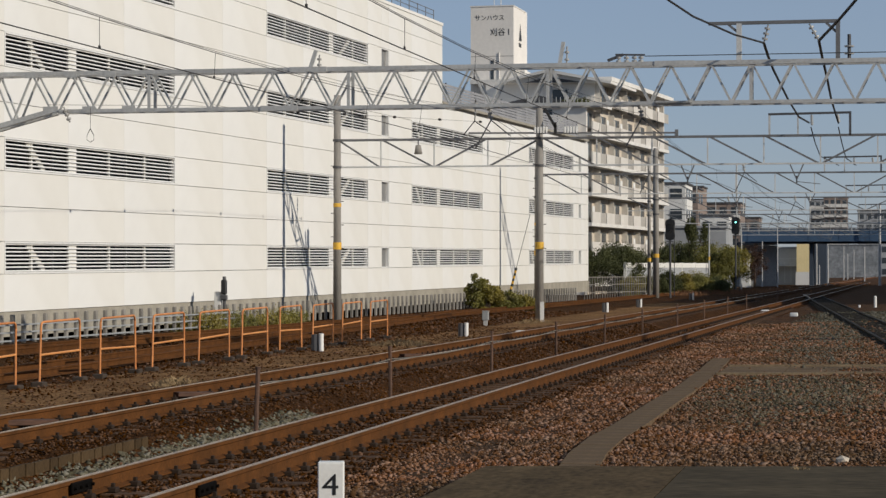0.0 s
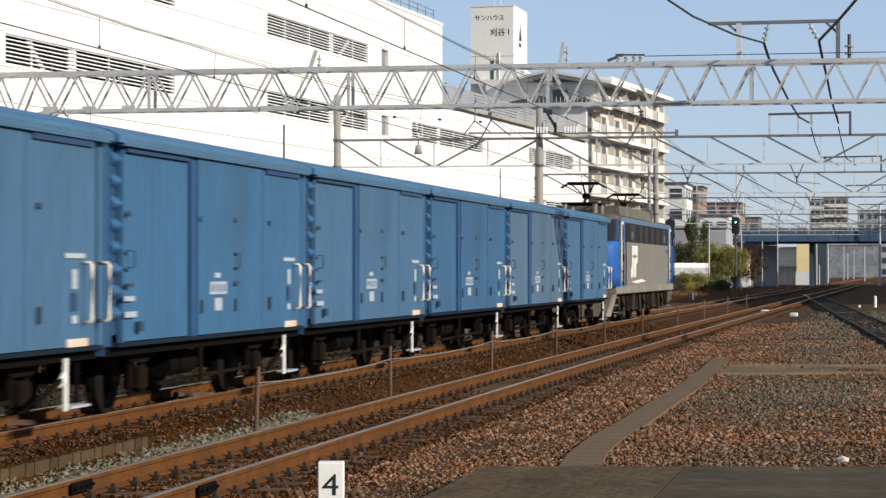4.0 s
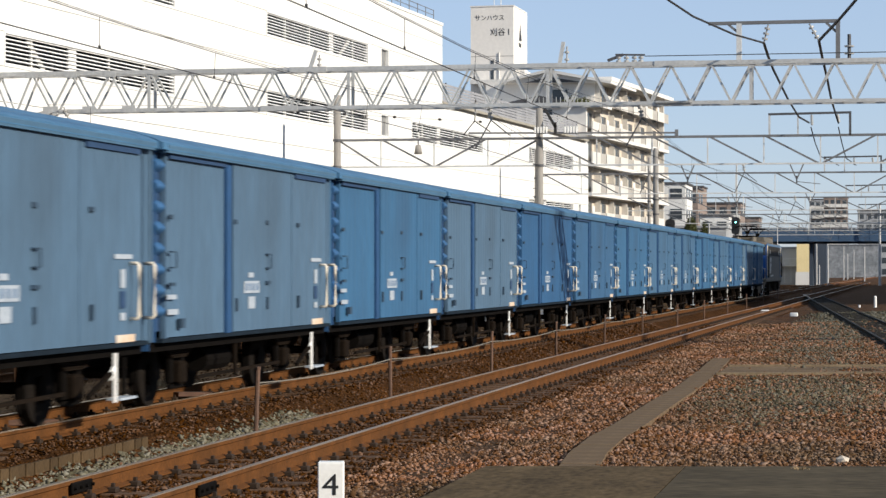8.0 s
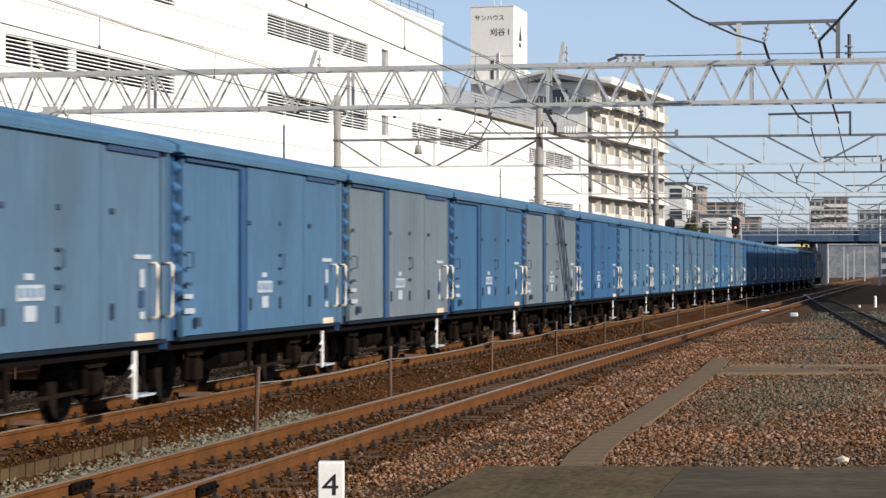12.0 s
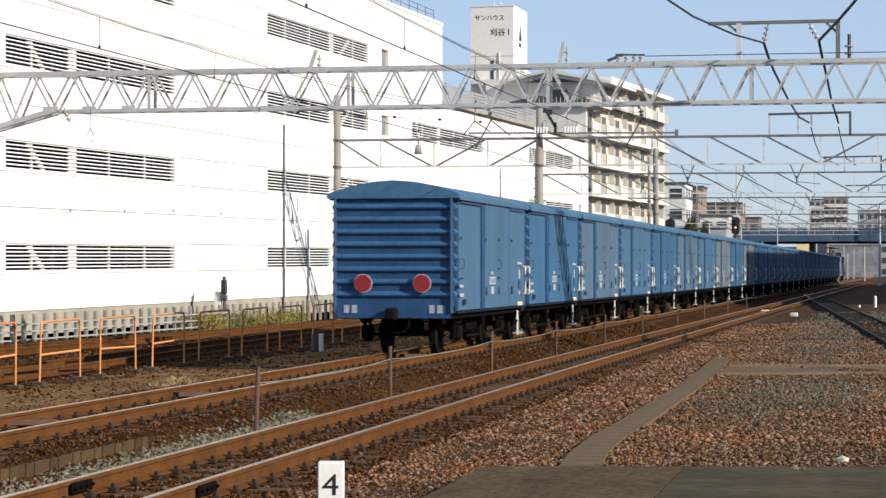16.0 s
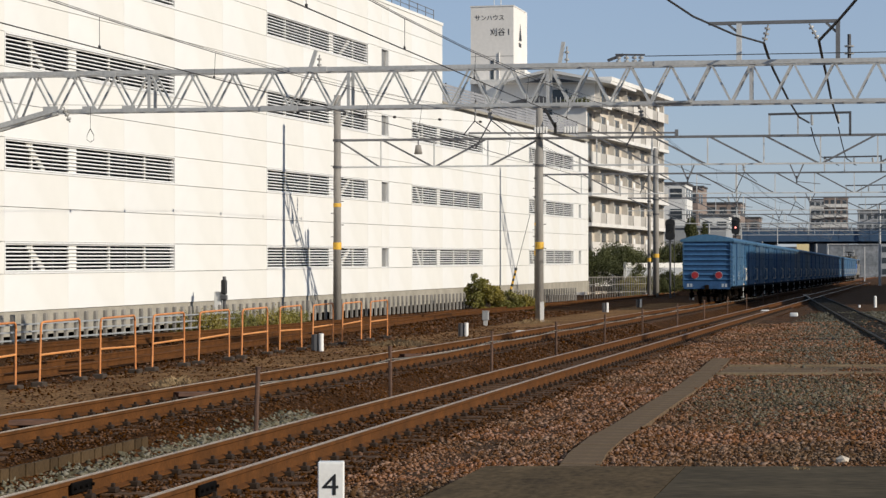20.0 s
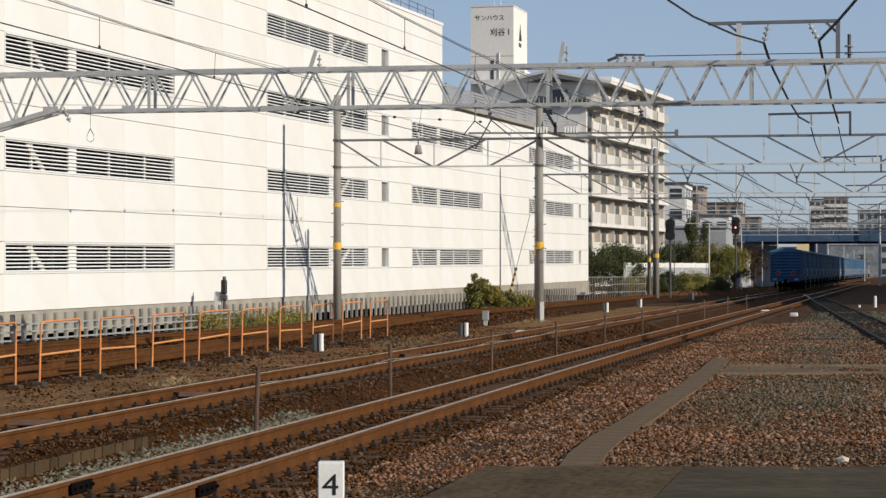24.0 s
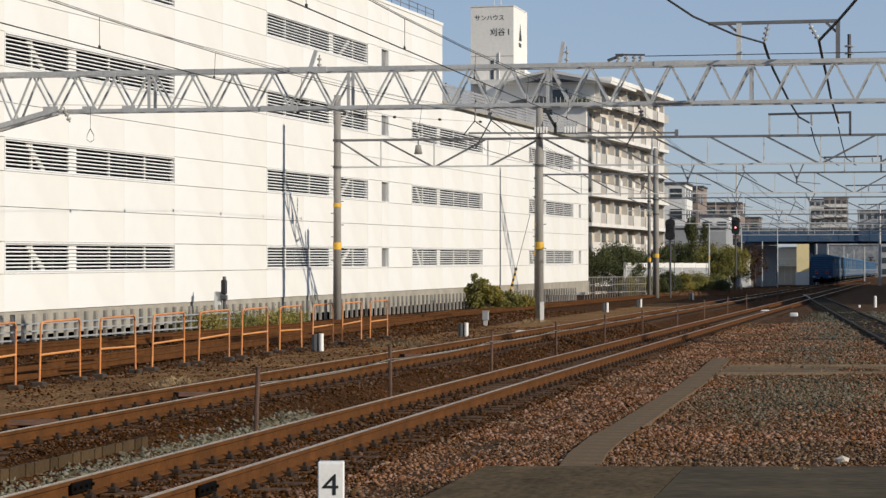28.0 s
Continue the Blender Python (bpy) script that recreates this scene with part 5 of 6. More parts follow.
def text_mesh(name, body, size, at, parent, material, turn=0.0, squash=1.15, bold=0.0):
    """Flat letters with a little depth, standing upright and facing -y."""
    cu = bpy.data.curves.new(name, "FONT")
    cu.offset = bold
    cu.body, cu.size, cu.extrude, cu.align_x, cu.align_y = body, size, 0.0015 * max(1, size * 4), "CENTER", "CENTER"
    ob = new(name, cu)
    bpy.context.view_layer.update()
    me = bpy.data.meshes.new_from_object(ob.evaluated_get(bpy.context.evaluated_depsgraph_get()))
    bpy.data.objects.remove(ob)
    me.transform(Matrix.Translation(at) @ Matrix.Rotation(turn, 4, "Z") @ Matrix.Rotation(radians(90), 4, "X") @ Matrix.Diagonal((squash, 1, 1, 1)))
    me.materials.clear()
    me.materials.append(material)
    o = new(name, me)
    o.parent = parent
    return o


# ---------------- the apartment house and what lies beyond ----------------
APT = Matrix.Translation((-27.6, 217.0, 0)) @ Matrix.Rotation(-0.114, 4, "Z")   # local y runs along the balconies, x out of the facade
M["apt_wall"] = mat("apt_wall", (0.64, 0.61, 0.56), (0.55, 0.52, 0.475), scale=0.5, rough=0.85, fine=6, fine_amt=0.06)
M["apt_panel"] = mat("apt_panel", (0.40, 0.375, 0.335), (0.33, 0.31, 0.28), scale=0.5, rough=0.85, vary=0.06)
M["apt_slab"] = mat("apt_slab", (0.70, 0.68, 0.64), (0.58, 0.56, 0.52), scale=0.7, rough=0.85)
M["apt_recess"] = mat("apt_recess", (0.58, 0.51, 0.42), (0.44, 0.385, 0.32), scale=0.7, rough=0.9, vary=0.3)
M["apt_tower"] = mat("apt_tower", (0.74, 0.70, 0.65), (0.67, 0.64, 0.59), scale=0.25, rough=0.88, fine=3, fine_amt=0.05)
M["glass"] = mat("window_glass", (0.05, 0.06, 0.07), rough=0.12)
M["dark_roof"] = mat("dark_roof", (0.075, 0.075, 0.08), rough=0.8)
M["letters"] = mat("letters", (0.03, 0.03, 0.032), rough=0.6)


def build_apartment():
    a = thing("apartment_house", APT, "seven-storey beige apartment house with rows of balconies", "apartment house")
    L, top, storey = 35.5, 20.2, 2.86
    low, set_back = 17.3, 5.9                      # the near end is one storey lower, with a roof terrace
    part("body", box((-6.6, L / 2, low / 2 - 0.5), (11.6, L, low + 1.0)), M["apt_recess"], a)
    part("upper_body", box((-6.6, (L + set_back) / 2, (low + top) / 2), (11.6, L - set_back, top - low)), M["apt_recess"], a)
    part("end_wall", box((-6.7, 0.1, low / 2 - 0.4), (13.2, 0.35, low + 1.2)), M["apt_tower"], a)
    part("upper_end_wall", box((-6.2, set_back - 0.1, (low + top) / 2 + 0.1), (11.0, 0.3, top - low)), M["apt_tower"], a)
    part("terrace_window", box((-4.2, set_back - 0.28, low + 1.5), (1.6, 0.08, 1.2)), M["glass"], a)
    # dark triangle puts the shade under the eaves into the colour
    part("eave_board", prism([(-7.4, top - 0.12), (-5.0, top + 0.4), (-1.6, top - 0.2)], "y", set_back - 1.3, set_back - 1.2), M["dark_roof"], a, "dark triangle for the shade under the eaves")
    part("terrace_slab", box((-6.3, set_back / 2 - 0.3, low + 0.18), (14.6, set_back + 0.5, 0.34)), M["apt_slab"], a)
    part("gable", prism([(-9.6, top - 0.1), (-5.0, top + 0.85), (0.9, top - 0.3)], "y", set_back - 1.2, set_back + 9), M["apt_tower"], a, "rendered gable")
    part("gable_roof", prism([(-9.9, top + 0.05), (-5.0, top + 1.1), (1.3, top - 0.2), (1.3, top - 0.45), (-5.0, top + 0.82), (-9.9, top - 0.2)], "y", set_back - 1.8, set_back + 9.4), M["apt_slab"], a, "pale low-pitched roof")
    part("terrace_roof", prism([(-9.0, low + 0.36), (-4.8, low + 1.15), (-1.6, low + 0.36)], "y", 0.2, 3.2), M["dark_roof"], a, "dark hipped terrace roof")
    for k in range(16):
        part("railing_post", bar((-5.6 + 0.42 * k, 0.05, low + 0.35), (-5.6 + 0.42 * k, 0.05, low + 0.95), 0.05), M["galv"], a)
    for f in range(6):
        for u in (-10.5, -7.5, -4.0):
            part("end_window", box((u, -0.09, 2.2 + f * storey), (1.1, 0.08, 1.1)), M["glass"], a)
        part("landing", box((-2.2, -0.5, 0.9 + f * storey), (2.6, 0.9, 0.9)), M["apt_slab"], a)
    part("end_wall", box((-6.7, L - 0.1, top / 2 - 0.4), (13.2, 0.35, top + 1.2)), M["apt_wall"], a)
    part("roof_slab", box((-6.3, (L + set_back) / 2 + 0.3, top + 0.2), (14.4, L - set_back, 0.4)), M["apt_slab"], a)
    part("roof_railing", box((-0.2, (L + set_back + 9.4) / 2, top + 0.75), (0.06, L - set_back - 9.4, 0.05)), M["steel_dark"], a)
    bays, bw = 6, L / 6
    for f in range(7):
        z = 0.4 + f * storey
        if f < 6:
            part("balcony_slab", box((-0.5, L / 2, z), (1.9, L + 0.2, 0.34)), M["apt_slab"], a)
        for k in range(0 if f < 6 else 1, bays):
            y = k * bw
            b = part("balcony", box((0.38, y + bw * 0.32, z + 0.68), (0.12, bw * 0.56, 1.04)), M["apt_wall"], a)
            part("balcony_panel", box((0.36, y + bw * 0.80, z + 0.68), (0.08, bw * 0.38, 1.0)), M["apt_panel"], b)
            part("divider", box((-0.5, y + 0.06, z + 1.3), (0.6, 0.08, 2.4)), M["apt_wall"], a)
            w = part("window", box((-0.79, y + bw * 0.5, z + 1.25), (0.06, bw * 0.62, 1.9)), M["glass"], a)
            part("pane", box((-0.76, y + bw * 0.36, z + 1.25), (0.04, bw * 0.30, 1.75)), M["curtain"], w)
            if (k * 3 + f * 5) % 7 in (0, 3):
                part("laundry", box((0.05, y + bw * 0.36, z + 1.45), (0.05, 0.9, 0.62)), M["white_paint"], a)
    # penthouse and the lift tower with its sign
    return a


M["curtain"] = mat("curtain", (0.42, 0.38, 0.32), rough=0.9)


def build_tower():
    """The lift tower of the apartment house, standing out over the roofs."""
    t = thing("lift_tower", pose(0, 0, 0), "tall beige lift tower with dark lettering and a sail mark", "tower")
    m = Matrix.Translation((-38.3, 226.0, -0.7)) @ Matrix.Rotation(radians(-2.0), 4, "Z")
    t.matrix_basis = m
    part("shaft", box((0, 3.6, 14.2), (4.35, 7.2, 29.2)), M["apt_tower"], t)
    part("cornice", box((0, 3.2, 28.75), (4.45, 6.5, 0.12)), M["apt_slab"], t)
    part("band_joint", box((0, -0.004, 23.75), (4.34, 0.02, 0.06)), M["joint"], t)
    part("slot_window", box((0.02, -0.01, 22.4), (0.32, 0.06, 1.9)), M["glass"], t)
    part("pipe", bar((0.72, -0.06, 18), (0.72, -0.06, 24.1), 0.12, n=8), M["apt_slab"], t)
    text_mesh("lettering", "\u30b5\u30f3\u30cf\u30a6\u30b9", 0.62, (-0.25, -0.02, 27.55), t, M["letters"], squash=0.98)
    text_mesh("lettering", "\u5208\u8c37 \u2160", 0.84, (0.78, -0.02, 26.1), t, M["letters"], squash=0.95)
    sail = prism([(2.75, 25.5), (4.3, 25.6), (3.5, 27.3)], "x", 2.176, 2.19)
    part("sail_mark", sail, M["letters"], t)
    part("sail_mark", prism([(2.6, 25.3), (4.1, 25.3), (3.9, 24.9), (2.8, 24.9)], "x", 2.176, 2.19), M["letters"], t)
    part("roof_aerial", bar((0.5, 2, 28.8), (0.5, 2, 30.2), 0.09, n=6), M["galv"], t)
    part("roof_aerial", bar((-0.2, 2, 28.8), (-0.2, 2, 29.6), 0.07, n=6), M["galv"], t)
    part("parapet_step", box((2.6, 3.4, 10.7), (1.2, 5.6, 23.3)), M["apt_slab"], t)
    return t


# ---------------- greenery ----------------
def foliage(name, clumps, count, size, material, parent, seed):
    """Leaves as small bent blades, thick in some clumps and thin between them."""
    rng = np.random.default_rng(seed)
    C, R = np.array([c for c, _ in clumps]), np.array([r for _, r in clumps])
    k = rng.integers(len(clumps), size=count)

    def unit(a):
        return a / np.linalg.norm(a, axis=1, keepdims=True)
    p = C[k] + unit(rng.normal(size=(count, 3))) * R[k] * (rng.uniform(0.1, 1.35, (count, 1)) ** 0.7)
    u, v = unit(rng.normal(size=(count, 3))), rng.normal(size=(count, 3))
    v = unit(v - u * np.sum(u * v, axis=1, keepdims=True))
    s = size * rng.uniform(0.6, 1.4, (count, 1))
    n = np.cross(u, v) * s * 0.25
    V = np.stack((p - u * s, p + v * s * 0.5 + n, p + u * s, p - v * s * 0.5 + n), 1).reshape(-1, 3)
    F = (np.array(((0, 1, 2), (0, 2, 3)))[None] + 4 * np.arange(count)[:, None, None]).reshape(-1, 3)
    return raw_mesh(name, V.tolist(), F.tolist(), material, parent)


def clump_set(rng, n, centre, spread, radius):
    out = []
    while len(out) < n:
        d = rng.uniform(-1, 1, 3)
        if d @ d > 1 or (d[2] < -0.2 and rng.random() < 0.4):
            continue
        r = radius * rng.uniform(0.55, 1.5)
        out.append(((centre[0] + d[0] * spread[0], centre[1] + d[1] * spread[1], centre[2] + d[2] * spread[2]), (r, r, r * 0.75)))
    return out


def build_tree(x, y, h, w, leaf, seed, label, lean=0.0, count=2600, size=0.2, pointed=False):
    rng = np.random.default_rng(seed)
    t = thing("tree", pose(x, y, -0.5), label, "tree", "trees beyond the yard")
    part("trunk", bar((0, 0, 0), (lean, 0, h * 0.6), 0.34, n=8, w2=0.14), M["bark"], t)
    for k in range(5):
        a = k * 1.3 + seed
        z = h * (0.3 + 0.08 * k)
        part("limb", bar((lean * 0.4, 0, z), (math.cos(a) * w * 0.35, math.sin(a) * w * 0.35, z + h * 0.2), 0.12, n=6, w2=0.05), M["bark"], t)
    if pointed:
        cl = []
        for k in range(26):
            f = rng.random()
            rr = w * 0.5 * (1.02 - f)
            a = rng.uniform(0, 6.28)
            cl.append(((math.cos(a) * rr * 0.6, math.sin(a) * rr * 0.6, h * (0.15 + 0.83 * f)), (0.35 + rr * 0.45, 0.35 + rr * 0.45, 0.55)))
    else:
        cl = clump_set(rng, 44, (lean, 0, h * 0.58), (w * 0.46, w * 0.46, h * 0.40), w * 0.15)
    foliage("crown", cl, count, size, M[leaf], t, seed)
    return t


def build_bush(x, y, z, w, h, leaf, seed, label, count=1500, size=0.09, name="bush", group=""):
    rng = np.random.default_rng(seed)
    b = thing(name, pose(x, y, z), label, "bush", group)
    for k in range(7):
        a = k * 0.9
        part("stem", bar((0, 0, 0), (math.cos(a) * w * 0.3, math.sin(a) * w * 0.3, h * 0.7), 0.04, n=5, w2=0.015), M["bark"], b)
    foliage("leaves", clump_set(rng, 34, (0, 0, h * 0.42), (w * 0.42, w * 0.42, h * 0.46), w * 0.13), count, size, M[leaf], b, seed)
    return b


def blades(name, x, y, r, h, count, material, label, seed, category="grass"):
    rng = np.random.default_rng(seed)
    V, F = [], []
    for _ in range(count):
        a, d = rng.uniform(0, 6.28), r * rng.random() ** 0.7
        px, py = x + math.cos(a) * d, y + math.sin(a) * d * 1.6
        z = ground_z(px, py) - 0.02
        t, hh = rng.uniform(0, 6.28), h * rng.uniform(0.4, 1.1) * (1.1 - 0.6 * d / r)
        lx, ly = math.cos(t) * hh * 0.7, math.sin(t) * hh * 0.7
        wx, wy = -math.sin(t) * 0.012, math.cos(t) * 0.012
        b = len(V)
        V += [(px - wx, py - wy, z), (px + wx, py + wy, z), (px + lx * 0.45, py + ly * 0.45, z + hh * 0.75), (px + lx, py + ly, z + hh)]
        F += [(b, b + 1, b + 2), (b + 1, b + 3, b + 2)]
    return tagged(raw_mesh(name, V, F, material), label, category, kind="stuff")


def build_pole_gear():
    """Feeder beam, bracket and insulator rows at the second gantry's middle pole."""
    b = thing("feeder_bracket", pose(0, 94.5, 0), "dark steel bracket with rows of pale insulators on the line pole", "bracket")
    part("beam", bar((-17.0, 0, 7.5), (-8.35, 0, 7.42), 0.07), M["galv_dark"], b)
    part("beam_end", box((-8.35, 0, 7.38), (0.14, 0.1, 0.34)), M["galv_dark"], b)
    part("brace", bar((-13.9, 0, 8.66), (-13.36, 0, 7.7), 0.11), M["wire"], b)
    part("brace", bar((-13.36, 0, 7.9), (-13.36, 0, 7.44), 0.11), M["wire"], b)
    part("brace", bar((-12.74, 0, 8.5), (-13.3, 0, 7.8), 0.08), M["pale_steel"], b)
    for x0 in (-14.2, -12.95):
        for k in range(5):
            part("insulator", bar((x0 + 0.12 * k, -0.1, 7.46), (x0 + 0.12 * k, -0.1, 7.72), 0.085, n=8), M["white_paint"], b)
    part("hanger_ring", tube([(-16.7, 0, 8.9), (-16.75, 0, 8.0), (-17.2, 0, 7.45)], 0.05), M["wire"], b)
    part("hanger_ring", tube([(-16.75, 0, 8.0), (-16.1, 0, 7.55)], 0.05), M["wire"], b)
    insulator_string("insulator", (-16.7, 0, 8.9), (-16.72, 0, 8.2), b, 3, 0.16)


def build_greenery():
    # large bush by the fence
    build_bush(-21.35, 120.4, -0.5, 1.3, 2.3, "leaf", 15, "tall ragged yellow-green bush overgrowing the lineside fence", 7000, 0.055)
    build_bush(-20.75, 121.0, -0.5, 1.6, 2.0, "leaf_yellow", 7, "ragged yellow-green bush sloping down along the fence", 7000, 0.055)
    build_bush(-20.0, 122.0, -0.5, 1.9, 1.35, "leaf", 8, "ragged yellow-green bush sloping down along the fence", 7000, 0.055)
    build_bush(-19.2, 124.0, -0.5, 2.0, 0.9, "leaf_yellow", 6, "low green bush spreading along the fence foot", 7000, 0.055)
    # weeds in front of the fence
    for i, (x, y) in enumerate(((-24.1, 80.0), (-23.9, 83.0), (-23.6, 86.0), (-23.4, 88.5))):
        build_bush(x, y, -0.45, 2.6, 0.75 - 0.12 * (i % 2), "leaf_yellow" if i % 2 == 0 else "leaf", 20 + i, "low yellow-green weeds at the fence foot", 4000, 0.035, "weed", "weeds at the fence")
    # trees below the apartment house and beyond
    for i, (x, y, h, w) in enumerate(((-24.4, 196, 4.3, 4.4), (-22.6, 199, 4.6, 4.2), (-21.4, 203, 3.9, 3.8), (-19.8, 207, 4.4, 3.2))):
        build_tree(x, y, h, w, "leaf_dark", 30 + i, "dark green garden tree behind the yard", count=15000, size=0.075)
    build_tree(-18.6, 226, 7.3, 2.8, "leaf_dark", 41, "narrow dark conifer behind the white wall", count=14000, size=0.075, pointed=True)
    build_tree(-20.2, 228, 5.2, 5.0, "leaf_dark", 42, "dark green garden tree behind the yard", count=14000, size=0.08)
    build_tree(-16.9, 222, 6.4, 2.8, "leaf_dark", 43, "narrow dark conifer behind the white wall", count=12000, size=0.07, pointed=True)
    build_tree(-15.4, 218, 5.0, 4.4, "leaf", 44, "yellowing green tree beside the signal", count=20000, size=0.07)
    build_tree(-13.9, 220, 4.7, 3.0, "leaf_yellow", 45, "yellowing green tree beside the signal", count=12000, size=0.07)
    for i, (x, y, w, h) in enumerate(((-18.6, 205, 3.4, 2.0), (-16.9, 207, 3.6, 2.2), (-15.0, 209, 3.4, 2.0), (-18.1, 197, 2.6, 2.3), (-16.9, 198, 2.6, 2.2), (-15.6, 200, 2.8, 2.1), (-14.4, 203, 2.6, 1.7), (-20.9, 193, 2.6, 2.0), (-19.9, 194, 2.4, 2.0), (-19.0, 195, 2.4, 1.9))):
        build_bush(x, y, -0.5, w, h, ("leaf_dark", "leaf_yellow", "leaf")[i % 3], 60 + i, "rough yellowish scrub in front of the wall", 7000, 0.06, "scrub", "scrub by the wall")
    build_tree(-16.0, 292, 5.8, 3.4, "leaf_red", 46, "bare reddish-brown tree beside the bridge", count=5000, size=0.09)
    green = APT @ Vector((-2.4, 4.2, 17.4))
    build_bush(green.x, green.y, green.z, 3.4, 1.1, "leaf_dark", 90, "shrubs planted on the roof terrace", 1500, 0.13, "terrace_shrub")
    blades("dry_grass", -12.75, 40.6, 0.45, 0.2, 380, M["grass_dry"], "clump of pale dry grass on the ballast", 71)
    blades("dry_grass", -13.6, 64.5, 0.9, 0.2, 380, M["grass_dry"], "pale dry grass beside the barrier", 72)
    blades("dry_grass", -13.9, 92.0, 0.8, 0.22, 220, M["grass_dry"], "dry grass round the foot of the pole", 73)
    blades("dry_grass", -0.75, 21.75, 0.22, 0.10, 260, M["grass_dry"], "pale dry grass in the paving joint", 74)
    for i in range(8):
        blades("dry_grass", -16.5 + 1.1 * i, 196 + 3.0 * i, 2.2, 0.5, 420, M["grass_red"], "reddish dry grass along the far embankment", 80 + i)


M["grass_red"] = mat("grass_red", (0.25, 0.12, 0.055), (0.16, 0.08, 0.04), scale=1.0, rough=0.95, vary=0.3, island=True)


# ---------------- far buildings ----------------
M["far_white"] = mat("far_white", (0.70, 0.69, 0.66), (0.6, 0.59, 0.56), scale=0.3, rough=0.85)
M["far_grey"] = mat("far_grey", (0.34, 0.35, 0.36), (0.27, 0.28, 0.29), scale=0.2, rough=0.85)
M["far_brown"] = mat("far_brown", (0.26, 0.20, 0.165), (0.2, 0.155, 0.13), scale=0.2, rough=0.85)
M["far_yellow"] = mat("far_yellow", (0.66, 0.57, 0.40), (0.58, 0.50, 0.34), scale=0.4, rough=0.85)
M["bridge_blue"] = mat("bridge_blue", (0.04, 0.085, 0.155), (0.032, 0.068, 0.125), scale=0.5, rough=0.75, fine=5, fine_amt=0.1)
M["far_cream"] = mat("far_cream", (0.80, 0.66, 0.36), (0.72, 0.58, 0.30), scale=0.4, rough=0.8)
M["far_pale"] = mat("far_pale", (0.55, 0.54, 0.50), (0.44, 0.43, 0.40), scale=0.3, rough=0.85)
M["far_haze"] = mat("far_haze", (0.27, 0.28, 0.29), (0.12, 0.135, 0.15), scale=0.35, rough=0.9, fine=1.2, fine_amt=0.35)
# darker than bridge_blue: shade below the deck is put into this colour
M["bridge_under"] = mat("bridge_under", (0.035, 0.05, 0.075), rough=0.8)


def block_house(name, x, y, w, d, h, wall, label, rows=0, cols=0, roof="dark_roof", balcony=False, category="building", turn=0.0, z=-0.5):
    """A far block: walls, roof slab and its windows on the two faces that show."""
    b = thing(name, pose(x, y, z, 0, 0, turn), label, category, "far buildings")
    part("wall", box((0, d / 2, h / 2), (w, d, h)), M[wall], b)
    part("roof", box((0, d / 2, h + 0.12), (w + 0.4, d + 0.4, 0.28)), M[roof], b)
    for r in range(rows):
        for c in range(cols):
            cw, rh = w / cols, h / rows
            win = part("window", box((-w / 2 + (c + 0.5) * cw, -0.02, (r + 0.52) * rh), (cw * 0.62, 0.10, rh * 0.5)), M["glass"], b)
            if balcony:
                part("balcony", box((-w / 2 + (c + 0.5) * cw, -0.5, (r + 0.18) * rh), (cw * 0.94, 1.0, rh * 0.34)), M["apt_slab"], win)
    for r in range(rows):
        k = max(1, int(d / 3.5))
        for c in range(min(k, 4)):
            part("window", box((w / 2 + 0.02, (c + 0.5) * d / min(k, 4), (r + 0.52) * h / rows), (0.1, d / min(k, 4) * 0.5, h / rows * 0.5)), M["glass"], b)
    return b


def at(px, Y):
    """World x of a bearing measured across the view at a distance Y ahead."""
    return Y * math.tan(math.atan((px - 784) / 4078.0) - 0.1892)


def build_bridge():
    b = thing("road_bridge", None, "blue steel girder road bridge over the tracks", "bridge")
    Y, x0, x1 = 302.0, -18.4, 40.0
    part("girder", box(((x0 + x1) / 2, Y, 6.25), (x1 - x0, 0.5, 1.5)), M["bridge_blue"], b)
    part("girder", box(((x0 + x1) / 2, Y + 9, 6.1), (x1 - x0, 0.5, 1.7)), M["bridge_blue"], b)
    part("deck", box(((x0 + x1) / 2, Y + 4.5, 6.8), (x1 - x0, 8.4, 0.35)), M["bridge_under"], b)
    for z in (5.5, 7.02):
        part("girder_flange", box(((x0 + x1) / 2, Y - 0.2, z), (x1 - x0, 0.4, 0.07)), M["bridge_blue"], b)
    for k in range(15):
        part("stiffener", box((x0 + 1.0 + 3.9 * k, Y - 0.27, 6.25), (0.05, 0.05, 1.45)), M["bridge_blue"], b)
    for k in range(14):
        part("cross_girder", box((x0 + 2.0 + 4.2 * k, Y + 4.5, 6.1), (0.3, 8.4, 0.9)), M["bridge_under"], b)
    for z in (7.3, 7.6, 7.9):
        part("parapet_rail", bar((x0, Y, z), (x1, Y, z), 0.06), M["galv"], b)
    for k in range(24):
        part("parapet_post", bar((x0 + 2.5 * k, Y, 7.0), (x0 + 2.5 * k, Y, 7.92), 0.06), M["galv"], b)
    for x in (at(1437, Y + 4.5), 4.0, -18.9):
        p = part("pier", box((x, Y + 4.5, 2.3), (0.5, 7.0, 6.3)), M["bridge_under"], b)
        part("bearing", box((x, Y, 5.4), (0.5, 0.5, 0.2)), M["steel_dark"], p)
    part("abutment", box((at(1340, 306), Y + 6.0, 2.2), (4.9, 4.0, 5.6)), M["abutment"], b, "blue-grey concrete abutment under the deck")
    part("abutment_cap", box((at(1340, 306), Y + 5.6, 5.2), (5.1, 4.0, 0.25)), M["far_grey"], b)


def build_mast(px, y, top, d, label, base=-0.5):
    m = thing("lineside_mast", pose(at(px, y), y, 0), label, "mast", "far lineside masts")
    part("shaft", bar((0, 0, base), (0, 0, top), d, n=8, w2=d * 0.8), M["pale_mast"], m)
    part("cap", bar((0, 0, top), (0, 0, top + 0.06), d * 1.1, n=8, w2=d * 0.5), M["galv"], m)
    return m


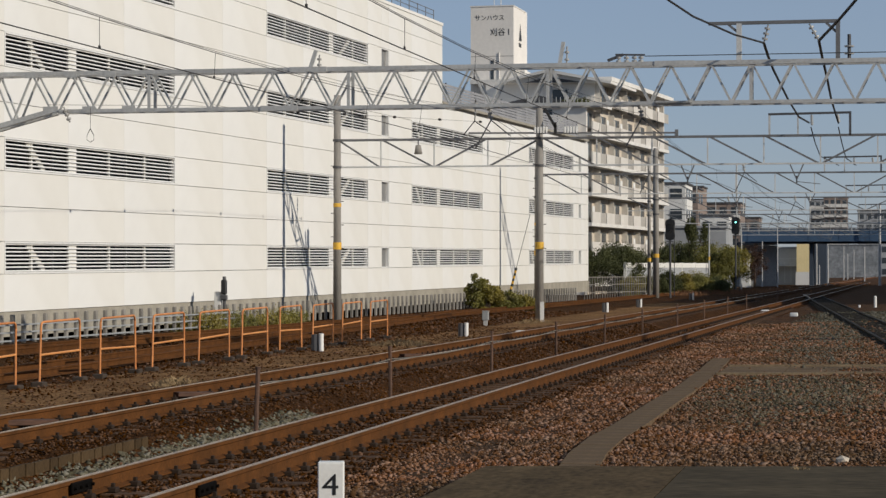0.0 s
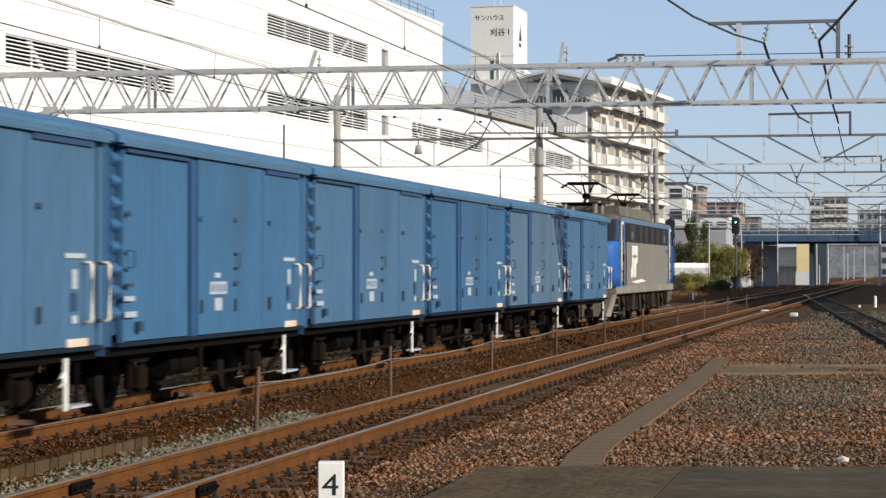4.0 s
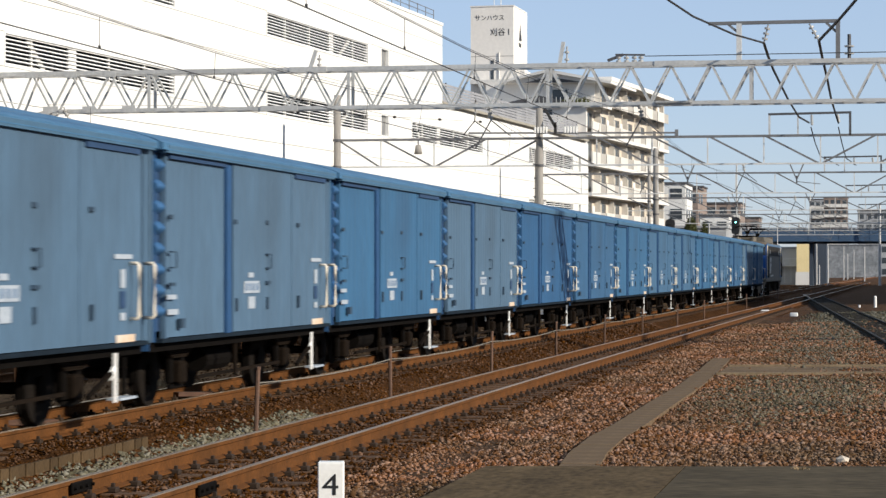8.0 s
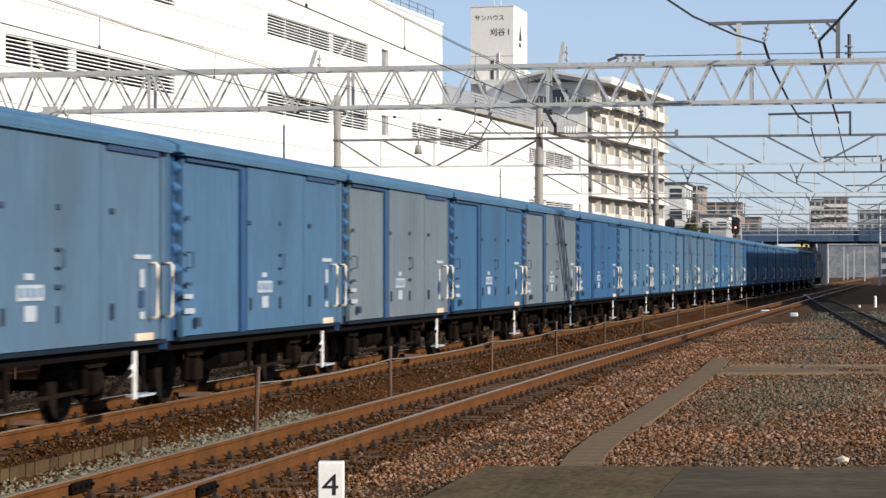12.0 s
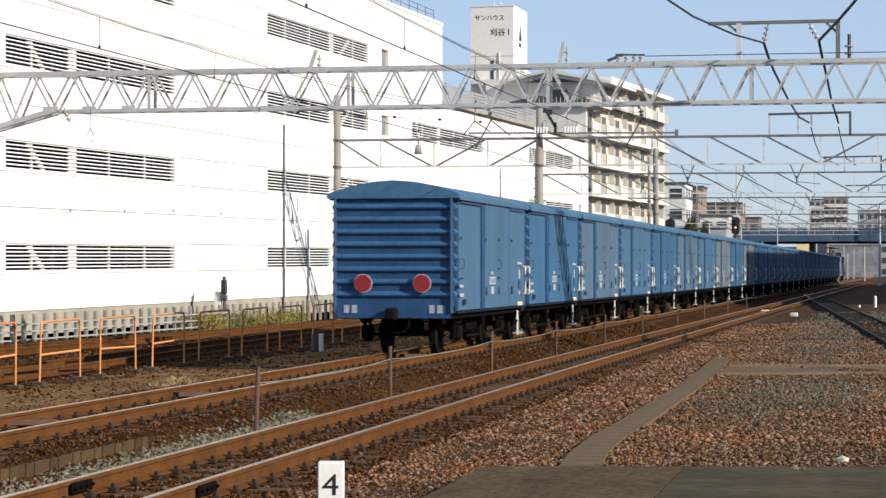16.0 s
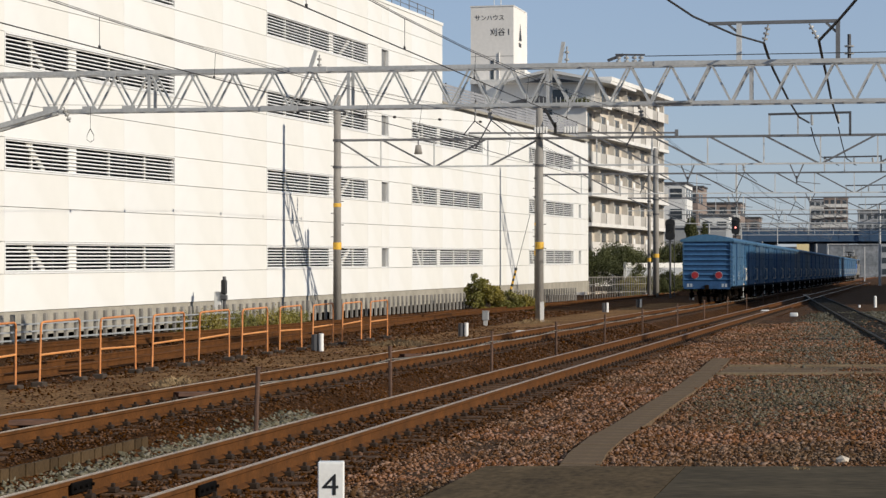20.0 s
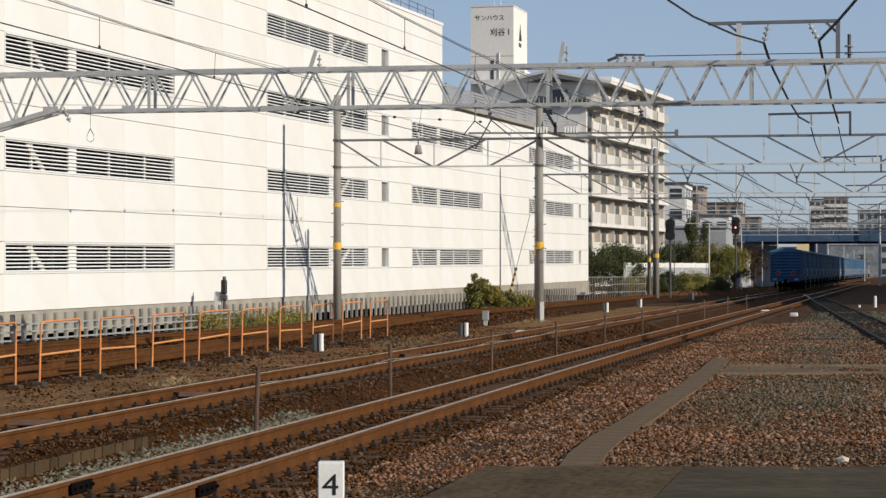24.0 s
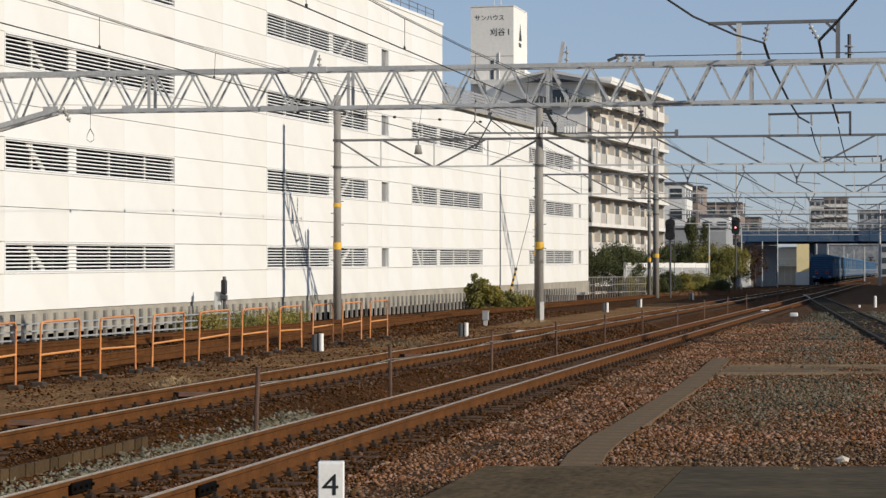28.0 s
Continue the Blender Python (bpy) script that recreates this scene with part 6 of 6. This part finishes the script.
M["pale_mast"] = mat("pale_mast", (0.46, 0.46, 0.45), (0.34, 0.34, 0.335), scale=1.0, rough=0.7)
M["abutment"] = mat("abutment", (0.40, 0.40, 0.39), (0.28, 0.28, 0.27), scale=0.5, rough=0.9, fine=4, fine_amt=0.2)
M["dust"] = mat("dust", (0.20, 0.145, 0.105), (0.125, 0.088, 0.062), scale=0.5, rough=0.97, fine=4, fine_amt=0.35, bump=0.6, spec=0.1)


def build_bank():
    """The pale dusty bank at the foot of the scrub."""
    rng = random.Random(12)
    verts, faces, n, rows = [], [], 60, 7
    for i in range(n + 1):
        px = 1165 + 190 * i / n
        x, y = at(px, 201 + 14 * i / n), 201 + 14 * i / n
        crest = (0.30 + 0.10 * math.sin(i * 0.5) + rng.uniform(-0.1, 0.1)) * min(1, i / 6, (n - i) / 10)
        for k in range(rows):
            u = k / (rows - 1)
            z = -0.62 + (crest + 0.25) * math.sin(math.pi * min(1, u * 0.75)) + rng.uniform(-0.05, 0.05)
            verts.append((x, y + 5.0 * (u - 0.3), z))
    for i in range(n):
        for k in range(rows - 1):
            a = i * rows + k
            faces.append((a, a + rows, a + rows + 1, a + 1))
    g = raw_mesh("earth_bank", verts, faces, M["dust"])
    g.data.polygons.foreach_set("use_smooth", [True] * len(faces))
    tagged(g, "pale dusty earth bank at the foot of the scrub", "bank", kind="structure")


def build_far():
    build_bridge()
    # buildings round the tracks beyond the yard
    block_house("apartment_block", at(1180, 330), 330, 5.4, 12, 14.6, "far_white", "white block of flats beyond the yard", 5, 2)
    block_house("apartment_block", at(1216, 380), 380, 3.6, 10, 15.6, "far_brown", "brown and grey block of flats beyond the yard", 5, 2)
    block_house("apartment_block", at(1234, 400), 400, 1.8, 10, 16.6, "far_brown", "narrow beige tower beside the brown block", 0, 0)
    block_house("office_block", at(1270, 430), 430, 8.5, 14, 14.6, "far_brown", "brown block with rows of balconies", 5, 4, balcony=True)
    block_house("office_block", at(1228, 270), 270, 7.5, 12, 7.2, "far_grey", "low grey shed with a flat roof", 0, 0, roof="far_grey")
    block_house("office_block", at(1265, 360), 360, 4.5, 8, 10.6, "far_white", "white house with a dark balcony floor", 3, 2, balcony=True)
    block_house("tower_block", at(1448, 820), 820, 6.0, 14, 27.0, "far_grey", "distant grey high-rise behind the bridge", 8, 3, balcony=True)
    block_house("tower_block", at(1479, 800), 800, 8.0, 14, 27.0, "far_brown", "distant brown high-rise behind the bridge", 8, 4, balcony=True)
    block_house("apartment_block", at(1545, 700), 700, 9.0, 14, 20.0, "far_grey", "distant pale block of flats behind the bridge", 6, 4)
    block_house("shed", at(1320, 290), 290, 0.9, 3, 4.4, "far_white", "narrow white hut below the bridge", 0, 0, category="hut")
    # cream house with a grey outside stair beside it, and the paler ones under the bridge
    h = block_house("house", at(1422, 335), 335, 1.95, 6, 6.3, "far_cream", "narrow cream-yellow house beyond the bridge", 0, 0, category="house", roof="far_grey")
    h2 = block_house("house", at(1393, 340), 340, 3.2, 6, 5.4, "far_pale", "pale grey house with an outside stair", 0, 0, category="house", roof="far_grey")
    for k in range(5):
        part("stair_rail", bar((-2.1 + 0.9 * k, -1.0, 0.4), (-2.1 + 0.9 * k, -1.0, 3.4 - 0.1 * (k % 2)), 0.08), M["far_white"], h2)
    part("landing", box((-0.3, -0.6, 2.9), (3.8, 1.0, 0.14)), M["far_white"], h2)
    part("handrail", bar((-2.2, -1.0, 3.9), (1.5, -1.0, 3.9), 0.07), M["far_white"], h2)
    wl = thing("boundary_wall", None, "pale low wall in front of the cream house", "wall", kind="structure")
    part("wall", box((at(1422, 330), 330, 0.5), (2.2, 0.2, 2.0)), M["far_white"], wl)
    block_house("office_block", at(1325, 480), 480, 4.4, 10, 13.0, "far_brown", "brown building behind the bridge", 4, 2)
    # dark block added for the shaded opening beside the bridge pier
    block_house("equipment_hut", at(1450, 348), 348, 2.1, 5, 6.4, "bridge_under", "dark block standing in for the shaded opening by the bridge", 0, 0, category="hut", roof="bridge_under")
    # mottled block added to fill the hazy background, haze put into its colour
    block_house("apartment_block", at(1508, 640), 640, 14.5, 12, 9.0, "far_haze", "long grey-blue block standing in for the hazy distance", 0, 0, roof="far_haze")
    block_house("house", at(1346, 560), 560, 5.0, 8, 11.6, "far_white", "white roofs in the distance behind the bridge", 2, 3, category="house", roof="far_white")
    for px, y, top, d in ((1445, 318, 7.3, 0.26), (1437, 332, 2.4, 0.3), (1450, 330, 2.4, 0.2), (1465, 356, 5.6, 0.28), (1493, 470, 6.4, 0.26), (1500, 480, 5.0, 0.26),
                          (1511, 500, 6.0, 0.24), (1530, 402, 5.6, 0.22), (1576, 300, 9.9, 0.3), (1557, 296, 10.1, 0.34), (1312, 262, 6.6, 0.2), (1349, 300, 5.4, 0.16), (1376, 288, 7.4, 0.16)):
        build_mast(px, y, top, d, "slim pale lineside mast near the bridge")
    m = build_mast(1255, 212.0, 6.0, 0.16, "slim mast with a short cross arm among the trees")
    part("cross_arm", bar((-0.3, 0, 5.75), (1.75, 0, 5.75), 0.08), M["pale_mast"], m)
    part("warning_band", bar((0, 0, 2.7), (0, 0, 3.0), 0.19, n=8), M["yellow"], m)
    build_bank()
    # plain blocks added outside the view to cast the shade over the far tracks
    block_house("station_building", 20.0, 124.0, 10.0, 94, 13.4, "far_grey", "plain unseen block that casts shade on the far tracks", 0, 0, category="station")
    block_house("goods_shed", 17.0, 184.0, 6.0, 104, 14.0, "far_grey", "plain unseen block that shades the tracks farther on", 0, 0, category="shed")
    # white wall and pale fence beyond the yard
    wl = thing("garden_wall", None, "low white wall behind the scrub", "wall", kind="structure")
    for k in range(6):
        xa, ya = at(1106, 197) + 0.98 * k, 197 + 2.6 * k
        part("wall_panel", bar((xa, ya, 0.75), (xa + 0.96, ya + 2.52, 0.75), 0.16, 2.6), M["far_grey"], wl)
        part("coping", bar((xa, ya, 2.2), (xa + 0.96, ya + 2.52, 2.2), 0.24, 0.42), M["far_white"], wl, "white coping")
        part("wall_post", box((xa, ya, 0.95), (0.22, 0.22, 3.0)), M["far_white"], wl)
    pf = thing("mesh_fence", None, "pale galvanised mesh fence with close uprights", "fence", kind="structure")
    for k in range(30):
        x, y = -21.6 + 0.115 * k, 168 + 0.62 * k
        part("fence_post", bar((x, y, -0.5), (x, y, 1.3), 0.07, n=6), M["fence_post"], pf)
    for z in (0.1, 0.7, 1.25):
        part("fence_rail", bar((-21.6, 168, z), (-18.2, 186.3, z), 0.05), M["fence_post"], pf)


# ---------------- signals and small lineside things ----------------
M["lamp_green"] = mat("lamp_green", (0.02, 0.4, 0.3), rough=0.3, emit=(0.25, 1.0, 0.85), strength=3.6)
M["lamp_red"] = mat("lamp_red", (0.5, 0.02, 0.02), rough=0.3, emit=(1.0, 0.30, 0.25), strength=2.6)


def build_signal(x, y, zc, top, label, lit=True):
    """A colour-light signal; an added blind hides the lens that should be unlit."""
    s = thing("railway_signal", pose(x, y, 0), label, "signal", "colour-light signals")
    part("mast", bar((0, 0.12, -0.5), (0, 0.12, top), 0.16, n=10), M["steel_dark"], s)
    hd = bmesh.new()
    add_box(hd, (0, 0, zc), (0.72, 0.14, 1.5), bevel=0.06)
    span(hd, (0, -0.06, zc + 0.45), (0, 0.06, zc + 0.45), 0.78, n=20)
    span(hd, (0, -0.06, zc - 0.45), (0, 0.06, zc - 0.45), 0.78, n=20)
    part("head", hd, M["black_paint"], s, "black signal head")
    for k, z in enumerate((zc + 0.32, zc - 0.16)):
        hood = bmesh.new()
        span(hood, (0, -0.07, z + 0.13), (0, -0.4, z + 0.13), 0.05, n=6)
        add_box(hood, (0, -0.24, z + 0.155), (0.30, 0.34, 0.02))
        part("hood", hood, M["black_paint"], s)
        part("lens", bar((0, -0.07, z), (0, -0.10, z), 0.17, n=16), M[("lamp_red" if k else "lamp_green") if lit else "loco_glass"], s)
    part("ladder", bar((0.3, 0.25, -0.3), (0.3, 0.25, top - 0.2), 0.05), M["steel_dark"], s)
    part("bracket", box((0, 0.1, zc - 0.9), (0.5, 0.3, 0.08)), M["steel_dark"], s)
    part("aerial_pole", bar((0.08, 0.3, top - 0.6), (0.08, 0.3, top + 5.3), 0.14, n=8), M["galv"], s) if lit else None
    blind = part("blind", box((0, 0, 0.24), (0.34, 0.02, 0.32)), M["black_paint"], s, "black blind added to hide the unlit lens")
    blind.matrix_basis = Matrix.Translation((0, -0.13, zc + 0.08))
    return s, blind


def build_small():
    # stubby white and dark lineside posts
    for x, y, h in ((-14.7, 59.2, 0.48), (-13.3, 73.0, 0.46), (-13.9, 116.5, 0.5), (-13.7, 131.0, 0.5), (-13.5, 165.0, 0.5)):
        m = thing("lineside_post", pose(x, y, -0.36), "short lineside post, one face white and one black", "marker post", "lineside posts")
        part("white_post", bar((0.09, 0, 0), (0.09, 0, h), 0.13, n=10), M["white_paint"], m)
        part("dark_post", bar((-0.09, 0.05, 0), (-0.09, 0.05, h * 0.95), 0.2, n=10), M["steel_dark"], m)
    m = thing("cable_box", pose(-15.0, 87.0, -0.36), "grey lineside cable box on a stand", "cable box")
    part("box", box((0, 0, 0.4), (0.24, 0.2, 0.34), bevel=0.02), M["fence_rail"], m)
    part("stand", box((0, 0, 0.12), (0.14, 0.14, 0.26)), M["galv"], m)
    part("lid", box((0.01, 0, 0.585), (0.26, 0.22, 0.02)), M["galv"], m)
    m = thing("pole_sign", pose(-13.9, 94.6, 0), "small white plate at the foot of the pole", "sign")
    part("plate", box((0, -0.22, 0.05), (0.16, 0.02, 0.85)), M["white_paint"], m)
    part("post", bar((0, -0.2, -0.45), (0, -0.2, 0.5), 0.05, n=6), M["galv"], m)
    # small ground signal by the fence
    s = thing("shunting_signal", pose(at(397, 84.5), 84.5, -0.4), "slim dark shunting signal with a white box beside the fence", "signal")
    part("post", bar((0, 0, 0), (0, 0, 1.95), 0.13, n=10), M["steel_dark"], s)
    part("lamp_unit", box((0.02, -0.1, 1.55), (0.2, 0.2, 0.55), bevel=0.03), M["black_paint"], s)
    part("lamp_unit", box((0.02, -0.08, 1.15), (0.24, 0.18, 0.2), bevel=0.03), M["steel_dark"], s)
    part("relay_box", box((-0.24, 0.05, 0.9), (0.26, 0.3, 0.95), bevel=0.02), M["far_white"], s)
    # white stones and plates in the far ballast
    for x, y, w, l, h in ((-3.86, 101.3, 0.34, 0.34, 0.18), (-5.7, 113.0, 0.35, 1.6, 0.05), (-12.0, 77.0, 0.4, 0.8, 0.05), (-11.1, 39.6, 0.2, 0.2, 0.1)):
        b = thing("white_block", pose(x, y, ground_z(x, y)), "small whitewashed block lying in the ballast", "block", "whitewashed blocks")
        part("stone", box((0, 0, h / 2), (w, l, h), bevel=0.03), M["white_paint"], b)
    m = thing("clearance_marker", pose(-0.45, 119.5, -0.12), "short white clearance post beside the siding", "marker post")
    part("post", bar((0, 0, 0), (0, 0, 0.55), 0.15, n=10), M["white_paint"], m)
    part("cap", bar((0, 0, 0.55), (0, 0, 0.6), 0.16, n=10, w2=0.05), M["white_paint"], m)
    m = thing("clearance_marker", pose(-1.25, 119.5, -0.12), "short white clearance post beside the siding", "marker post")
    part("post", bar((0, 0, 0), (0, 0, 0.13), 0.12, n=10), M["white_paint"], m)
    # lump of pale stone and a plank in the foreground
    st = thing("pale_stone", pose(-0.42, 23.3, -0.1), "single pale broken stone on the ballast", "stone")
    bm = bmesh.new()
    bmesh.ops.create_icosphere(bm, subdivisions=1, radius=0.075, matrix=Matrix.Diagonal((1, 0.8, 0.75, 1)))
    for v in bm.verts:
        v.co *= random.uniform(0.8, 1.2)
    part("lump", bm, M["stone_pale"], st)
    kb = thing("crossing_strip", None, "worn concrete strip with pale kerbs crossing the gravel", "crossing", kind="structure")
    for k in range(4):
        xa, xb = -3.02 + 1.2 * k, -3.02 + 1.2 * (k + 1) - 0.012
        ya, yb = 42.15 + 0.25 * k, 42.15 + 0.25 * (k + 1)
        part("strip_slab", prism([(xa, ya), (xb, yb), (xb, yb + 3.5), (xa, ya + 3.5)], "z", -0.3, -0.10), M["concrete_path"], kb)
        for q in (0.0, 3.5):
            part("kerb", bar((xa, ya + q, -0.10), (xb, yb + q, -0.10), 0.12, 0.07), M["kerb_pale"], kb)
    # turnout: blades and check rail in the near line where the siding joins it
    tn = thing("turnout", None, "bright crossing and closure rails of a turnout", "turnout", kind="structure")
    part("crossing", sweep([(near_x(160) - 0.45, 160, 0.012), (-5.75, 168, 0.012), (near_x(176) - 0.55, 176, 0.012)], CAP), M["rail_head"], tn)
    part("crossing", sweep([(-5.75, 168, 0.012), (siding_x(158) - 0.5, 158, 0.012), (siding_x(148) - 0.53, 148, 0.012)], CAP), M["rail_head"], tn)
    # dark bolted joints in the near line
    for rx, ry in ((-GAUGE / 2, 19.05), (GAUGE / 2, 19.05)):
        j = thing("rail_joint", pose(near_x(ry) + rx, ry, 0), "near-black bolted joint plate on the rail", "rail joint", "rail joints")
        part("fishplate", box((0.045, 0, -0.075), (0.03, 0.5, 0.10), bevel=0.008), M["under"], j)
        for q in (-0.22, -0.07, 0.07, 0.22):
            part("bolt", bar((0.055, q, -0.07), (0.085, q, -0.07), 0.03, n=6), M["under"], j)
    # loose timbers between the rails of the main line
    for xa, ya, xb, yb in ((-10.95, 27.2, -10.4, 27.95), (-10.72, 34.0, -10.3, 34.6), (-10.6, 50.3, -10.2, 51.2)):
        pk = thing("loose_plank", pose((xa + xb) / 2, (ya + yb) / 2, -0.12, 0, 2, math.degrees(math.atan2(yb - ya, xb - xa))), "reddish-brown loose timber lying between the rails", "plank", "loose planks")
        part("board", box((0, 0, 0), (math.hypot(xb - xa, yb - ya), 0.24, 0.07), bevel=0.008), M["plank"], pk)
    # stay wire of the line pole with its striped guard
    gw = thing("stay_wire", None, "pole stay wire in a yellow and black striped guard", "stay wire")
    A, B = Vector((-20.66, 128.0, 0.565)), Vector((-20.306, 128.0, 1.922))
    part("wire", bar(A, B + (B - A) * 2.2, 0.03, n=6), M["wire"], gw)
    for k in range(9):
        part("guard_ring", bar(A.lerp(B, k / 9), A.lerp(B, (k + 1) / 9), 0.13, n=8), M["yellow"] if k % 2 else M["black_paint"], gw)
    # lamp on the second gantry
    lp = thing("gantry_lamp", pose(-19.21, 94.8, 7.24), "small bell-shaped lamp hanging from the gantry", "lamp")
    part("shade", bar((0, 0, -0.58), (0, 0, -0.2), 0.36, n=16, w2=0.22), M["pole"], lp, smooth=True)
    part("hanger", bar((0, 0, -0.2), (0, 0, 0), 0.05, n=6), M["steel_dark"], lp)


M["plank"] = mat("plank", (0.085, 0.042, 0.026), (0.045, 0.022, 0.014), scale=5, rough=0.9, fine=40, fine_amt=0.3, stretch=(0.2, 1, 1))
M["stone_pale"] = mat("stone_pale", (0.52, 0.46, 0.38), (0.4, 0.34, 0.27), scale=8, rough=0.9)


# ---------------- build ----------------
build_track("main_track", main_x, -40, 620, 0.0, "rusty main line track with worn rail heads", True, 150, 22.0)
build_track("near_track", near_x, -40, 330, 0.0, "nearest running line with bright worn rail heads", True, 120, 16.0)
build_track("siding_track", siding_x, -20, 166, 0.0, "dark oily siding track joining the running line", False, 112, 40.0, M["rail_dark"])
build_track("yard_track", yard_x, 20, 112, -0.15, "rusty disused yard track", False)
build_track("back_track", back_x, 30, 196, -0.15, "rusty yard track beside the lineside fence", False)
build_siding_bed()
build_slab()
build_factory()
build_portal_one()
for i in range(1, len(P_Y)):
    build_truss(i)
build_pole("line_pole", -22.75, 95.0, 9.2, 0.36, "round concrete line pole with faded yellow bands")
build_pole("line_pole", -14.1, 95.0, 8.6, 0.36, "round concrete line pole with a faded yellow band", upper=False)
build_pole("line_pole", -20.4, 136.5, 9.0, 0.36, "round concrete line pole with faded yellow bands")
build_pole("line_pole", at(1161, 180.0), 180.0, 11.3, 0.5, "stout round concrete line pole with a yellow band", 2.75, False)
build_pole("line_pole", at(1149, 184.0), 184.0, 10.8, 0.3, "slim pale concrete line pole with a yellow band", 2.45, False)
build_wires()
build_pole_gear()
build_fence()
for i, (a, b) in enumerate(BARRIERS):
    build_barrier(a, b, -15.4, (0.05, 0.02, -0.02, 0.03)[i % 4])
build_stakes()
build_marker()
build_apartment()
build_tower()
build_far()
build_greenery()
build_small()
SIGNALS = [build_signal(at(1302, 216.0), 216.0, 5.9, 6.4, "black colour-light signal on a slim mast"),
           build_signal(at(1186, 178.0), 178.0, 4.9, 5.5, "black colour-light signal seen among the trees", False)]
scatter_stones("ballast_stones", 100000, pick_brown, 0.031, M["stone"], "loose rust-brown ballast stones", 1)
scatter_stones("track_ballast", 105000, pick_rust, 0.031, M["stone_rust"], "dark rusty ballast stones between the rails", 4)
scatter_stones("yard_ballast", 20000, pick_yard, 0.042, M["stone_rust"], "dark rusty ballast of the yard tracks", 5)
scatter_stones("grey_stones", 12000, pick_grey, 0.043, M["stone_grey"], "fresh grey stones between the lines", 2)
scatter_stones("gravel", 18000, pick_right, 0.036, M["stone_green"], "greenish-grey gravel beside the siding", 3)
scatter_stones("grey_gravel", 9000, pick_patch, 0.033, M["stone_patch"], "greenish-grey gravel mixed into the brown ballast", 6)
LOCO, CARS = build_train()


def motions():
    times = [i * 0.5 for i in range(57)]
    walk(LOCO, [(t, on_line(train_station(t))) for t in times])
    for k, car in enumerate(CARS):
        walk(car, [(t, on_line(train_station(t) - 14.98 - PITCH * k)) for t in times])
    # the added blind swings clear of one lens and over the other as the train passes
    for (sig, blind), zc in zip(SIGNALS, (5.9, 4.9)):
        down = Matrix.Translation((0, -0.13, zc + 0.08)) @ Matrix.Rotation(radians(180), 4, "Y")
        half = Matrix.Translation((0, -0.13, zc + 0.08)) @ Matrix.Rotation(radians(95), 4, "Y")
        turn = Matrix.Translation((0, -0.13, zc + 0.08)) @ Matrix.Rotation(radians(0), 4, "Y")
        if zc > 5:
            walk(blind, [(0, down), (10.15, down), (10.3, half), (10.45, turn), (28, turn)])
        else:
            walk(blind, [(0, turn), (28, turn)])


motions()
